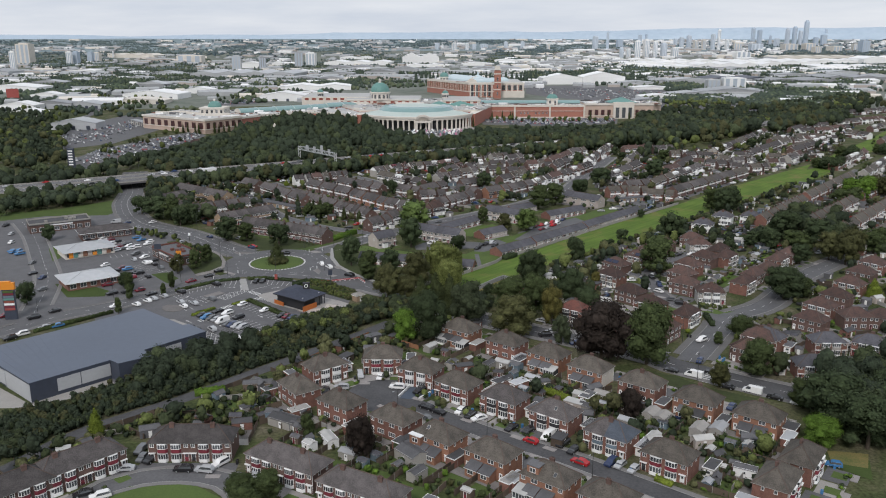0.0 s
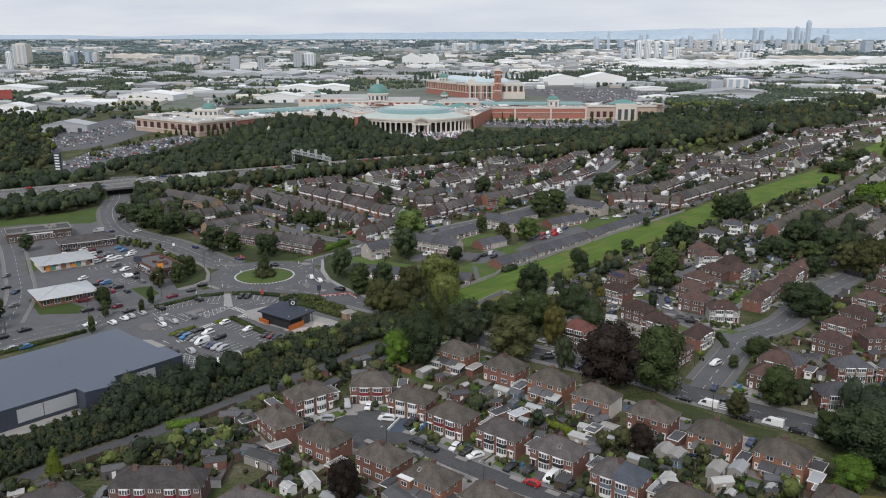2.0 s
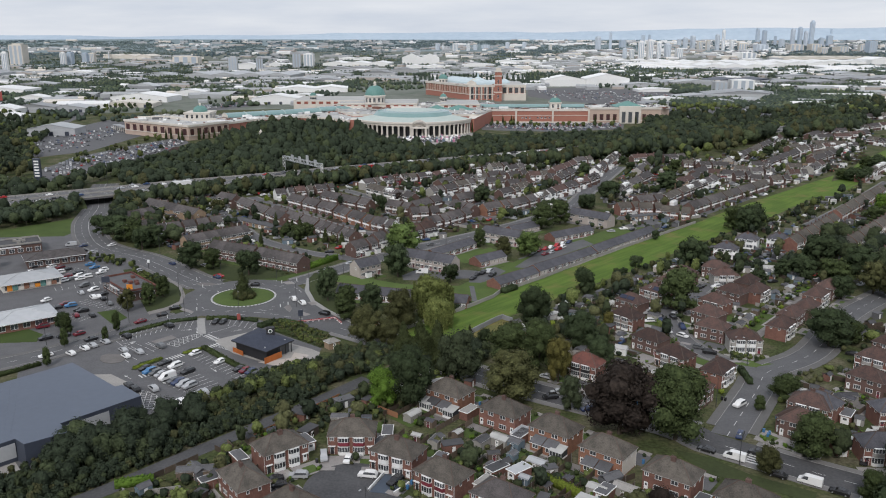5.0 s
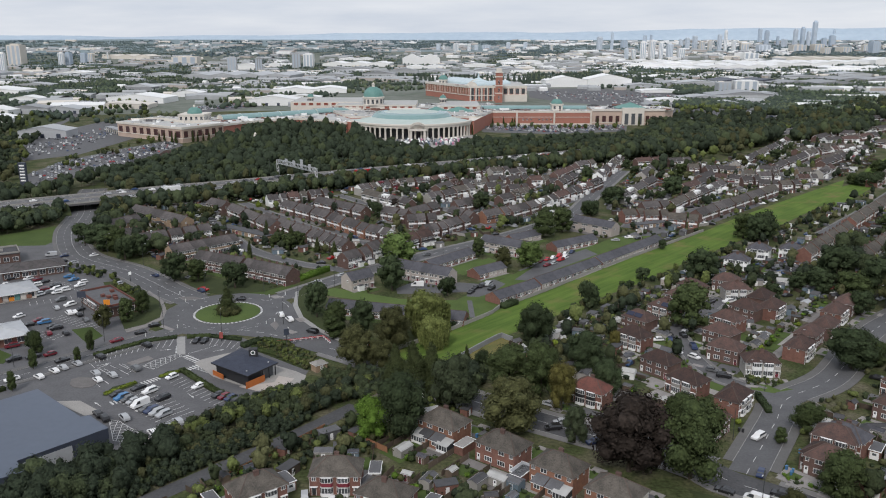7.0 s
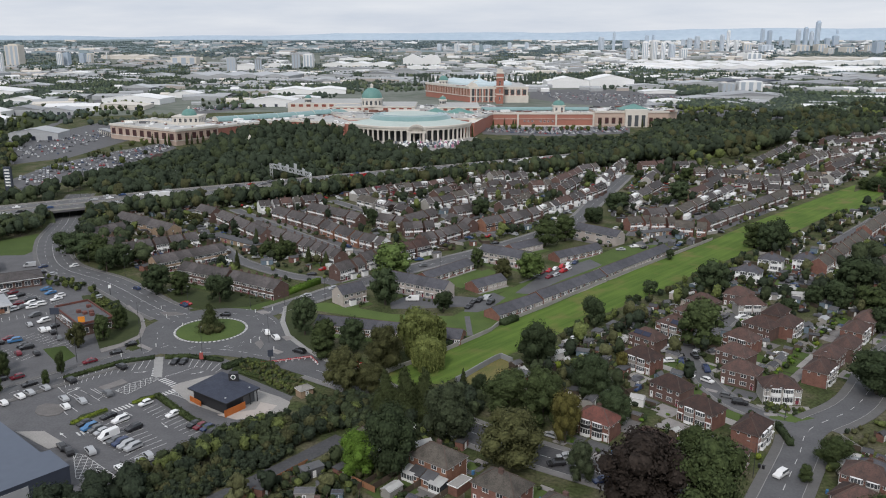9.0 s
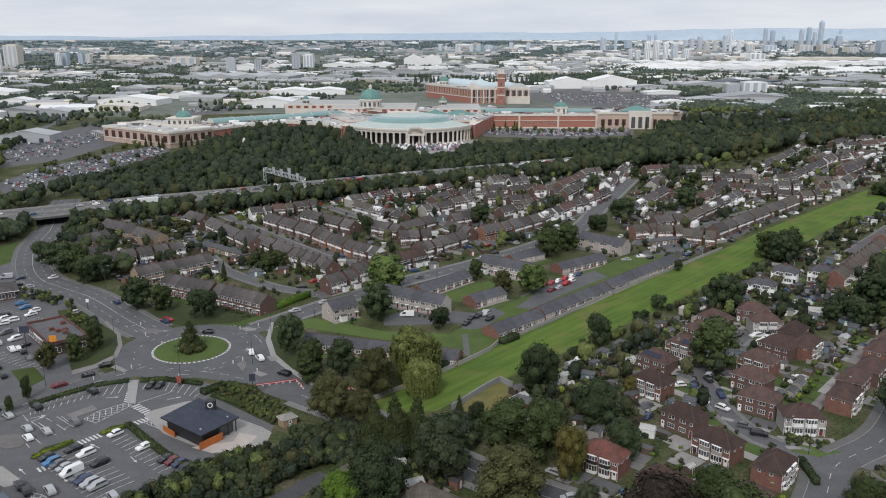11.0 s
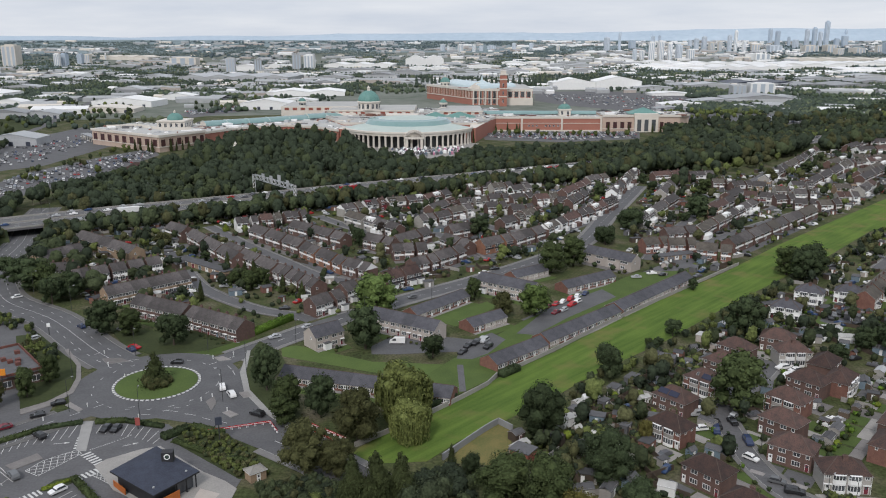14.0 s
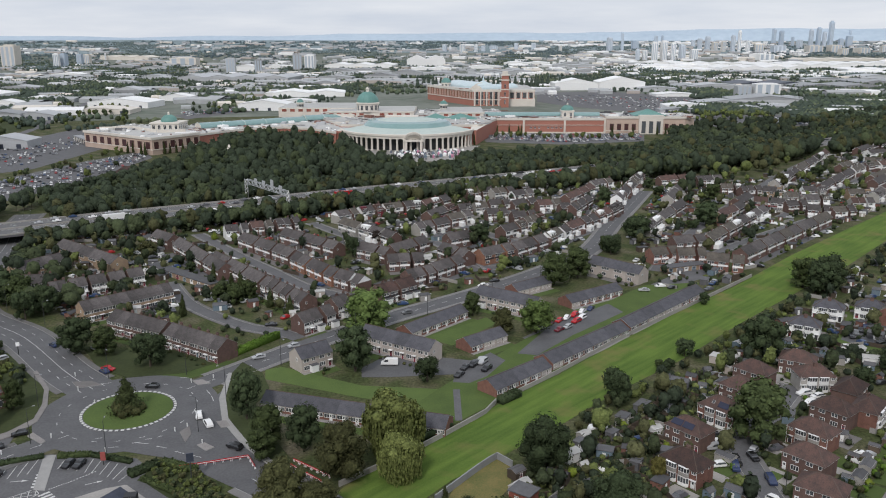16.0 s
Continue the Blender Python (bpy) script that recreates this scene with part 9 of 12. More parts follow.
def eatery(name, cx, cy, turn, w, d, h, roof, label, hipped=True, wall="brick", edge="render_grey"):
    b = tagged(new(name), label, "restaurant", "retail park restaurants")
    b.matrix_basis = pose(cx, cy, 0, 0, 0, turn)
    s = Shape()
    s.box(-w / 2, -d / 2, 0, w / 2, d / 2, h)
    part("wall", s.mesh("wall", M[wall]), b)
    if hipped:
        r = hip_roof(w, d, h, h + 1.9, 1.2, 0.25).mesh("roof", M[roof], M[roof], M["white"])
    else:
        s = Shape()
        s.box(-w / 2 - 0.3, -d / 2 - 0.3, h, w / 2 + 0.3, d / 2 + 0.3, h + 0.35)
        for sx, sy, ww, dd in ((0, -d / 2, w, 0.3), (0, d / 2, w, 0.3), (-w / 2, 0, 0.3, d), (w / 2, 0, 0.3, d)):
            s.box(sx - ww / 2, sy - dd / 2, h + 0.35, sx + ww / 2, sy + dd / 2, h + 1.1, 1)
        for i in range(5):
            x, y = random.uniform(-w * .35, w * .35), random.uniform(-d * .3, d * .3)
            s.box(x, y, h + 0.35, x + 1.6, y + 1.4, h + 1.4, 1)
        r = s.mesh("roof", M[roof], M[edge])
    part("roof", r, b)
    n = int(w / 3.4)
    for i in range(n):
        part("window", window_mesh(2.4, 2.0, 1), b, pose(-w / 2 + w * (i + 0.5) / n, -d / 2, 0.8))
    for i in range(int(d / 4)):
        part("window", window_mesh(2.4, 2.0, 1), b, pose(w / 2, -d / 2 + d * (i + 0.5) / int(d / 4), 0.8, 0, 0, 90))
    s = Shape()
    s.box(-w * 0.2, -0.15, 0, w * 0.2, 0, 0.7)
    part("fascia_sign", s.mesh("fascia_sign", M["white"]), b, pose(0, -d / 2, h - 0.9), "plain pale fascia sign")


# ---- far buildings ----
# tower tones are lightened and blued to carry the haze in their colour
M["tower_blue_haze"] = material("tower_blue_haze", (0.52, 0.60, 0.68), (0.43, 0.51, 0.60), 0.3, 0.05, 0.5, spec=0.6)
M["tower_pale_haze"] = material("tower_pale_haze", (0.60, 0.65, 0.70), (0.50, 0.55, 0.61), 0.4, 0.05, 0.5, spec=0.4)
M["tower_dark_haze"] = material("tower_dark_haze", (0.42, 0.49, 0.57), (0.35, 0.42, 0.50), 0.3, 0.05, 0.5, spec=0.6)
M["far_window"] = material("far_window", (0.42, 0.47, 0.53), (0.36, 0.41, 0.46), 0.3, 0.1, 1.0)
M["far_roof"] = material("far_roof", (0.36, 0.37, 0.375), (0.24, 0.25, 0.255), 0.7, 0.02, 0.2, vary=0.2)
FAR_SPOTS = []


def shed_building(name, x, y, z, w, d, h, mat):
    """An industrial shed: walls, a shallow ridged roof, a band of doors."""
    b = tagged(new(name), {"metal_white": "long white industrial shed with a shallow pale roof", "metal_grey": "grey industrial shed with a shallow roof", "cream": "long low pale brick building", "metal_dark": "wide low dark roofed shed"}[mat], "warehouse", "distant industrial sheds")
    b.matrix_basis = pose(x, y, z, 0, 0, random.uniform(-6, 6))
    s = Shape()
    hh = h * 0.62
    s.box(-w / 2, 0, -6, w / 2, d, hh)
    if mat == "metal_white" and x < -150 and y > 1750 and random.random() < 0.45:
        mat = "metal_grey"
    part("wall", s.mesh("wall", M["metal_white"] if mat == "metal_white" else M[mat if mat != "metal_dark" else "metal_grey"]), b)
    s = Shape()
    n = max(1, int(w / 60))
    k = w / n
    for i in range(n):
        u0, u1 = -w / 2 + i * k, -w / 2 + (i + 1) * k
        um = (u0 + u1) / 2
        s.face([(u0 - .5, -.6, hh), (um, -.6, h), (um, d + .6, h), (u0 - .5, d + .6, hh)])
        s.face([(um, -.6, h), (u1 + .5, -.6, hh), (u1 + .5, d + .6, hh), (um, d + .6, h)])
        s.face([(u0, 0, hh), (u1, 0, hh), (um, 0, h)])
    part("roof", s.mesh("roof", M[mat]), b)
    if y < 1500:
        me = shared("dock_door", dock_door)
        for i in range(min(4, int(w / 14))):
            part("door", me, b, pose(-w / 2 + w * (i + 0.5) / min(4, int(w / 14)), -0.05, 0))
    FAR_SPOTS.append((x, y + d / 2, max(w, d) / 2))


def dock_door():
    s = Shape()
    s.box(-2.2, -0.1, 0, 2.2, 0.05, 4.4)
    return s.mesh("door", M["metal_dark"])


def industrial_shed(x, y, z, w, d, h, mat):
    shed_building("industrial_shed", x, y, z, w, d, h, mat)


def tower_block(x, y, z, w, d, h, mat):
    b = tagged(new("tower_block"), {"metal_white": "white block of flats on the skyline", "metal_grey": "grey block of flats on the skyline", "cream": "pale block of flats", "tower_blue_haze": "tall glass tower on the skyline in haze-tinted blue", "tower_dark_haze": "glass office tower on the skyline in a haze-paled tone", "slate_blue": "dark blue clad block of flats", "brick": "brick office building in the far town"}[mat], "tower block", "towers on the skyline")
    b.matrix_basis = pose(x, y, z, 0, 0, random.uniform(-12, 12))
    w *= 0.85
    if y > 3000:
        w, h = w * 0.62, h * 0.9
        # distant grey blocks take the haze-paled tone
        mat = "tower_pale_haze" if mat == "metal_grey" else mat
    s = Shape()
    s.box(-w / 2, 0, -8, w / 2, d, h * 0.95)
    s.box(-w * 0.3, d * 0.2, h * 0.95, w * 0.3, d * 0.8, h)
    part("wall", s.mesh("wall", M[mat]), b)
    n = 2 if w < 14 else 3
    key = ("band", round(w))

    def make():
        s = Shape()
        s.box(-w * 0.09, -0.25, 0, w * 0.09, 0.1, 1)
        return s.mesh("window", M["far_window"])
    me = shared(key, make)
    for i in range(n):
        part("window", me, b, pose(-w / 2 + w * (i + 0.5) / n, 0, h * 0.06) @ Matrix.Diagonal((1, 1, h * 0.84, 1)))
    FAR_SPOTS.append((x, y + d / 2, max(w, d) / 2))


random.seed(31)
industrial_shed(-491, 1384, -0.4, 96, 57, 14.9, 'metal_white')
industrial_shed(-454, 1530, -0.1, 53, 32, 11.9, 'metal_white')
industrial_shed(-261, 1338, -0.3, 73, 44, 15.6, 'metal_white')
industrial_shed(-284, 1650, -0.2, 91, 55, 9.1, 'metal_white')
industrial_shed(-526, 2171, -0.2, 276, 160, 15.4, 'metal_grey')
industrial_shed(-749, 2260, -0.1, 93, 56, 8.2, 'metal_white')
industrial_shed(-749, 2036, -0.0, 63, 38, 9.0, 'metal_white')
industrial_shed(-794, 2040, -0.2, 57, 34, 7.6, 'metal_white')
industrial_shed(-584, 1654, -0.3, 56, 34, 16.8, 'metal_grey')
industrial_shed(-822, 1968, -0.2, 42, 25, 7.4, 'metal_white')
industrial_shed(-673, 1395, -0.3, 50, 30, 11.6, 'metal_white')
industrial_shed(-568, 1190, -0.2, 59, 35, 12.5, 'metal_grey')
industrial_shed(-526, 1199, -0.3, 58, 35, 10.6, 'metal_grey')
industrial_shed(-1047, 2410, 0.9, 86, 52, 11.0, 'metal_white')
industrial_shed(-790, 2357, -0.0, 81, 49, 8.6, 'metal_grey')
industrial_shed(-922, 2602, 4.2, 45, 27, 11.5, 'metal_white')
industrial_shed(-1039, 2772, 10.2, 87, 52, 12.4, 'metal_grey')
industrial_shed(-925, 2734, 7.9, 66, 40, 12.1, 'metal_grey')
industrial_shed(-1179, 3158, 25.6, 182, 109, 16.5, 'cream')
industrial_shed(-622, 2688, 4.1, 90, 54, 21.1, 'metal_white')
industrial_shed(-551, 2776, 6.1, 37, 22, 19.7, 'metal_white')
industrial_shed(-907, 2735, 7.8, 47, 28, 8.0, 'metal_white')
industrial_shed(-1029, 2560, 4.2, 90, 54, 7.7, 'metal_grey')
industrial_shed(-859, 1795, -0.1, 77, 46, 11.0, 'metal_grey')
industrial_shed(-494, 1832, -0.1, 73, 44, 7.8, 'metal_white')
industrial_shed(-679, 1504, -0.1, 53, 32, 9.0, 'metal_white')
industrial_shed(-476, 1277, -0.1, 87, 52, 9.2, 'cream')
industrial_shed(-79, 2968, 10.4, 130, 78, 37.1, 'metal_white')
industrial_shed(-297, 2877, 7.9, 227, 136, 16.1, 'metal_white')
industrial_shed(-57, 2768, 4.3, 127, 76, 11.5, 'metal_white')
industrial_shed(-288, 2253, -0.0, 88, 53, 11.0, 'metal_grey')
industrial_shed(-302, 2680, 2.4, 141, 84, 11.2, 'metal_white')
industrial_shed(-170, 2251, -0.0, 88, 53, 17.1, 'metal_grey')
industrial_shed(-112, 2420, -0.2, 79, 47, 20.1, 'metal_grey')
industrial_shed(166, 2563, -0.0, 151, 90, 14.2, 'metal_grey')
industrial_shed(119, 2852, 6.6, 112, 67, 11.9, 'metal_white')
industrial_shed(67, 2312, -0.1, 90, 54, 8.0, 'metal_grey')
industrial_shed(-395, 2353, -0.1, 93, 56, 11.5, 'metal_white')
industrial_shed(-296, 1958, -0.0, 121, 73, 12.2, 'metal_grey')
industrial_shed(-246, 1631, -0.0, 129, 77, 11.2, 'metal_white')
industrial_shed(-234, 1450, -0.2, 61, 36, 8.9, 'metal_white')
industrial_shed(274, 1908, -0.1, 112, 67, 10.5, 'metal_white')
industrial_shed(376, 1952, -0.1, 103, 62, 15.0, 'metal_white')
industrial_shed(-332, 3206, 19.6, 127, 76, 11.2, 'metal_white')
industrial_shed(-27, 2528, -0.1, 99, 59, 8.7, 'metal_grey')
industrial_shed(267, 3048, 13.5, 160, 96, 10.6, 'metal_white')
industrial_shed(410, 2921, 9.7, 154, 93, 10.2, 'metal_grey')
industrial_shed(426, 2665, 2.5, 106, 63, 11.2, 'metal_grey')
industrial_shed(551, 1841, -0.1, 111, 67, 13.1, 'metal_grey')
industrial_shed(704, 1947, -0.1, 161, 96, 11.4, 'metal_dark')
industrial_shed(566, 1496, -0.1, 61, 37, 10.8, 'metal_grey')
industrial_shed(432, 1421, -0.1, 85, 51, 10.0, 'metal_grey')
industrial_shed(611, 3171, 19.8, 127, 76, 13.5, 'metal_white')
industrial_shed(723, 3029, 15.7, 204, 122, 10.8, 'metal_white')
industrial_shed(739, 2823, 8.9, 248, 149, 12.2, 'metal_white')
industrial_shed(896, 2913, 13.3, 299, 160, 12.7, 'metal_white')
industrial_shed(947, 2658, 5.8, 258, 155, 17.6, 'metal_white')
industrial_shed(1119, 2758, 10.9, 292, 160, 16.6, 'metal_white')
industrial_shed(1293, 2828, 15.6, 343, 160, 13.0, 'metal_white')
industrial_shed(765, 2660, 4.2, 271, 160, 9.6, 'metal_white')
industrial_shed(881, 2565, 2.7, 142, 85, 9.4, 'metal_grey')
industrial_shed(1404, 3069, 25.8, 373, 160, 9.4, 'cream')
industrial_shed(1272, 2594, 7.9, 208, 125, 10.0, 'metal_white')
industrial_shed(1111, 2299, -0.2, 117, 70, 12.4, 'metal_grey')
industrial_shed(1178, 2489, 3.9, 212, 127, 7.6, 'metal_white')
industrial_shed(923, 2177, -0.1, 108, 65, 9.8, 'metal_grey')
industrial_shed(418, 1784, -0.1, 82, 49, 10.0, 'metal_grey')
industrial_shed(417, 1645, -0.2, 76, 46, 6.9, 'metal_white')
industrial_shed(1492, 2800, 18.1, 167, 100, 22.1, 'metal_white')
industrial_shed(1018, 1992, -0.1, 203, 122, 12.3, 'metal_grey')
industrial_shed(-825, 1564, -0.3, 114, 69, 14.6, 'metal_white')
industrial_shed(-1257, 2239, -0.2, 168, 101, 17.9, 'metal_grey')
industrial_shed(-601, 1160, -0.4, 50, 30, 13.3, 'metal_white')
tower_block(-1384, 2753, 14.6, 53, 37, 68.9, 'cream')
tower_block(-1275, 2470, 4.8, 18, 13, 58.1, 'metal_white')
tower_block(-1226, 2736, 11.5, 20, 14, 46.0, 'metal_white')
tower_block(-1218, 2762, 12.4, 24, 17, 44.2, 'tower_dark_haze')
tower_block(-1217, 2877, 15.9, 21, 14, 37.1, 'tower_dark_haze')
tower_block(-1216, 2932, 18.0, 23, 16, 33.2, 'cream')
tower_block(-884, 2906, 12.9, 100, 70, 27.5, 'cream')
tower_block(-647, 2610, 2.0, 32, 22, 44.8, 'metal_grey')
tower_block(-571, 2639, 2.5, 26, 19, 39.3, 'metal_grey')
tower_block(-481, 2785, 5.7, 33, 23, 49.1, 'metal_grey')
tower_block(-443, 2786, 5.7, 37, 26, 47.0, 'metal_white')
tower_block(-1241, 3144, 25.9, 7, 8, 28.4, 'metal_white')
tower_block(54, 3790, 43.0, 37, 26, 39.7, 'metal_white')
tower_block(110, 3829, 44.8, 28, 19, 34.8, 'metal_white')
tower_block(-29, 3870, 46.8, 33, 23, 32.5, 'metal_grey')
tower_block(-3, 3870, 46.7, 18, 12, 24.4, 'metal_white')
tower_block(289, 3860, 46.7, 33, 23, 40.6, 'metal_grey')
tower_block(373, 3938, 50.5, 34, 24, 36.0, 'metal_grey')
tower_block(482, 3840, 46.8, 25, 18, 27.1, 'cream')
tower_block(143, 3868, 46.7, 31, 21, 27.1, 'metal_grey')
tower_block(199, 3990, 52.5, 61, 42, 19.6, 'metal_grey')
tower_block(-323, 4317, 68.3, 17, 12, 21.3, 'metal_white')
tower_block(543, 1659, -0.2, 30, 21, 19.0, 'metal_grey')
tower_block(578, 1641, -0.1, 50, 35, 23.7, 'metal_white')
tower_block(748, 3213, 22.7, 39, 27, 75.9, 'metal_white')
tower_block(783, 3210, 22.8, 35, 24, 80.6, 'metal_white')
tower_block(814, 3207, 22.8, 30, 21, 73.8, 'metal_white')
tower_block(695, 3256, 23.8, 28, 20, 44.1, 'metal_grey')
tower_block(723, 3255, 23.8, 31, 21, 39.5, 'metal_white')
tower_block(856, 3232, 24.2, 35, 25, 62.9, 'metal_grey')
tower_block(896, 3221, 24.5, 44, 31, 44.3, 'metal_white')
tower_block(1142, 3173, 25.4, 111, 78, 25.9, 'metal_white')
tower_block(1620, 3746, 56.8, 30, 21, 131.6, 'tower_blue_haze')
tower_block(1581, 3850, 60.5, 27, 19, 90.5, 'metal_grey')
tower_block(1609, 3838, 60.6, 27, 19, 99.2, 'tower_blue_haze')
tower_block(1666, 3911, 64.8, 25, 18, 74.6, 'metal_grey')
tower_block(1568, 4242, 78.1, 27, 19, 79.4, 'tower_blue_haze')
tower_block(1498, 3969, 64.4, 31, 22, 80.3, 'tower_dark_haze')
tower_block(1543, 3957, 64.5, 20, 14, 50.6, 'tower_dark_haze')
tower_block(1218, 3703, 48.2, 23, 16, 98.2, 'metal_white')
tower_block(1197, 3710, 48.1, 26, 18, 76.4, 'metal_grey')
tower_block(1159, 3717, 48.0, 28, 20, 49.0, 'cream')
tower_block(1255, 3696, 48.2, 23, 16, 49.2, 'metal_white')
tower_block(1132, 3851, 53.5, 32, 22, 64.6, 'metal_grey')
tower_block(1100, 3860, 53.4, 29, 20, 56.2, 'metal_grey')
tower_block(746, 3803, 47.1, 23, 16, 92.2, 'tower_blue_haze')
tower_block(696, 3812, 47.0, 36, 25, 67.8, 'metal_grey')
tower_block(987, 4206, 68.1, 34, 24, 54.5, 'tower_blue_haze')
tower_block(1040, 4296, 72.8, 20, 14, 49.6, 'tower_dark_haze')
tower_block(1760, 3875, 65.0, 42, 30, 53.8, 'tower_dark_haze')
tower_block(2002, 4391, 93.8, 19, 13, 57.7, 'tower_blue_haze')
tower_block(1693, 3807, 60.9, 33, 23, 46.7, 'tower_dark_haze')
tower_block(1545, 3522, 46.0, 76, 53, 35.0, 'cream')
tower_block(1516, 3381, 39.6, 49, 34, 28.5, 'cream')
tower_block(1695, 3356, 42.0, 57, 40, 52.6, 'tower_dark_haze')
tower_block(1711, 3466, 46.7, 46, 32, 32.5, 'cream')
tower_block(1133, 4080, 63.7, 25, 18, 35.6, 'metal_grey')
tower_block(839, 3962, 54.9, 48, 34, 39.7, 'tower_dark_haze')
tower_block(1542, 3866, 60.4, 33, 23, 40.9, 'metal_grey')
tower_block(1296, 3682, 48.4, 64, 45, 32.8, 'cream')
tower_block(1151, 3803, 51.6, 39, 28, 39.0, 'cream')
tower_block(1614, 3424, 43.1, 75, 52, 26.5, 'cream')
tower_block(1475, 3547, 45.7, 101, 71, 32.3, 'cream')
tower_block(1346, 3588, 45.1, 91, 64, 32.2, 'metal_grey')
car(22.4, 188.4, -38, 'hatch', 'red')
car(27.3, 190.8, 50, 'van', 'white')
car(30.4, 186.9, 50, 'suv', 'black')
car(32.4, 183.4, 50, 'hatch', 'black')
car(33.2, 177.8, -38, 'saloon', 'red')
car(40.7, 177.5, 50, 'suv', 'dark_blue')
car(42.6, 176.4, 50, 'hatch', 'silver')
car(45.4, 174.3, 50, 'hatch', 'silver')
car(94.0, 176.6, -20, 'hatch', 'blue')
car(-13.5, 221.4, -10, 'suv', 'white')
car(-6.8, 218.4, 55, 'suv', 'black', 0.2)
car(-4.6, 207.8, -38, 'suv', 'black')
car(-1.3, 205.0, -38, 'saloon', 'black')
car(-4.9, 201.5, -38, 'hatch', 'grey')
car(4.8, 205.6, 60, 'hatch', 'white')
car(7.5, 203.2, 55, 'saloon', 'black')
car(9.7, 201.2, 30, 'saloon', 'white')
car(18.0, 195.6, 50, 'saloon', 'black')
car(-19.0, 228.9, 80, 'hatch', 'white')
car(-25.2, 230.2, 100, 'suv', 'silver')
car(-29.9, 221.1, 0, 'suv', 'silver')
car(-35.3, 219.5, 20, 'saloon', 'black')
car(-34.1, 216.8, 20, 'saloon', 'black')
car(-61.8, 174.3, 0, 'suv', 'black')
car(-56.7, 174.0, -10, 'suv', 'silver')
car(-53.7, 177.2, 55, 'suv', 'white')
car(-75.8, 174.6, 10, 'saloon', 'silver')
car(-75.2, 183.6, 80, 'suv', 'grey')
car(-73.5, 179.7, 80, 'hatch', 'grey')
car(-71.1, 179.1, 70, 'suv', 'black')
car(-81.1, 163.7, 30, 'saloon', 'black')
car(-76.8, 162.5, 30, 'suv', 'white')
car(-44.1, 171.4, 100, 'hatch', 'silver')
car(70.5, 233.8, -36, 'saloon', 'black')
car(76.3, 229.9, -36, 'van', 'white')
car(82.8, 232.0, -36, 'suv', 'black')
car(83.6, 221.6, -36, 'saloon', 'black')
car(89.9, 218.4, -36, 'van', 'white')
car(94.8, 214.2, -36, 'saloon', 'black')
car(99.7, 210.4, -36, 'hatch', 'white')
car(81.7, 241.5, 60, 'hatch', 'dark_blue')
car(88.0, 260.0, 40, 'suv', 'white')
car(64.6, 202.7, 50, 'hatch', 'dark_blue')
car(80.2, 207.9, 50, 'hatch', 'dark_blue')
car(22.3, 194.0, 50, 'hatch', 'black')
car(85.9, 202.0, -36, 'hatch', 'blue')
car(107.3, 228.1, 60, 'hatch', 'black')
car(90.6, 337.6, 50, 'hatch', 'silver')
car(83.9, 345.5, 110, 'hatch', 'black')
car(82.7, 319.1, 140, None, 'white')
car(87.5, 314.9, 130, None, 'white')
car(92.0, 299.4, 160, None, 'black')
car(79.6, 330.5, 10, None, 'white')
car(83.5, 329.6, 80, None, 'dark_blue')
car(81.5, 339.3, 10, None, 'silver')
car(89.5, 334.4, 100, None, 'black')
car(89.8, 304.0, 150, None, 'grey')
for x, y, turn, paint in ((154.1, 419.8, 70, 'black'), (157.3, 423.6, 70, 'grey'), (160.1, 426.4, 70, 'black'), (163.3, 429.3, 70, 'dark_blue'), (162.1, 414.5, 20, 'black'), (82.9, 342.0, 10, 'white'), (91.5, 356.8, 130, 'black'), (93.6, 354.0, 130, 'black'), (90.2, 359.9, 130, 'grey'), (116.6, 365.7, 30, 'white'), (89.8, 323.5, 88, 'dark_blue'), (84.7, 332.4, 88, 'black'), (111.0, 372.0, 40, 'black'), (101.0, 362.5, 40, 'black')):
    car(x, y, turn, None, paint)
car(117.8, 372.3, 20, None, 'white')
car(120.9, 370.4, 20, None, 'white')
car(35.6, 279.5, -36, None, 'silver')
car(35.2, 264.8, 10, None, 'black')
car(37.7, 268.2, 10, None, 'silver')
car(44.8, 257.0, 20, None, 'dark_blue')
car(47.6, 428.3, 60, None, 'silver')
car(50.6, 432.0, 60, None, 'dark_red')
car(54.1, 435.1, 60, None, 'red')
car(57.2, 438.3, 60, None, 'white')
car(60.6, 441.5, 60, None, 'red')
car(64.0, 445.5, 60, None, 'white')
car(67.8, 448.9, 60, None, 'dark_blue')
car(16.9, 384.6, 60, None, 'black')
car(18.8, 390.2, 60, None, 'black')
car(24.0, 396.6, 60, None, 'silver')
car(25.6, 389.6, 60, None, 'black')
car(-178.3, 407.7, 55, None, 'white')
car(-173.5, 402.9, 55, None, 'white')
car(-168.9, 401.7, 55, None, 'dark_red')
car(-164.4, 398.1, 55, None, 'black')
car(-178.7, 393.5, 55, None, 'white')
car(-174.0, 388.9, 55, None, 'red')
car(-169.0, 384.5, 55, None, 'white')
car(-165.1, 382.3, 55, None, 'black')
car(-158.0, 380.1, 55, None, 'white')
car(-155.9, 383.3, 55, None, 'grey')
car(-154.5, 387.7, 55, None, 'white')
car(-153.4, 401.6, 55, None, 'blue')
car(-147.1, 393.4, 55, None, 'white')
car(-146.1, 373.7, 55, None, 'grey')
car(-139.6, 367.5, 55, None, 'white')
car(-133.3, 361.5, 55, None, 'black')
car(-152.6, 353.9, 55, None, 'white')
car(-129.3, 371.5, 55, None, 'black')
car(-225.9, 414.2, 85, None, 'silver')
car(-216.6, 396.0, 85, None, 'white')
car(-206.3, 377.1, 85, None, 'blue')
car(-204.4, 379.2, 85, None, 'blue')
car(-239.2, 434.1, 85, None, 'black')
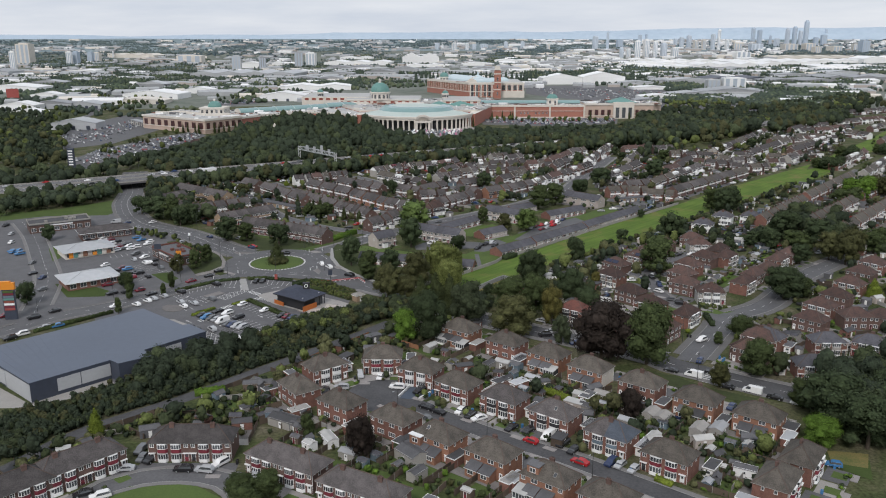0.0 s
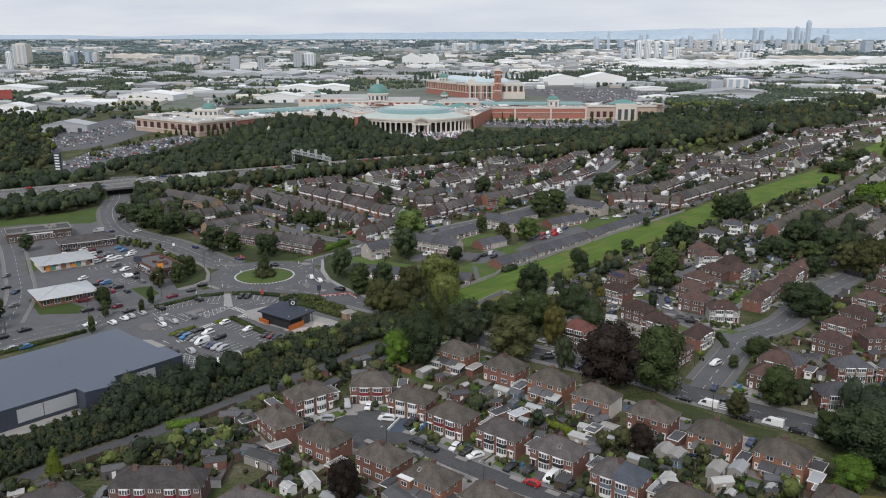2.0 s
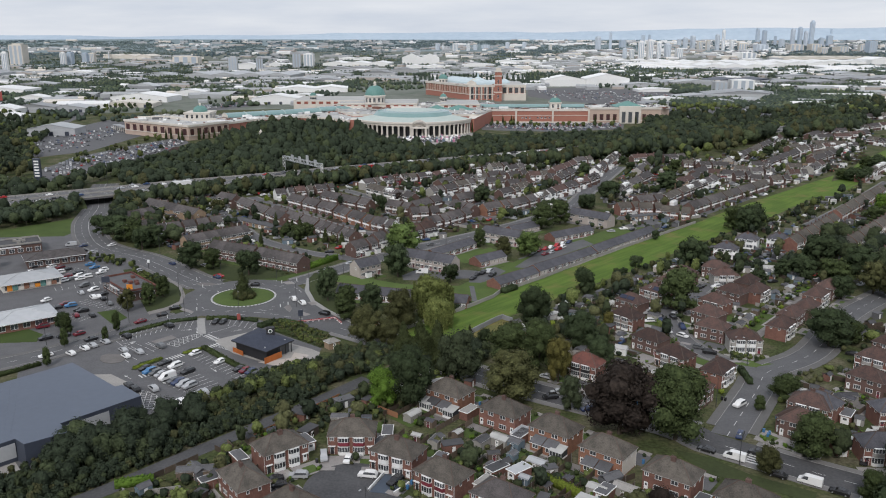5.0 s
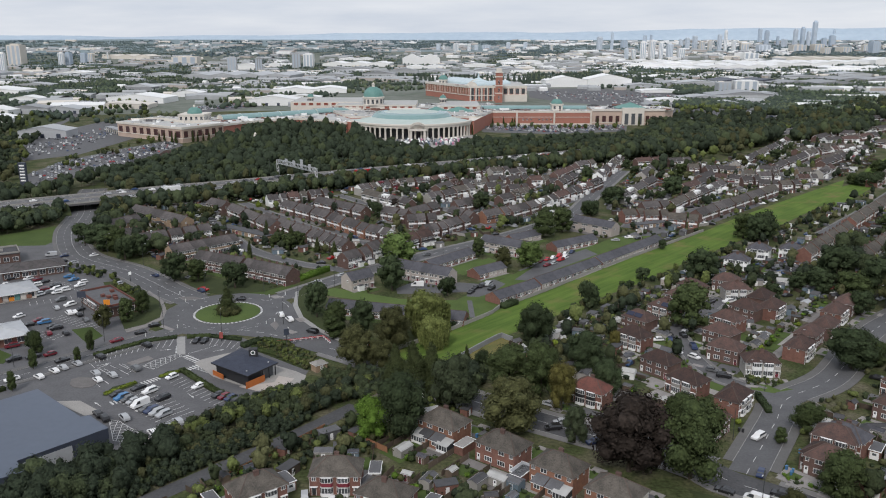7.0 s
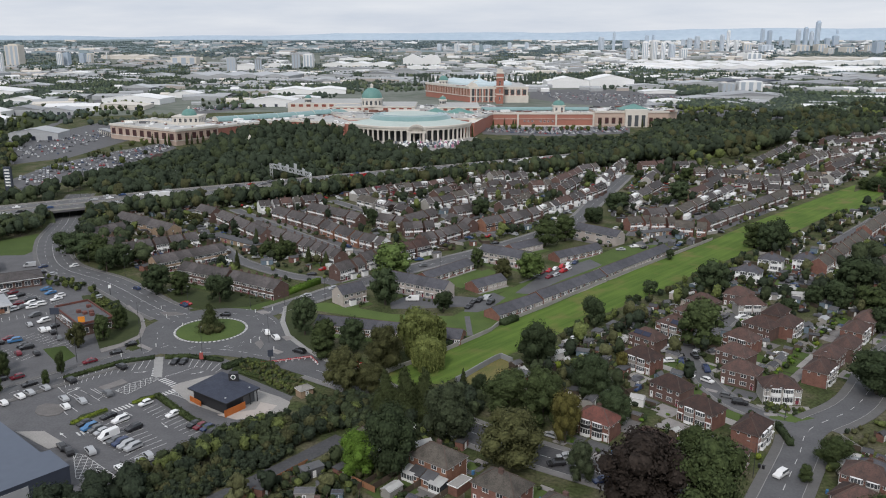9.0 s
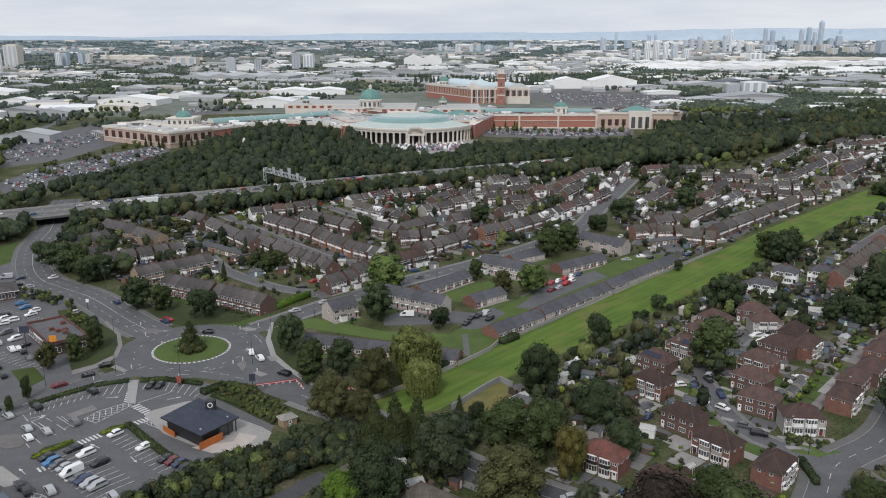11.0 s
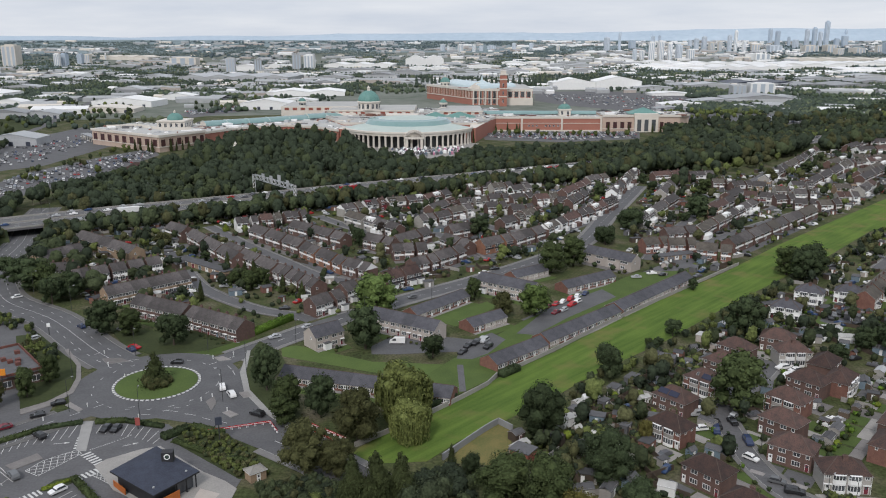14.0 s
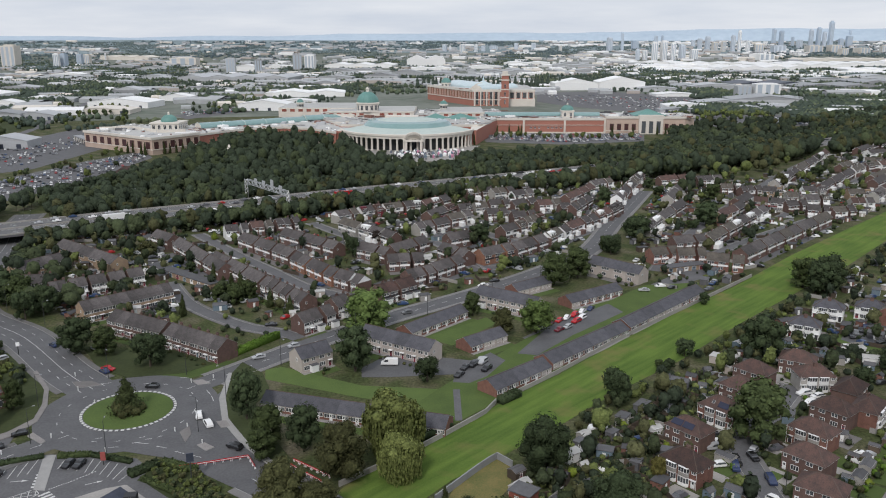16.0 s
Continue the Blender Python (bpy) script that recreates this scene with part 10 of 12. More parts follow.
car(-171.6, 334.3, 85, None, 'dark_blue')
car(-187.5, 357.8, 85, None, 'grey')
car(-118.1, 298.1, -38, None, 'white')
car(-115.5, 302.6, -38, None, 'white')
car(-114.1, 305.3, -38, None, 'silver')
car(-111.0, 308.5, -38, None, 'silver')
car(-105.8, 313.9, -38, None, 'black')
car(-94.5, 324.5, -38, None, 'black')
car(-78.8, 328.7, 80, None, 'black')
car(-76.1, 328.7, 80, None, 'black')
car(-102.0, 301.1, -45, None, 'silver')
car(-96.2, 299.6, -45, None, 'silver')
car(-99.2, 295.9, -45, None, 'white')
car(-90.9, 304.6, -45, None, 'grey')
car(-89.3, 285.5, 54, None, 'black')
car(-86.9, 283.2, 54, None, 'blue')
car(-84.9, 282.3, 54, None, 'grey')
car(-82.7, 280.7, 54, None, 'silver')
car(-77.3, 276.0, 54, None, 'grey')
car(-75.3, 274.8, 54, None, 'dark_blue')
car(-73.4, 273.6, 54, None, 'silver')
car(-71.2, 272.4, 54, None, 'silver')
car(-84.6, 289.9, 54, None, 'black')
car(-80.4, 287.6, 54, None, 'white')
car(-75.0, 282.9, 54, None, 'black')
car(-79.9, 278.5, 54, 'van', 'white')
car(-77.3, 298.2, 54, None, 'white')
car(-67.1, 291.4, 54, None, 'white')
car(-59.6, 285.0, 54, None, 'black')
car(-57.5, 284.0, 54, None, 'dark_red')
car(-55.4, 283.0, 54, None, 'dark_blue')
car(-53.5, 279.8, 54, None, 'black')
car(-81.3, 270.4, -50, 'suv', 'silver')
car(-65.7, 267.8, -50, 'suv', 'silver')
car(-66.5, 265.0, -50, 'suv', 'silver')
car(-70.2, 261.3, -50, 'suv', 'white')
car(-89.3, 272.4, -50, 'suv', 'black')
car(-86.6, 270.0, -50, 'suv', 'black')
car(-157.5, 406.4, 35, None, 'blue')
car(-147.8, 398.0, 35, None, 'white')
car(-165.4, 393.4, 35, None, 'white')
car(-159.6, 387.8, 35, None, 'dark_red')
car(-156.8, 392.3, 35, None, 'black')
car(-152.1, 383.3, 35, None, 'white')
car(-150.5, 386.6, 35, None, 'white')
car(-144.2, 344.6, 35, None, 'black')
car(-143.2, 349.2, 35, None, 'dark_red')
car(-140.0, 347.3, 35, None, 'blue')
car(-135.0, 342.8, 35, None, 'black')
car(-132.7, 341.0, 35, None, 'black')
car(-139.5, 323.5, 35, None, 'dark_red')
car(-140.0, 328.3, 35, None, 'dark_blue')
car(-158.6, 417.7, 35, None, 'black')
car(-171.6, 431.0, 35, None, 'black')
car(-170.7, 423.0, 35, None, 'grey')
car(-176.2, 427.0, 35, None, 'black')
car(-165.4, 428.3, 35, None, 'silver')
car(-143.1, 363.5, -50, None, 'silver')
car(-135.6, 357.6, -50, None, 'white')
car(-134.1, 358.6, -50, None, 'white')
car(-131.0, 355.7, -50, None, 'black')
car(-126.1, 350.0, -50, None, 'grey')
car(-133.0, 335.8, -50, None, 'dark_red')
car(-126.9, 335.8, -50, None, 'black')
car(-133.0, 311.9, 45, None, 'black')
car(-127.7, 314.1, 45, None, 'black')
car(-123.3, 316.4, 45, None, 'dark_red')
car(-116.9, 311.1, 45, None, 'black')
car(-106.4, 329.0, 45, None, 'dark_red')
car(-125.4, 296.2, 45, None, 'white')
car(-145.8, 265.6, 45, None, 'white')
car(-141.2, 272.4, 45, None, 'silver')
car(-137.5, 274.2, 45, None, 'blue')
car(-147.8, 261.3, 45, None, 'black')
car(-150.1, 282.7, 45, None, 'black')
car(-146.0, 290.3, 45, None, 'black')
car(-163.5, 317.3, 45, None, 'grey')
car(-178.7, 340.3, 45, None, 'black')
car(-167.7, 311.3, 45, None, 'white')
car(-161.9, 284.6, 45, None, 'dark_red')
car(-131.4, 395.6, 45, None, 'silver')
car(-175.3, 440.8, 45, None, 'dark_blue')
car(-161.7, 442.1, 45, None, 'white')
car(-180.4, 402.9, 45, None, 'black')
car(-207.4, 379.2, 45, None, 'blue')
car(-201.2, 373.9, 45, None, 'blue')
car(-182.1, 442.2, 20, 'van', 'silver')
car(-55.1, 355.7, -70, None, 'white')
car(-74.8, 374.7, 0, None, 'black')
car(-93.8, 385.6, -40, None, 'dark_blue')
car(-98.9, 344.3, 30, None, 'black')
car(-48.4, 398.2, 30, None, 'silver')
car(-5.3, 393.4, 0, 'van', 'white')
car(21.5, 392.8, 60, None, 'black')
car(24.6, 395.2, 60, None, 'silver')
car(52.9, 425.4, 50, None, 'dark_red')
car(56.3, 428.4, 50, None, 'silver')
car(60.3, 434.5, 50, None, 'red')
car(62.9, 438.3, 50, None, 'white')
car(-36.7, 423.3, 20, None, 'white')
car(-2.6, 443.4, 25, None, 'grey')
car(27.5, 478.9, 30, None, 'white')
car(32.6, 485.5, 25, None, 'black')
car(93.8, 473.2, 0, None, 'silver')
car(-51.1, 429.1, 10, None, 'black')
car(-38.9, 408.4, 30, None, 'silver')
car(-85.7, 465.9, 20, None, 'silver')
car(-98.8, 467.3, 20, None, 'white')
car(-17.9, 468.1, 20, None, 'white')
car(-2.5, 485.1, 20, None, 'white')
car(7.2, 482.7, 20, None, 'dark_blue')
car(-131.4, 439.6, -40, None, 'dark_blue')
car(-93.5, 387.8, 160, None, 'red')
car(-51.0, 350.6, -60, None, 'white')
car(-40.5, 338.0, -30, None, 'black')
car(-104.6, 404.7, -40, None, 'silver')
car(-121.2, 425.1, -45, None, 'silver')
car(-120.4, 407.8, -40, None, 'dark_blue')
car(-100.9, 336.4, 30, None, 'black')
car(-89.7, 474.4, -40, None, 'silver')
car_lot([(-312, 684), (-314, 745), (-294, 824), (-270, 887), (-250, 851), (-259, 746), (-274, 684), (-283, 646)], 0, 7.0, 0.42, 25)
car_lot([(50, 1043), (217, 1044), (208, 993), (127, 973), (54, 992)], 0, 7.0, 0.7, 3)
car_lot([(-371, 1307), (-307, 1405), (-284, 1345), (-346, 1255)], 0, 7.0, 0.8, 3)
industrial_shed(-414, 916, -0.1, 50, 30, 12.2, 'metal_grey')
industrial_shed(-544, 1070, -0.0, 40, 24, 10.3, 'metal_white')
car_lot([(365, 1407), (451, 1463), (425, 1357), (346, 1310)], 0, 7.0, 0.7, 3)
car_lot([(-44, 904), (-2, 904), (-1, 853), (-35, 843)], 0, 6.0, 0.35, 3)
car_lot([(180, 1691), (385, 1631), (446, 1474), (399, 1328), (319, 1328), (193, 1474)], 0, 14.0, 0.14, 3)
car_lot([(439, 1242), (484, 1235), (450, 1154), (409, 1154)], 0, 7.0, 0.8, 3)
car_lot([(-413, 875), (-396, 943), (-384, 1029), (-352, 970), (-337, 824), (-359, 779)], 0, 9.0, 0.25, 25)
industrial_shed(442, 1342, -0.4, 38, 23, 8.1, 'metal_grey')
industrial_shed(504, 1432, -0.2, 115, 69, 15.7, 'metal_grey')
industrial_shed(362, 1368, -0.1, 68, 41, 9.1, 'metal_white')
industrial_shed(333, 1314, -0.3, 53, 32, 6.9, 'metal_grey')
industrial_shed(264, 1829, -0.1, 90, 54, 23.1, 'metal_white')
industrial_shed(355, 1829, -0.0, 95, 57, 26.9, 'metal_white')
industrial_shed(816, 1871, -0.3, 179, 107, 10.9, 'metal_grey')
industrial_shed(537, 1870, -0.2, 121, 73, 10.3, 'metal_grey')
tagged(new("parked_cars", CARS.mesh("parked_cars", M["car_mixed"], M["glass"])), "many small parked cars of all colours in far car parks", "cars", kind="stuff")
for k, s in SHRUBS.items():
    tagged(new("garden_shrubs", s.mesh("garden_shrubs", LEAF[k])), {"green": "green", "dark": "dark green", "bright": "bright yellow-green", "olive": "olive", "lime": "lime-yellow"}[k] + " shrubs and hedges in the gardens", "shrubs", kind="stuff")
finish_joined()
for (name, mat, label), s in SLABS.items():
    tagged(new(name, s.mesh(name, M[mat])), label, name, kind="structure")

# restaurants of the retail park
random.seed(41)
eatery("restaurant", -149.0, 328.0, 38, 20, 15, 3.6, "metal_grey", "brick restaurant with a pale hipped metal roof")
eatery("restaurant", -171.0, 377.0, 38, 22, 15, 3.6, "metal_grey", "restaurant with a pale hipped roof and bright panelled wall", True, "cream")
eatery("restaurant", -124.2, 366.4, -48, 26, 12, 3.8, "felt", "dark brick restaurant with a flat roof behind a red-brown parapet", False, "brick_dark", "tile_bright")
eatery("shop", -176.0, 412.0, 32, 24, 12, 4.0, "tile_grey", "low brick shop with a grey-brown hipped roof", True, "brick_dark")
eatery("shop", -208.0, 430.0, 32, 30, 14, 4.2, "felt", "low brick shop with a dark roof", False, "brick_dark")


def mural(x, y, turn, w):
    """Coloured slanting panels along a restaurant's wall."""
    b = tagged(new("mural"), "row of slanting orange, teal and cream wall panels", "mural")
    b.matrix_basis = pose(x, y, 0, 0, 0, turn)
    for i in range(9):
        s = Shape()
        u = -w / 2 + w * i / 9
        k = w / 9
        s.prism([(u, -0.1), (u + k * 0.9, -0.1), (u + k * 0.9, 0.05), (u, 0.05)], 0.5, 3.1 - 0.5 * (i % 3))
        part("panel", s.mesh("panel", M[("orange", "copper_green", "cream", "brick_orange", "render_pale")[i % 5]]), b)


def pylon_sign(x, y, turn):
    b = tagged(new("pylon_sign"), "tall dark pylon sign with an orange head and coloured panels", "sign")
    b.matrix_basis = pose(x, y, 0, 0, 0, turn)
    s = Shape()
    s.box(-2.1, -0.5, 0, 2.1, 0.5, 11.5)
    part("post", s.mesh("post", M["metal_dark"]), b)
    s = Shape()
    s.box(-2.4, -0.7, 11.5, 2.4, 0.7, 14.0)
    s.box(-2.4, -0.7, 14.0, 1.0, 0.7, 14.5)
    part("head", s.mesh("head", M["orange"]), b)
    cols = ("lawn", "burgundy", "bluegrey", "copper_green", "brick_red", "white", "burgundy", "red_surface")
    for i, c in enumerate(cols):
        s = Shape()
        s.box(-1.8, -0.1, 0, 1.8, 0.1, 0.75)
        part("sign_panel", s.mesh("sign_panel", M[c]), b, pose(0, -0.55, 10.3 - i * 0.95))


pylon_sign(-158.1, 282.5, 8)
mural(-166.3, 370.9, 38, 19)


def banner_sign(x, y, z0, w, h, mat, turn=0, label="white advertising sign on a dark post"):
    b = tagged(new("sign"), label, "sign")
    b.matrix_basis = pose(x, y, 0, 0, 0, turn)
    s = Shape()
    s.tube((0, 0, 0), (0, 0, z0 + 0.1), 0.15, 0.13, 6)
    part("post", s.mesh("post", M["dark_pole"]), b)
    s = Shape()
    s.box(-w / 2, -0.12, z0, w / 2, 0.12, z0 + h)
    part("panel", s.mesh("panel", M[mat]), b)


banner_sign(-128.5, 400.5, 3.0, 1.1, 1.3, "white", 20)
banner_sign(-127.5, 352.0, 8.5, 3.0, 2.4, "metal_dark", 10, "dark sign on a tall post")
banner_sign(-118.0, 351.0, 6.0, 2.2, 2.0, "orange", 10, "yellow-orange sign on a tall post")
banner_sign(-46.5, 322.0, 5.2, 1.7, 2.2, "metal_dark", 20, "dark sign with a pale round on a post")
banner_sign(-688.3, 1321.9, 7.0, 20, 14, 'red_surface', 0, 'large red advertising board on a post')
banner_sign(-70.5, 329.5, 1.2, 1.2, 2.2, "red_surface", 10, "red and white totem sign")

# motorway on its low embankment
PM = smooth(MW, 8)
BRIDGE = Vector((-215.5, 561.0))   # a road passes under the motorway here
s = Shape()
for p, q in zip(PM, PM[1:]):
    under = ((p + q) / 2 - BRIDGE).length < 11
    ribbon(s, [p, q], 0, 31, 3.9 if under else 0, 5.0)
tagged(new("motorway", s.mesh("motorway", M["motorway"])), "grey motorway carriageways on a low embankment", "motorway", kind="structure")
s = Shape()
for o in (-15.4, 15.4, 0.0):
    ribbon(s, PM, o, 0.35, 5.0, 5.75)
tagged(new("crash_barrier", s.mesh("crash_barrier", M["concrete"])), "pale crash barriers along the motorway", "barrier", kind="structure")
for o in (-11.2, -7.6, 7.6, 11.2):
    dashes(PM, o, 3, 6, 0.25, 5.03)
for o in (-14.0, -2.0, 2.0, 14.0):
    dashes(PM, o, 500, 0, 0.25, 5.03)
s = Shape()
for sg in (-1, 1):
    L0, L1 = offset_line(PM, sg * 15.5), offset_line(PM, sg * 25)
    for i in range(len(PM) - 1):
        if (PM[i] - BRIDGE).length < 13:
            continue
        q = [(L0[i].x, L0[i].y, 4.9), (L0[i + 1].x, L0[i + 1].y, 4.9), (L1[i + 1].x, L1[i + 1].y, 0), (L1[i].x, L1[i].y, 0)]
        s.face(q if sg < 0 else q[::-1])
tagged(new("embankment", s.mesh("embankment", M["rough_grass"])), "grassy slopes of the motorway embankment", "embankment", kind="structure")
random.seed(51)


def lorry(x, y, z, turn, col):
    b = tagged(new("lorry"), {"white": "white box lorry on the motorway", "red": "red lorry on the motorway"}[col], "lorry", "motorway lorries")
    b.matrix_basis = pose(x, y, z, 0, 0, turn)
    s = Shape()
    s.box(-6.6, -1.27, 1.1, 5.0, 1.27, 4.0)
    part("trailer", s.mesh("trailer", PAINT[col]), b)
    s = Shape()
    s.box(5.3, -1.2, 0.6, 7.4, 1.2, 3.4)
    part("cab", s.mesh("cab", PAINT["white"]), b)
    s = Shape()
    s.box(7.38, -1.05, 2.0, 7.44, 1.05, 3.1)
    part("windscreen", s.mesh("windscreen", M["glass"]), b)
    for u in (-5.5, -4.4, 4.0, 6.3):
        for v in (-1.1, 1.1):
            part("wheel", shared("wheel", wheel_mesh), b, pose(u, v, 0.5) @ Matrix.Diagonal((1.6, 1.3, 1.6, 1)))


CARS = Shape()
acc = 0
for a, b in zip(PM, PM[1:]):
    t = (b - a).normalized()
    acc += (b - a).length
    turn = math.degrees(math.atan2(t.y, t.x))
    for o in (-12.9, -9.3, -5.6, 5.6, 9.3, 12.9):
        if random.random() < 0.2:
            p = a + Vector((t.y, -t.x)) * o
            small_car(p.x, p.y, turn, 5.05, 1.0 if random.random() < 0.8 else 1.4)
tagged(new("motorway_cars", CARS.mesh("motorway_cars", M["car_mixed"], M["glass"])), "cars of mixed colours on the motorway", "cars", kind="stuff")
for i, o, c in ((22, 9.3, "white"), (38, 9.3, "red"), (60, 12.9, "white"), (84, -9.3, "red"), (97, -12.9, "white")):
    if i < len(PM) - 1:
        t = (PM[i + 1] - PM[i]).normalized()
        p = PM[i] + Vector((t.y, -t.x)) * o
        lorry(p.x, p.y, 5.05, math.degrees(math.atan2(t.y, t.x)), c)
lamps_along(MW, 55, 17.0, 14.0, 3.0)
lamps_along(MW, 55, -17.0, 14.0, 3.0)


def gantry(a, b, z0, z1):
    g = tagged(new("motorway_gantry"), "grey lattice sign gantry spanning the motorway", "gantry")
    ax, ay = a
    L = math.hypot(b[0] - ax, b[1] - ay)
    g.matrix_basis = pose(ax, ay, z0, 0, 0, math.degrees(math.atan2(b[1] - ay, b[0] - ax)))
    h = z1 - z0
    for u in (0, L):
        s = Shape()
        for v in (-0.9, 0.9):
            s.tube((u, v, -4), (u, v, h), 0.25, 0.25, 6)
        for k in range(4):
            s.tube((u, -0.9, k * h / 4), (u, 0.9, (k + 1) * h / 4), 0.12, 0.12, 4)
        part("leg", s.mesh("leg", M["steel"]), g)
    s = Shape()
    for v in (-0.9, 0.9):
        for z in (h - 2.6, h):
            s.tube((0, v, z), (L, v, z), 0.2, 0.2, 5)
        n = int(L / 2.6)
        for i in range(n):
            s.tube((L * i / n, v, h - 2.6 if i % 2 else h), (L * (i + 1) / n, v, h if i % 2 else h - 2.6), 0.13, 0.13, 4)
    part("truss", s.mesh("truss", M["steel"]), g)
    for i in range(4):
        s = Shape()
        s.box(-1.9, 1.1, h - 2.4, 1.9, 1.35, h + (3.6 if i == 2 else 1.6))
        part("sign_panel", s.mesh("sign_panel", M["panel_grey"]), g, pose(L * (0.2 + 0.2 * i), 0, 0))


gantry((-117, 661), (-82, 618), 5.0, 14.8)

# pale stone obelisk in the wood
ob = tagged(new("obelisk"), "small pale stone monument rising from the wood", "monument")
s = Shape()
s.prism([(-166.5, 792), (-160.5, 792), (-160.5, 798), (-166.5, 798)], 0, 9)
part("plinth", s.mesh("plinth", M["cream"]), ob)
s = Shape()
s.turned([(2.3, 9), (1.7, 16), (2.0, 16.3), (1.2, 18), (0.1, 20)], 10, (-163.5, 795))
part("shaft", s.mesh("shaft", M["cream"]), ob)
# dark slotted sign tower near the western car park
st = tagged(new("sign_tower"), "dark slim sign tower with pale slots", "sign")
s = Shape()
s.box(-291.5, 629, 0, -286.5, 631, 17)
part("post", s.mesh("post", M["metal_dark"]), st)
for i in range(6):
    s = Shape()
    s.box(-290.7, 628.8, 4 + i * 2.1, -287.3, 629.0, 5.0 + i * 2.1)
    part("sign_panel", s.mesh("sign_panel", M["white"]), st)

# lamps along the streets
lamps_along([(-155.1, 268.4), (-127.7, 299.4), (-93.9, 337.7)], 28, -7, 9)
lamps_along([(-106.5, 386.5), (-134.9, 416.3), (-168.5, 443.4)], 28, 9, 10)
lamps_along([(-55.4, 384.3), (-18.1, 428.1), (26.1, 471.3), (88.4, 549.5)], 32, 6.5, 9)
lamps_along([(121, 203.8), (81.1, 233), (64, 249.3), (18.6, 279)], 30, -7.5, 9)
lamps_along([(78.5, 242), (105.9, 285.4), (155.1, 336.8), (225.7, 402.3)], 32, -6.5, 9)
lamps_along([(-23.7, 218.8), (16.8, 189.6), (47.3, 166.5)], 26, 4.4, 7)
for i in range(7):
    w = radians(20 + i * 52)
    street_lamp(RBX + 26.5 * math.cos(w), RBY + 26.5 * math.sin(w), math.degrees(w) + 180, 10.0, 1.6)
lamps_along([(101.9, 280.8), (91.5, 297.7), (87.4, 324.1), (93.6, 351.5)], 26, 4.5, 7)


# ---- trees along the motorway ----
random.seed(81)
band = {"dark": Shape(), "green": Shape(), "olive": Shape()}
for a, b in zip(PM, PM[1:]):
    t = (b - a).normalized()
    # near-side trees grow taller towards the east, sized to hide the road from the camera
    east = (a.x - 60) / 90
    for lo, hi, n, h in ((16.8, 36, 5 if a.x < 60 else 7, 11.5 + 5.5 * max(0, min(1, east))), (-17, -44, 5, 11)):
        for _ in range(n):
            p = a + (b - a) * random.random() + Vector((t.y, -t.x)) * random.uniform(lo, hi)
            if near_road(p.x, p.y, 3) or (p - BRIDGE).length < 34 or p.x < -215 and p.y < 600:
                continue
            wood_tree(band[random.choice(("dark", "dark", "dark", "green", "green", "olive"))], p.x, p.y, h * random.uniform(0.7, 1.2), h * random.uniform(0.3, 0.46), False, 0)
for k, s in band.items():
    tagged(new("roadside_trees", s.mesh("roadside_trees", WOODLEAF[k], M["bark"])), {"dark": "dark green", "green": "green", "olive": "olive"}[k] + " trees lining the motorway banks", "trees", kind="stuff")


# ---- small detail of the streets ----
def zebra(x, y, turn, across, along, n):
    """White bars lying along the road, set side by side across it."""
    for i in range(n):
        u = -across / 2 + across * (i + 0.25) / n
        q = [local(x, y, turn, a, b) for a, b in ((-along / 2, u), (along / 2, u), (along / 2, u + across / n * 0.5), (-along / 2, u + across / n * 0.5))]
        MARKS.face([(*p, 0.118) for p in q])


def bays(x0, y0, x1, y1, depth, side, pitch=2.5):
    """Bay lines square to a row of parked cars."""
    L = math.hypot(x1 - x0, y1 - y0)
    turn = math.degrees(math.atan2(y1 - y0, x1 - x0))
    for i in range(int(L / pitch) + 1):
        u = i * pitch
        v0, v1 = (0, depth * side) if side > 0 else (depth * side, 0)
        q = [local(x0, y0, turn, a, b) for a, b in ((u - 0.07, v0), (u + 0.07, v0), (u + 0.07, v1), (u - 0.07, v1))]
        MARKS.face([(*p, 0.105) for p in q])


zebra(81.4, 229.4, -36, 10, 4.5, 8)
bays(-152.0, 341.0, -128.0, 330.0, 5, 1)
bays(-140.0, 352.0, -120.0, 340.0, 5, 1)
bays(-175.0, 408.0, -170.8, 425.4, 5, 1)
bays(-155.3, 367.8, -139.9, 377.0, 5, 1)
bays(-165.0, 398.0, -140.0, 384.0, 5, 1)


def stripe(x0, y0, x1, y1, width=0.15, z=0.118):
    """A painted line between two plan points."""
    a, b = Vector((x0, y0)), Vector((x1, y1))
    t = (b - a).normalized() * width / 2
    MARKS.face([(a.x + t.y, a.y - t.x, z), (b.x + t.y, b.y - t.x, z), (b.x - t.y, b.y + t.x, z), (a.x - t.y, a.y + t.x, z)])


def arrow(x, y, turn):
    """A lane arrow of 4 m."""
    q = [local(x, y, turn, u, v) for u, v in ((-2, -0.1), (0.6, -0.1), (0.6, 0.1), (-2, 0.1))]
    MARKS.face([(*p, 0.118) for p in q])
    q = [local(x, y, turn, u, v) for u, v in ((0.6, -0.45), (2, 0), (0.6, 0.45))]
    MARKS.face([(*p, 0.118) for p in q])


def hatching(pts, turn, gap=1.5, width=0.15):
    """Two crossing sets of painted lines inside a plan outline."""
    cx, cy = sum(p[0] for p in pts) / len(pts), sum(p[1] for p in pts) / len(pts)
    R = max(math.hypot(p[0] - cx, p[1] - cy) for p in pts)
    for k in (0, 90):
        v = -R
        while v < R:
            run = None
            for i in range(int(R * 8) + 1):
                q = local(cx, cy, turn + k, -R + i * 0.25, v)
                ok = inside(*q, pts)
                if ok and run is None:
                    run = q
                elif run is not None and not ok:
                    stripe(*run, *q, width)
                    run = None
            v += gap
    for a, b in zip(pts, pts[1:] + pts[:1]):
        stripe(*a, *b, width)


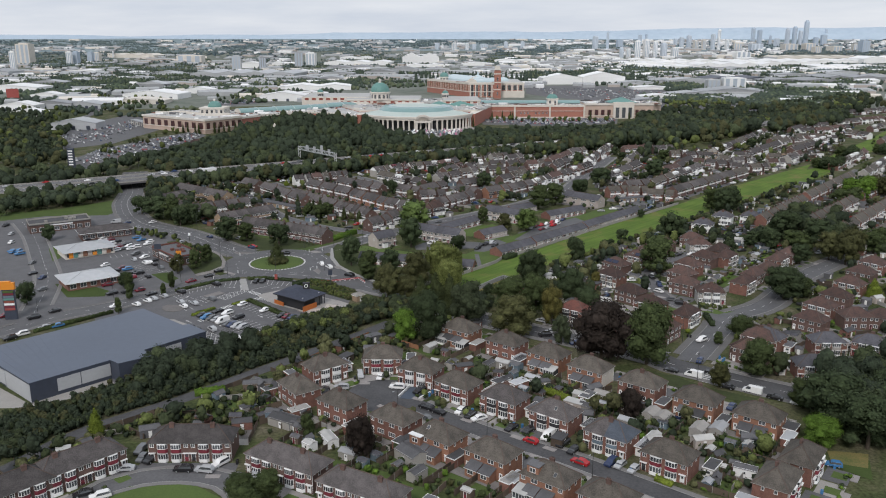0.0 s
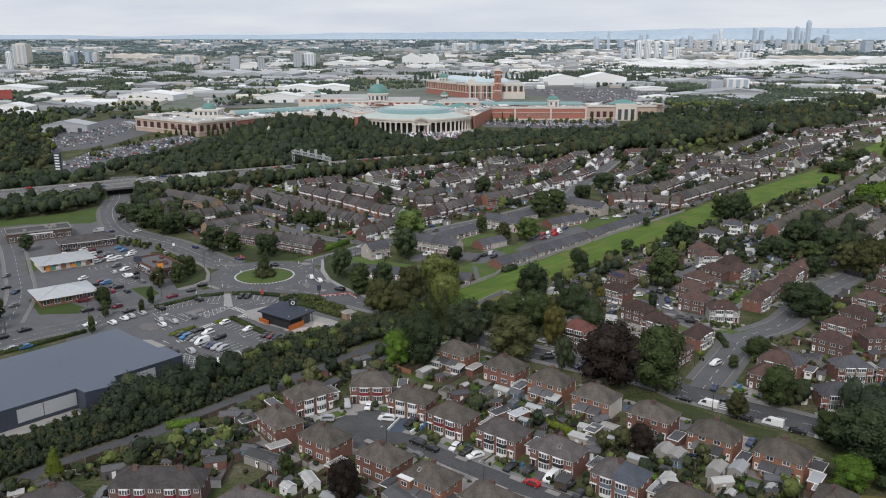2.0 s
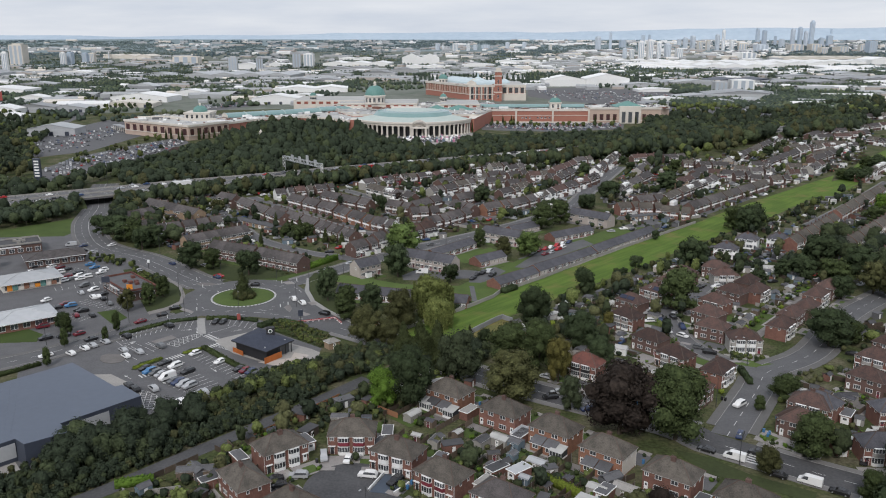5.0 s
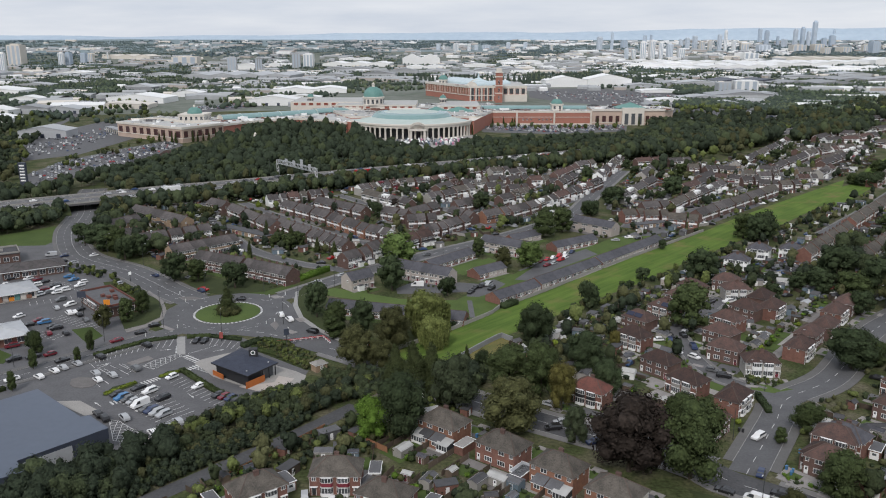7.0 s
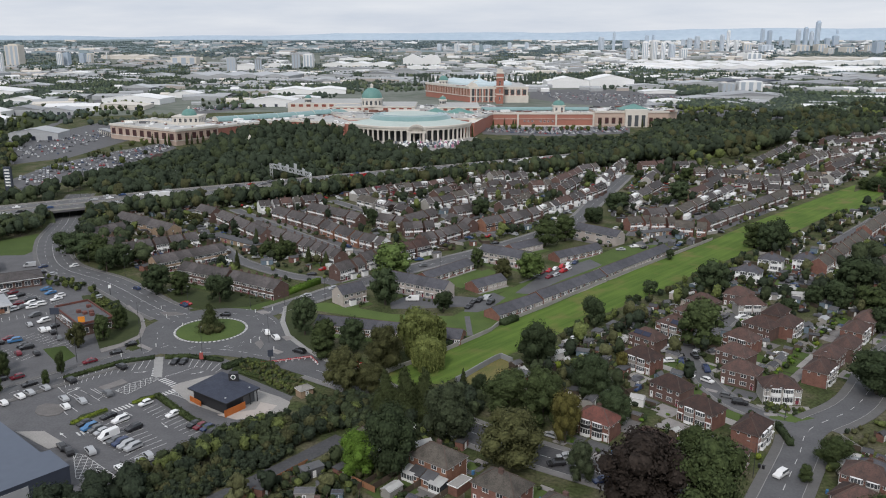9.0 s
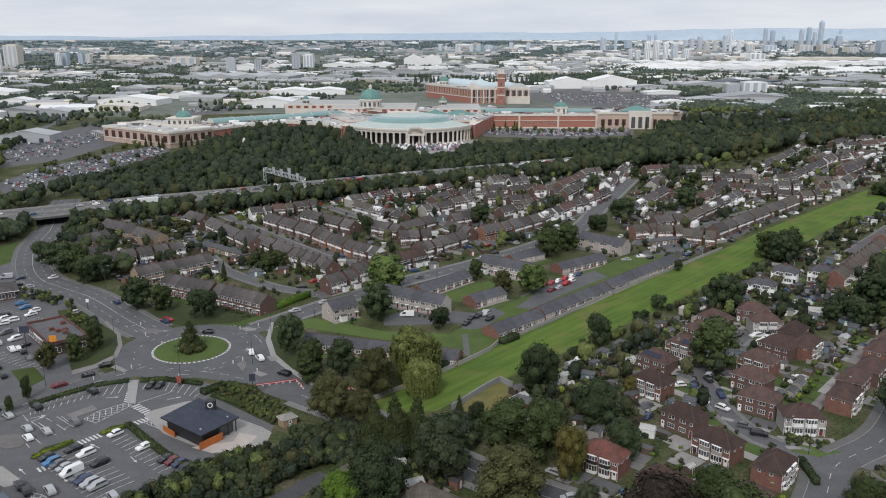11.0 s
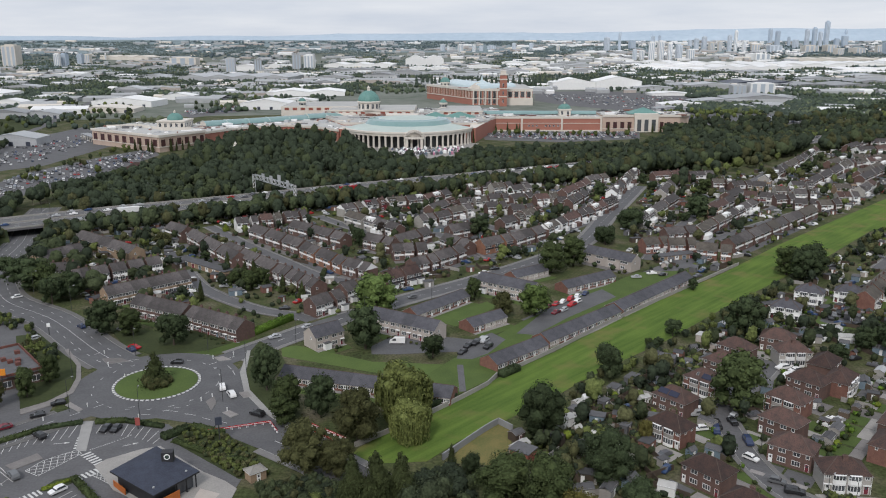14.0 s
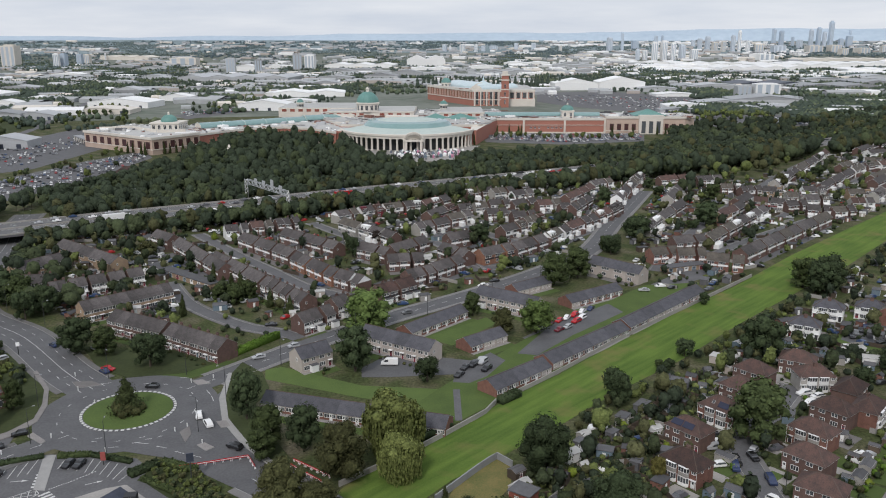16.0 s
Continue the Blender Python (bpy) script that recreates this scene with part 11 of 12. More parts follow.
def splitter(pts):
    """A low kerbed island between the lanes, its top dark."""
    s = Shape()
    s.prism(pts, 0.05, 0.24, 1, 0)
    tagged(new("splitter_island", s.mesh("splitter_island", M["paving"], M["kerb"])), "low kerbed splitter island between the lanes", "traffic island", "splitter islands")


def bollard(x, y):
    s = Shape()
    s.tube((0, 0, 0), (0, 0, 0.8), 0.14, 0.14, 8, 0)
    s.tube((0, 0, 0.8), (0, 0, 1.2), 0.22, 0.2, 8, 1)
    ob = tagged(new("bollard", shared("bollard", lambda: s.mesh("bollard", M["white"], M["line"]))), "white traffic bollard on an island", "bollard", "traffic bollards")
    ob.matrix_basis = pose(x, y, 0.1)


for i in range(15):
    # bays along the curved hedge
    f = i / 14 * 3
    k = min(2, int(f))
    g = f - k
    A, B = [(-108.9, 316.1), (-103.9, 321.2), (-96.7, 327.6), (-87.7, 332.1)], [(-105.5, 309.8), (-101.7, 313.9), (-95.5, 319.9), (-86.9, 324.5)]
    stripe(A[k][0] + (A[k + 1][0] - A[k][0]) * g, A[k][1] + (A[k + 1][1] - A[k][1]) * g, B[k][0] + (B[k + 1][0] - B[k][0]) * g, B[k][1] + (B[k + 1][1] - B[k][1]) * g)
stripe(-81.1, 331.4, -80.7, 327.0)
stripe(-78.8, 331.8, -78.1, 326.7)
stripe(-76.5, 332.2, -75.8, 326.3)
stripe(-74.2, 332.2, -73.5, 325.6)
stripe(-71.9, 331.5, -71.8, 325.3)
stripe(-69.5, 330.8, -69.5, 324.6)
stripe(-67.2, 330.0, -67.2, 323.6)
stripe(-64.6, 328.6, -65.5, 322.6)
stripe(-62.2, 327.2, -63.7, 321.5)
stripe(-101.1, 305.3, -94.4, 299.6)
stripe(-97.7, 308.9, -90.1, 302.5)
stripe(-91.7, 303.9, -92.4, 301.3)
stripe(-103.4, 305.9, -97.8, 301.2)
stripe(-100.2, 308.0, -94.7, 303.6)
stripe(-108.7, 311.0, -104.2, 306.0)
stripe(-99.5, 298.1, -94.8, 293.6)
stripe(-101.3, 296.6, -96.6, 291.4)
stripe(-98.2, 301.6, -92.8, 298.1)
stripe(-96.8, 309.3, -89.9, 302.8)
stripe(-98.1, 306.4, -91.6, 300.8)
for i in range(11):
    g = i / 10
    stripe(-74.2 + 17.8 * g, 298.6 + -15.4 * g, -76.7 + 17.3 * g, 294.4 + -15.2 * g)
for i in range(11):
    g = i / 10
    stripe(-85.7 + 18.2 * g, 287.2 + -15.9 * g, -82.0 + 18.3 * g, 291.5 + -15.9 * g)
for i in range(11):
    g = i / 10
    stripe(-85.7 + 18.2 * g, 287.2 + -15.9 * g, -89.3 + 19.0 * g, 282.7 + -15.6 * g)
zebra(-76.0, 313.7, -131, 8.2, 2.6, 6)
zebra(-73.7, 306.1, -39, 5.4, 2.6, 5)
zebra(-83.1, 296.0, -40, 6.2, 2.6, 6)
zebra(-86.8, 282.2, -46, 6.4, 2.6, 6)
zebra(-82.5, 321.8, -165, 7.1, 2.6, 5)
arrow(-87.2, 321.4, 11)
arrow(-102.7, 308.9, 35)
arrow(-102.2, 307.6, 59)
arrow(-92.5, 279.7, 138)
arrow(-80.6, 276.1, -44)
arrow(-67.7, 285.5, -47)
arrow(-80.3, 292.4, 148)
arrow(-69.2, 321.0, 29)
hatching([(-89.7, 307.5), (-87.8, 312.4), (-81.7, 318.0), (-79.8, 316.1), (-85.4, 305.1)], 20)
hatching([(-72.8, 305.8), (-70.6, 308.3), (-66.6, 304.4), (-66.5, 301.5)], 20, 0.9)
hatching([(-85.6, 270.3), (-82.2, 269.1), (-70.4, 259.0), (-71.4, 256.3), (-79.5, 258.1)], 12, 1.6)
stripe(-58.6, 267.2, -59.5, 272.2, 0.4)
stripe(-59.5, 272.2, -56.7, 270.4, 0.4)
stripe(-56.7, 270.4, -57.3, 274.7, 0.4)
stripe(-57.3, 274.7, -54.5, 272.9, 0.4)
stripe(-54.5, 272.9, -54.8, 277.6, 0.4)
for i in range(9):
    g = i / 9
    stripe(-78.5 + 3.5 * g, 318.0 + 3.4 * g, -78.5 + 3.5 * (g + 0.05), 318.0 + 3.4 * (g + 0.05), 0.35)
for i in range(9):
    g = i / 9
    stripe(-75.0 + 4.3 * g, 321.4 + 5.0 * g, -75.0 + 4.3 * (g + 0.05), 321.4 + 5.0 * (g + 0.05), 0.35)
splitter([(-90.8, 339.4), (-90.4, 341.0), (-96.1, 345.7), (-96.7, 343.7)])
splitter([(-97.1, 374.1), (-90.6, 376.4), (-94.7, 379.0), (-100.7, 378.5)])
splitter([(-61.8, 376.7), (-58.3, 378.1), (-61.6, 380.8), (-64.5, 379.8)])
splitter([(-54.1, 340.8), (-54.0, 345.5), (-56.0, 350.1), (-57.4, 346.5)])
splitter([(-47.4, 336.4), (-45.8, 338.3), (-49.1, 340.9), (-50.7, 339.5)])
splitter([(-47.1, 349.1), (-44.8, 349.9), (-47.0, 353.5), (-49.4, 352.7)])
bollard(-89.9, 342.9)
bollard(-98.2, 334.0)
bollard(-101.7, 382.9)
bollard(-96.2, 372.6)
bollard(-87.3, 363.5)
bollard(-56.3, 349.5)
bollard(-64.4, 378.7)
bollard(-58.6, 382.0)
bollard(-49.5, 340.3)
bollard(-58.8, 347.0)
bollard(-72.7, 335.9)
stripe(-78.1, 342.5, -76.5, 343.2)
stripe(-72.9, 338.0, -70.3, 338.3)
stripe(-67.7, 340.3, -66.0, 341.0)
stripe(-65.2, 342.3, -63.4, 343.0)
stripe(-62.3, 343.7, -61.3, 344.4)
stripe(-60.9, 338.8, -57.7, 337.8)
stripe(-55.3, 336.3, -52.4, 335.0)
stripe(-50.5, 334.4, -47.7, 333.2)
stripe(-66.9, 340.7, -63.3, 340.0)
stripe(-104.8, 381.7, -103.6, 383.1)
stripe(-91.3, 377.3, -88.6, 378.2)
stripe(-68.8, 382.1, -66.8, 382.6)
stripe(-58.2, 373.3, -56.2, 370.3)
stripe(-55.5, 369.1, -53.9, 365.8)

BARRIER = {}


def road_barrier(x, y, turn):
    if not BARRIER:
        s = Shape()
        s.box(-1.0, -0.05, 0.45, 1.0, 0.05, 1.0, 0)
        s.box(-0.9, -0.25, 0, -0.8, 0.25, 0.5, 1)
        s.box(0.8, -0.25, 0, 0.9, 0.25, 0.5, 1)
        s.box(-1.0, -0.06, 0.65, 1.0, 0.06, 0.78, 1)
        BARRIER["m"] = s.mesh("road_barrier", PAINT["red"], M["white"])
    ob = tagged(new("road_barrier", BARRIER["m"]), "red and white plastic roadworks barrier on the road", "barrier", "roadworks barriers")
    ob.matrix_basis = pose(x, y, 0.1, 0, 0, turn)


def barrier_line(x0, y0, x1, y1):
    L = math.hypot(x1 - x0, y1 - y0)
    n = max(1, round(L / 2.1))
    for i in range(n):
        f = (i + 0.5) / n
        road_barrier(x0 + (x1 - x0) * f, y0 + (y1 - y0) * f, math.degrees(math.atan2(y1 - y0, x1 - x0)))


barrier_line(-51.2, 327.4, -35.8, 333.0)
barrier_line(-35.8, 333.0, -32.8, 327.6)
barrier_line(-24.3, 331.5, -14.0, 323.6)
barrier_line(-24.4, 328.8, -15.6, 321.1)


def hedge(x0, y0, x1, y1, w, h, kind):
    L = math.hypot(x1 - x0, y1 - y0)
    s = Shape()
    turn = math.degrees(math.atan2(y1 - y0, x1 - x0))
    s.box(0, -w * 0.42, 0, L, w * 0.42, h * 0.9, 0, pose(x0, y0, 0, 0, 0, turn))
    for i in range(int(L * w * 16)):
        u, v = random.uniform(0, L), random.uniform(-w / 2, w / 2)
        px, py = local(x0, y0, turn, u, v)
        leaf_cloud(s, (px, py, h * random.choice((0.95, 0.8, random.random()))), 0.22, 1, 0.24)
    tagged(new("hedge", s.mesh("hedge", LEAF[kind])), {"bright": "long clipped bright green hedge", "dark": "clipped dark green hedge beside the lawn", "green": "low green hedge round the car park", "lime": "yellow-green clipped garden hedge"}[kind], "hedge", "hedges")


hedge(-59.7, 396.0, -45.9, 417.3, 2.2, 2.6, 'bright')
hedge(-108.7, 315.7, -103.7, 320.8, 1.6, 1.1, 'green')
hedge(-103.8, 321.1, -96.8, 327.9, 1.6, 1.1, 'green')
hedge(-97.0, 328.3, -86.8, 332.8, 1.6, 1.1, 'dark')
hedge(-83.3, 332.8, -75.4, 333.7, 1.8, 1.2, 'green')
hedge(-75.4, 333.7, -64.0, 330.4, 1.6, 1.1, 'dark')
hedge(-62.0, 323.9, -56.9, 329.7, 3.0, 1.5, 'dark')
hedge(-58.4, 322.6, -48.2, 316.3, 1.6, 1.2, 'green')
hedge(-56.6, 330.8, -46.9, 326.5, 2.4, 1.2, 'green')
hedge(-48.2, 316.3, -36.7, 312.2, 1.5, 1.1, 'green')
hedge(-76.1, 303.7, -62.4, 289.3, 1.8, 1.3, 'green')
hedge(-62.4, 289.3, -53.4, 281.5, 1.8, 1.3, 'green')
hedge(-93.1, 286.0, -87.0, 294.7, 1.2, 0.7, 'lime')
hedge(-81.4, 298.9, -76.6, 303.2, 1.2, 0.7, 'lime')
hedge(5.3, 341.4, 14.7, 350.0, 1.5, 1.8, 'dark')
hedge(28.4, 365.1, 34.2, 370.9, 3.0, 2.2, 'dark')
hedge(-143.3, 268.3, -123.8, 289.4, 1.4, 1.2, 'green')
hedge(-71.5, 216.3, -63.3, 218.9, 1.6, 2.2, 'bright')
hedge(104.4, 200.5, 108.0, 192.4, 2.5, 2.0, 'green')
hedge(97.1, 285.6, 96.4, 274.7, 1.8, 1.8, 'dark')
hedge(28.2, 219.9, 35.3, 212.2, 1.6, 2.2, 'lime')
hedge(49.5, 170.2, 52.7, 167.3, 1.6, 1.3, 'lime')


def garden_wall(pts, h, mat, label):
    s = Shape()
    ribbon(s, smooth(pts), 0, 0.3, 0, h)
    tagged(new("garden_wall", s.mesh("garden_wall", M[mat])), label, "wall", kind="structure")


garden_wall([(-11.5, 320.1), (4.8, 336.3), (24.2, 358.9), (27.3, 365.5)], 1.5, 'concrete', 'grey concrete wall along the green strip')
garden_wall([(32.0, 370.1), (50.2, 390.0), (73.5, 417.6), (110.1, 456.7), (145.6, 494.7)], 1.4, 'concrete', 'grey concrete wall along the green strip')
garden_wall([(-12.9, 214.9), (-9.6, 223.2)], 0.75, 'white', 'low white garden wall beside a blue drive')
garden_wall([(-6.9, 213.7), (-3.6, 218.2)], 0.75, 'white', 'low white garden wall beside a blue drive')
area('driveway', [(-12.5, 214.7), (-9.4, 222.6), (-3.9, 218.0), (-7.3, 213.7)], 'tarmac_blue', 0.1, 'blue-grey front drive between white walls', 'driveway')
garden_wall([(11.0, 313.7), (26.0, 333.5), (29.5, 329.4)], 1.9, 'metal_grey', 'grey palisade fence round the rough grass')


def garage_row(x0, y0, x1, y1, n, d=5.2):
    L = math.hypot(x1 - x0, y1 - y0)
    turn = math.degrees(math.atan2(y1 - y0, x1 - x0))
    w = L / n
    g = tagged(new("garage_block"), "row of flat-roofed lock-up garages with pale doors", "garages", "garage blocks")
    g.matrix_basis = pose(x0, y0, 0, 0, 0, turn)
    s = Shape()
    s.box(0, 0, 0, L, d, 2.3)
    part("wall", s.mesh("wall", M["brick_tan"]), g)
    s = Shape()
    s.box(-0.2, -0.3, 2.3, L + 0.2, d + 0.2, 2.5)
    part("roof", s.mesh("roof", M["felt"]), g)
    for i in range(n):
        part("door", door_mesh(2.2, 2.0, ("bluegrey", "white", "white", "bluegrey", "burgundy")[i % 5]), g, pose((i + 0.5) * w, 0, 0))


garage_row(-123.0, 502.7, -86.0, 472.4, 9)
garage_row(109.9, 499.7, 129.1, 507.2, 5)

# red brick substation in the rough grass
s = Shape()
s.prism(disc(-17.1, 216.8, 11.0, 36), 0, 0.09)
tagged(new("road", s.mesh("road", M["asphalt_dark"])), "round turning head of the close", "road", kind="structure")
hut = tagged(new("substation"), "small red brick hut with a flat grey roof", "hut")
hut.matrix_basis = pose(31.0, 314.5, 0, 0, 0, -35)
s = Shape()
s.box(-2.6, -2.2, 0, 2.6, 2.2, 3.0)
part("wall", s.mesh("wall", M["brick_red"]), hut)
s = Shape()
s.box(-2.9, -2.5, 3.0, 2.9, 2.5, 3.25)
part("roof", s.mesh("roof", M["felt"]), hut)
part("door", door_mesh(1.2, 2.2, "white"), hut, pose(-0.6, -2.2, 0))

kiosk = tagged(new("kiosk"), "small tan brick kiosk with a pale roof beside the cafe", "hut")
kiosk.matrix_basis = pose(-33.2, 304.8, 0, 0, 0, 40)
s = Shape()
s.box(-2.0, -1.6, 0, 2.0, 1.6, 2.5)
part("wall", s.mesh("wall", M["brick_tan"]), kiosk)
part("roof", hip_roof(4.0, 3.2, 2.6, 3.4, 0.3).mesh("roof", M["render_grey"], M["render_grey"], M["white"]), kiosk)
part("door", door_mesh(1.0, 2.0, "white"), kiosk, pose(0, -1.6, 0))

# ---- clutter of the estates: outbuildings, shrubs, cars, too many to count ----
OUT = {m: Shape() for m in ("white", "timber", "concrete", "brick", "felt", "bluegrey", "render_pale")}
SMALL = {k: Shape() for k in ("green", "dark", "olive", "light")}
CARS = Shape()
ALLROWS = [(r[0], r[1], r[2], r[3]) for r in FAR_ROWS + ROWS_NEAR]


def off_rows(x, y, gap):
    p = Vector((x, y))
    for x0, y0, x1, y1 in ALLROWS:
        if abs(x0 - x) > 110 or abs(y0 - y) > 110:
            continue
        a, b = Vector((x0, y0)), Vector((x1, y1))
        u = max(0, min(1, (p - a).dot(b - a) / max(1, (b - a).length_squared)))
        if (p - a - (b - a) * u).length < gap:
            return False
    return True


DONE = []


def clutter(pts, outs, shrubs, trees, cars):
    xs, ys = [p[0] for p in pts], [p[1] for p in pts]

    def spot(gap):
        for _ in range(30):
            x, y = random.uniform(min(xs), max(xs)), random.uniform(min(ys), max(ys))
            if inside(x, y, pts) and off_rows(x, y, gap + 3.8) and free(x, y, gap):
                return x, y
        return None
    for _ in range(outs):
        q = spot(1.6)
        if q and all((q[0] - a) ** 2 + (q[1] - b) ** 2 > 30 for a, b in DONE):
            DONE.append(q)
            mat = random.choice(("timber", "timber", "concrete", "brick", "felt", "bluegrey", "brick", "felt", "white", "render_pale"))
            turn = random.choice((30, 52, -38, 15, -20, 60)) + random.uniform(-8, 8)
            at = pose(*q, 0, 0, 0, turn)
            w, d, h = random.choice(((2.4, 1.8, 2.0), (3.2, 2.2, 2.2), (5.2, 2.9, 2.3), (4.0, 3.0, 2.4)))
            OUT[mat].box(-w / 2, -d / 2, 0, w / 2, d / 2, h, 0, at)
            OUT["white"].box(-0.45, -d / 2 - 0.05, 0, 0.45, -d / 2, 1.85, 0, at)
            r = Shape() if random.random() < 0.5 else gable_roof(w, d, h, h + 0.7, 0.15, 0.06, 0.1)
            s = OUT[mat]
            if r.f:
                k = len(s.v)
                s.v.extend(tuple(at @ Vector(p)) for p in r.v)
                s.f.extend(tuple(k + i for i in f) for f in r.f)
                s.m.extend([1] * len(r.f))
            else:
                s.box(-w / 2 - .15, -d / 2 - .15, h, w / 2 + .15, d / 2 + .15, h + .15, 1, at)
    for _ in range(outs // 2):
        q = spot(1.0)
        if q:
            at = pose(*q, 0, 0, 0, random.choice((30, 52, -38, 15, 105, 142)))
            OUT[random.choice(("timber", "timber", "timber", "concrete"))].box(-random.uniform(3, 6), -0.05, 0, random.uniform(3, 6), 0.05, 1.5, 0, at)
    for _ in range(shrubs):
        q = spot(0.6)
        if q:
            r = random.uniform(0.5, 1.7)
            k = random.choice(("green", "dark", "dark", "olive", "light", "green"))
            h = r * random.uniform(1.2, 2.4)
            lump(SMALL[k], (*q, h * 0.42), r * 0.85, 0, h / (2 * r), 6, 3)
            leaf_cloud(SMALL[k], (*q, h * 0.45), r, 12, 0.24, 0, h / (2 * r))
    for _ in range(trees):
        q = spot(1.2)
        if q:
            wood_tree(SMALL[random.choice(("green", "dark", "dark", "olive", "light"))], *q, random.uniform(4, 9), random.uniform(1.6, 3.4), False, 0)
    for _ in range(cars):
        q = spot(1.8)
        if q:
            small_car(*q, random.choice((30, 52, -38, 15, 120)) + random.uniform(-6, 6), 0.05)


clutter([(-200, 530), (-150, 592), (-59, 667), (26, 719), (137, 783), (163, 744), (115, 625), (80, 533), (55, 503), (-7, 441), (-44, 414), (-58, 408), (-134, 439)], 300, 1000, 260, 420)
clutter([(154, 720), (234, 745), (454, 985), (496, 985), (349, 722), (181, 539), (115, 466), (93, 482), (112, 594)], 200, 700, 140, 300)
clutter([(47, 331), (87, 385), (136, 441), (215, 527), (295, 610), (278, 501), (188, 375), (138, 352), (116, 331), (92, 305), (65, 294), (45, 305)], 100, 460, 50, 70)
clutter([(83, 252), (108, 285), (140, 313), (209, 374), (218, 328), (145, 209), (128, 217), (107, 224)], 70, 240, 24, 16)
clutter([(-112, 171), (-98, 187), (-75, 204), (-59, 221), (-47, 238), (-28, 262), (3, 286), (15, 274), (-30, 242), (-48, 210), (-54, 196), (-85, 191), (-100, 168)], 34, 480, 22, 0)
clutter([(-54, 196), (-37, 217), (3, 242), (36, 225), (77, 196), (92, 196), (72, 162), (53, 163), (17, 196), (-12, 184), (-26, 184)], 30, 320, 8, 0)
clutter([(32, 324), (45, 340), (62, 358), (85, 380), (115, 413), (148, 445), (148, 418), (97, 372), (69, 338), (53, 313), (32, 313)], 30, 280, 14, 0)
clutter([(30, 318), (62, 355), (80, 345), (68, 318), (60, 298), (45, 294), (32, 305)], 46, 200, 6, 0)
clutter([(62, 356), (90, 386), (104, 374), (84, 350)], 30, 90, 4, 0)
clutter([(113, 397), (174, 449), (280, 557), (434, 728), (250, 408), (193, 374), (156, 385), (117, 365)], 120, 300, 60, 60)
for k, s in SMALL.items():
    tagged(new("estate_shrubs", s.mesh("estate_shrubs", WOODLEAF[k], M["bark"])), {"green": "green", "dark": "dark green", "olive": "olive-brown", "light": "light green"}[k] + " bushes and small trees between the houses", "shrubs", kind="stuff")
for k, s in OUT.items():
    tagged(new("outbuildings", s.mesh("outbuildings", M[k], M["felt"] if k not in ("white", "render_pale") else M["roof_pale"])), "small sheds, garages and fences in the estate gardens", "outbuildings", kind="stuff")
tagged(new("street_cars", CARS.mesh("street_cars", M["car_mixed"], M["glass"])), "cars parked on drives and along estate streets", "cars", kind="stuff")


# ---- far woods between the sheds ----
# leaf colours paled and blued with distance: haze put into the base colour
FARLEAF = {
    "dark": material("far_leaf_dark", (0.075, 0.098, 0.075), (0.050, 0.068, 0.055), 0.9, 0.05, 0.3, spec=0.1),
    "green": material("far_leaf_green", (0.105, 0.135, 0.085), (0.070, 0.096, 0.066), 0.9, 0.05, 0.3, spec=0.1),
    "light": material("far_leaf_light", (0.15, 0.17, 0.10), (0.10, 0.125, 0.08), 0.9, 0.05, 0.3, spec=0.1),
    "blue": material("far_leaf_blue_haze", (0.150, 0.190, 0.185), (0.105, 0.142, 0.142), 0.9, 0.02, 0.1, spec=0.1),
    "ridge": material("far_leaf_ridge_haze", (0.110, 0.145, 0.160), (0.075, 0.105, 0.120), 0.9, 0.01, 0.1, spec=0.05),
    "pale": material("far_leaf_pale_haze", (0.205, 0.245, 0.225), (0.150, 0.190, 0.180), 0.9, 0.02, 0.1, spec=0.1),
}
FAR_WOODS = {k: Shape() for k in FARLEAF}


def far_clump(x, y, r, big=1.0):
    """A run of small merged crowns of a far wood; the farther, the lower, longer and more haze-coloured."""
    z = far_rise(x, y)
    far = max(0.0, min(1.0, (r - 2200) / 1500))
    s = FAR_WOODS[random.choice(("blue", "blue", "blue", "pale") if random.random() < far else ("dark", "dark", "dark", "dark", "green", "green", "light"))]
    for _ in range(6):
        rr = random.uniform(2.6, 5.0) * big
        c = (x + random.gauss(0, 11), y + random.uniform(-8, 8), z + rr * 0.75)
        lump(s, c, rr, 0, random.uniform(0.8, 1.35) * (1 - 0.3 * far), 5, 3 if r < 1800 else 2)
        if r < 1700:
            leaf_cloud(s, c, rr * 1.03, 4, 0.8, 0, 0.9)


def far_belt(pts, n, big=1.0):
    xs, ys = [p[0] for p in pts], [p[1] for p in pts]
    made = 0
    while made < n:
        x, y = random.uniform(min(xs), max(xs)), random.uniform(min(ys), max(ys))
        made += 0.1
        if inside(x, y, pts) and not any((a - x) ** 2 + (b - y) ** 2 < (c * 0.8) ** 2 for a, b, c in FAR_SPOTS):
            far_clump(x, y, math.hypot(x, y - 75), big)
            made += 0.9


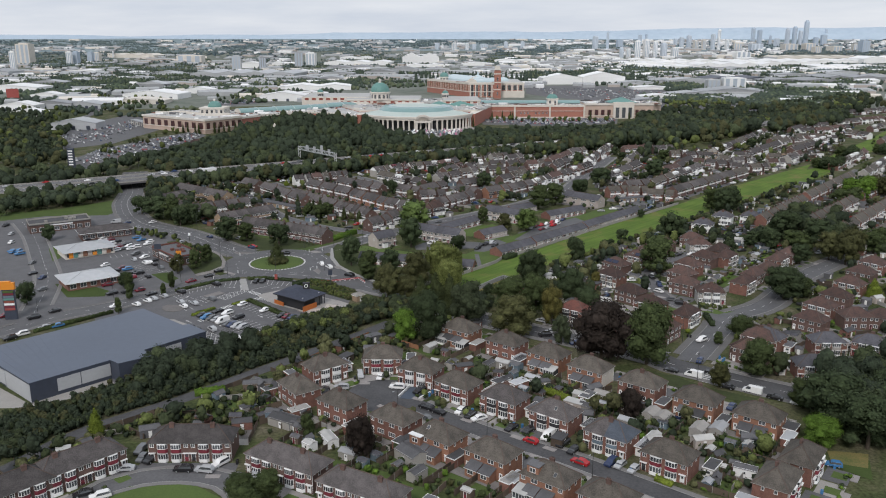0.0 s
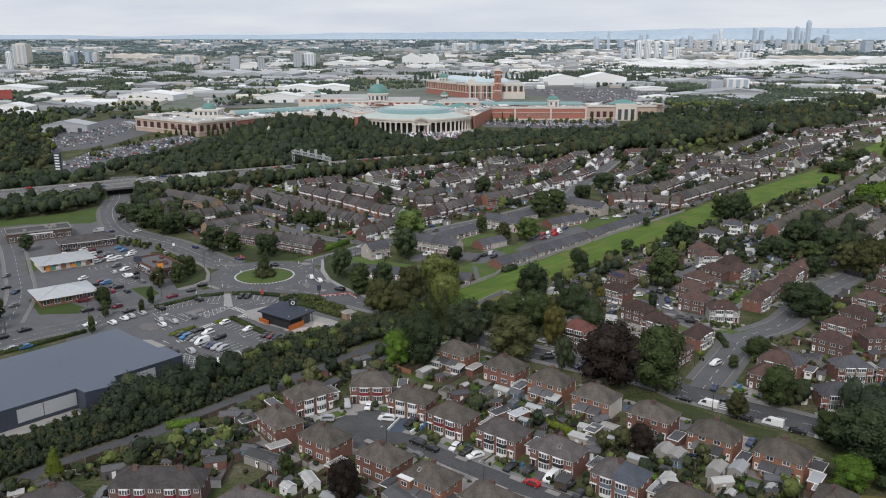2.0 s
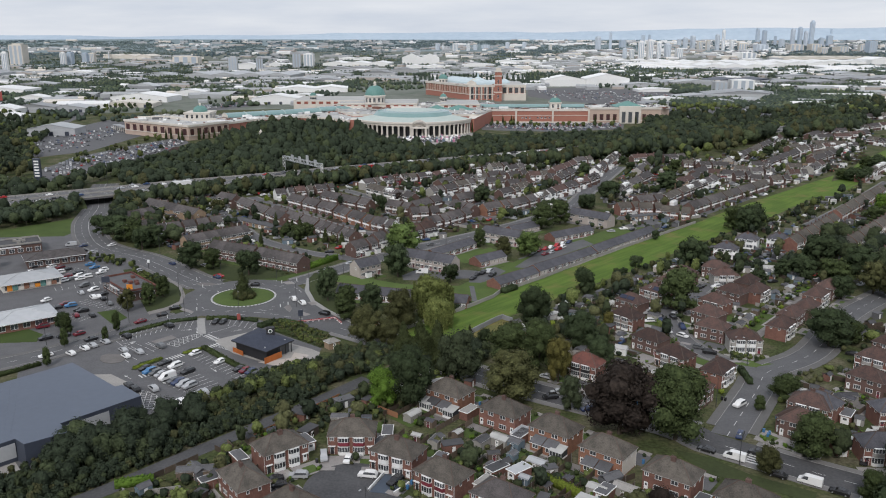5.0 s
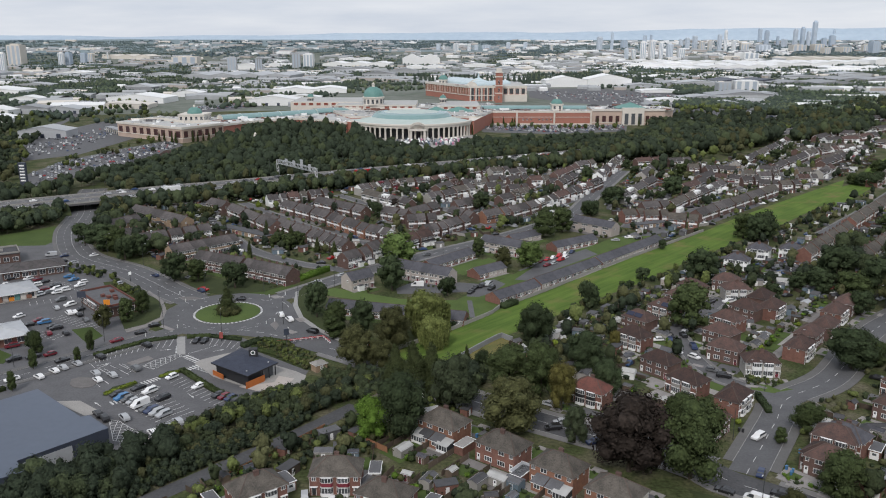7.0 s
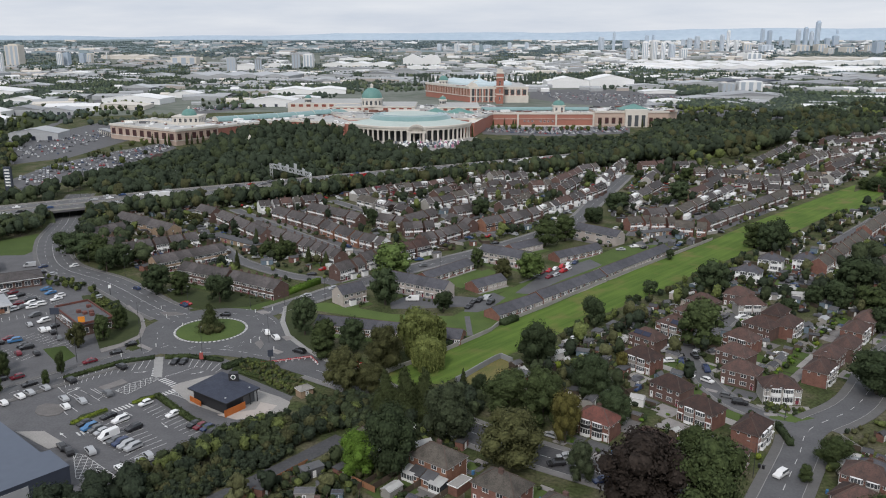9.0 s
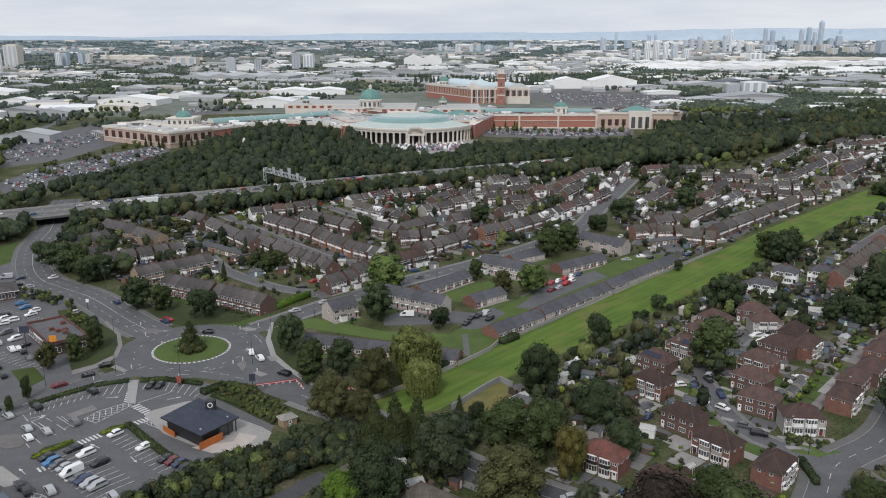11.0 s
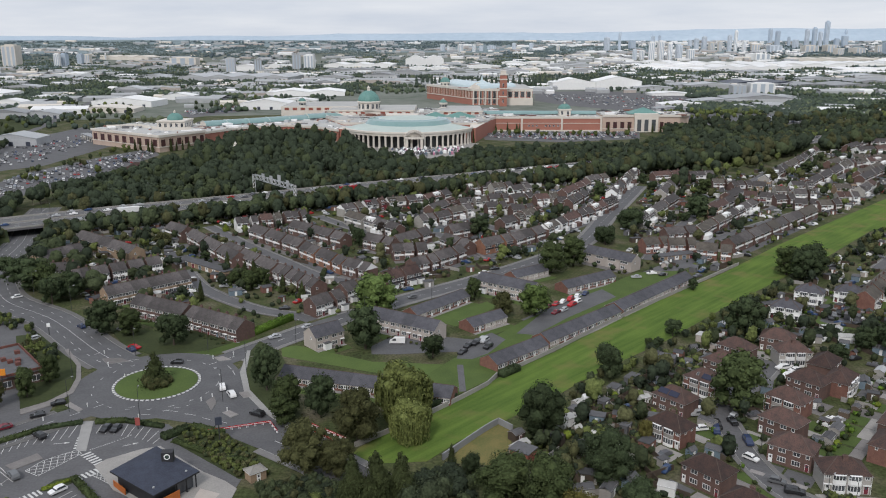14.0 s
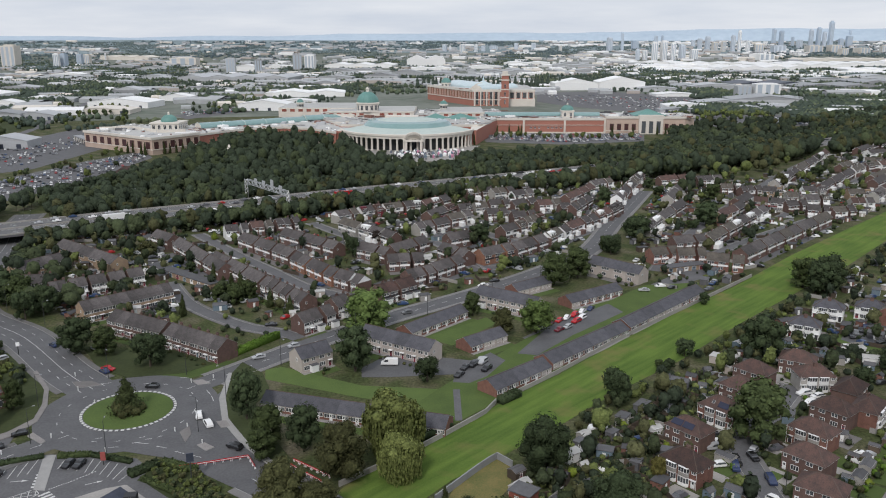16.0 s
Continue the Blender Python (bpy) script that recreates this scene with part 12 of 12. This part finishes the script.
def far_woods():
    random.seed(61)
    made = 0
    while made < 4300:
        w = radians(random.uniform(-37, 37))
        r = 1000 + 3550 * random.random() ** 0.62
        x, y = r * math.sin(w), 75 + r * math.cos(w)
        if y < 1120 and -350 < x < 300:
            continue
        if noise.noise((x * 0.0035, y * 0.0022, 1.7)) + 0.45 * noise.noise((x * 0.014, y * 0.009, 4.2)) < (0.02 if x > 0 else -0.12):
            continue
        if any((a - x) ** 2 + (b - y) ** 2 < (c * 0.9 + 6) ** 2 for a, b, c in FAR_SPOTS):
            continue
        if -140 < x < 420 and 1100 < y < 1700:
            continue
        far_clump(x, y, r)
        made += 1
    far_belt([(464, 2838), (762, 2934), (1351, 2740), (1428, 2655), (1231, 2303), (850, 2216), (471, 2085), (401, 2368)], 420, 1.25)
    far_belt([(-20, 2370), (155, 2276), (353, 2086), (315, 1866), (194, 1828), (11, 2038)], 160, 1.1)
    far_belt([(797, 2085), (1042, 2135), (966, 1828), (832, 1724), (661, 1691)], 120, 1.1)
    far_belt([(429, 1172), (597, 1220), (747, 1510), (596, 1508)], 420, 1.25)
    far_belt([(326, 1306), (435, 1270), (494, 1434), (370, 1445)], 90, 1.0)
    far_belt([(589, 2085), (651, 2037), (541, 1740), (431, 1691)], 30, 1.0)
    far_belt([(-596, 2038), (-498, 2220), (-298, 2038), (-181, 1906), (-186, 1756), (-333, 1722), (-485, 1690)], 150, 1.1)
    far_belt([(-1026, 2039), (-995, 2310), (-700, 2039), (-558, 1659), (-680, 1545), (-680, 1404)], 150, 1.1)
    far_belt([(431, 1429), (494, 1367), (486, 1267), (401, 1284)], 26, 1.0)
    far_belt([(-1342, 2605), (-1395, 2982), (-1116, 2783), (-796, 2530), (-850, 2440), (-1120, 2600)], 260, 1.25)
    far_belt([(-1036, 2036), (-990, 2180), (-778, 2142), (-740, 2020), (-861, 1940)], 110, 1.2)
    far_belt([(-746, 2531), (-400, 2533), (-7, 2392), (-40, 2290), (-423, 2300), (-640, 2380)], 200, 1.2)
    far_belt([(-560, 1700), (-535, 1600), (-372, 1560), (-350, 1620)], 60, 1.1)
    far_belt([(-760, 1540), (-736, 1440), (-650, 1400), (-615, 1520)], 60, 1.1)
    # woods along the foot of the hills, haze blue put into their leaf colour
    for _ in range(1500):
        w = radians(random.uniform(-37, 37))
        r = random.uniform(3350, 4600)
        x, y = r * math.sin(w), 75 + r * math.cos(w)
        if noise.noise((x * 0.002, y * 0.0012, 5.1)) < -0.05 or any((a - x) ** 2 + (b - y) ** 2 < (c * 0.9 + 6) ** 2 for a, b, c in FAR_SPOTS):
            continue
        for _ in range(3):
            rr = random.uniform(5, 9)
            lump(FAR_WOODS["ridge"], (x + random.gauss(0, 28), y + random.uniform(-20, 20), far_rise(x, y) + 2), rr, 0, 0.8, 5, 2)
    # a row of poplars behind the shopping centre
    for i in range(52):
        x, y = -60 + 500 * i / 51 + random.uniform(-2, 2), 1900 + 40 * math.sin(i)
        for z, rr in ((5, 4.0), (10, 4.4), (16, 3.6), (22, 2.2)):
            lump(FAR_WOODS["dark"], (x, y, z), rr, 0, 1.4, 6)
            leaf_cloud(FAR_WOODS["dark"], (x, y, z), rr, 8, 0.9, 0, 1.4)
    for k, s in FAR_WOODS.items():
        tagged(new("far_woods", s.mesh("far_woods", FARLEAF[k])), "distant " + {"dark": "dark", "green": "green", "light": "light green", "blue": "blue-green", "pale": "pale grey-green", "ridge": "dark blue-green"}[k] + " woods and tree belts tinted with haze", "woods", kind="stuff")


far_woods()


def far_town():
    """Low roofs of the far town, uncountable: small pale and brown blocks with pitched roofs."""
    random.seed(71)
    pools = [(M["metal_white"], Shape()), (M["render_pale"], Shape()), (M["far_roof"], Shape()), (M["cream"], Shape())]
    n = 0
    while n < 2300:
        w = radians(random.uniform(-36, 36))
        r = 1250 + 3350 * random.random() ** 0.66
        x, y = r * math.sin(w), 75 + r * math.cos(w)
        if noise.noise((x * 0.0035, y * 0.0022, 1.7)) > 0.16 or (-200 < x < 420 and y < 1700):
            continue
        if any((a - x) ** 2 + (b - y) ** 2 < (c + 10) ** 2 for a, b, c in FAR_SPOTS):
            continue
        if r > 3000 and math.degrees(w) < 5 and random.random() < 0.6:
            continue
        z = far_rise(x, y)
        big = random.random() < 0.3
        ww, d, h = (random.uniform(25, 75), random.uniform(20, 45), random.uniform(6, 10)) if big else (random.uniform(10, 26), random.uniform(8, 12), random.uniform(5, 9))
        bright = math.degrees(w) > 4
        s = pools[random.choices((0, 1, 2, 3), ((4, 2, 4, 1) if bright else (1, 2, 5, 1)) if big else ((4, 3, 3, 2) if bright else (1, 3, 4, 1)))[0]][1]
        at = pose(x, y, z, 0, 0, random.uniform(-25, 25))
        s.box(-ww / 2, -d / 2, -5, ww / 2, d / 2, h * 0.7, 0, at)
        for sy in (-1, 1):
            q = [at @ Vector((-ww / 2, sy * d / 2, h * 0.7)), at @ Vector((ww / 2, sy * d / 2, h * 0.7)), at @ Vector((ww / 2, 0, h)), at @ Vector((-ww / 2, 0, h))]
            s.face(q if sy < 0 else q[::-1], 1)
        n += 1
    for m, s in pools:
        tagged(new("far_town", s.mesh("far_town", m, M["metal_white"] if m is M["metal_white"] else M["far_roof"] if m is M["render_pale"] else m)), "far roofs of houses and sheds of the town", "buildings", kind="stuff")


far_town()
tagged(new("road_marking", MARKS.mesh("road_marking", M["line"])), "worn white road markings", "road marking", kind="stuff")
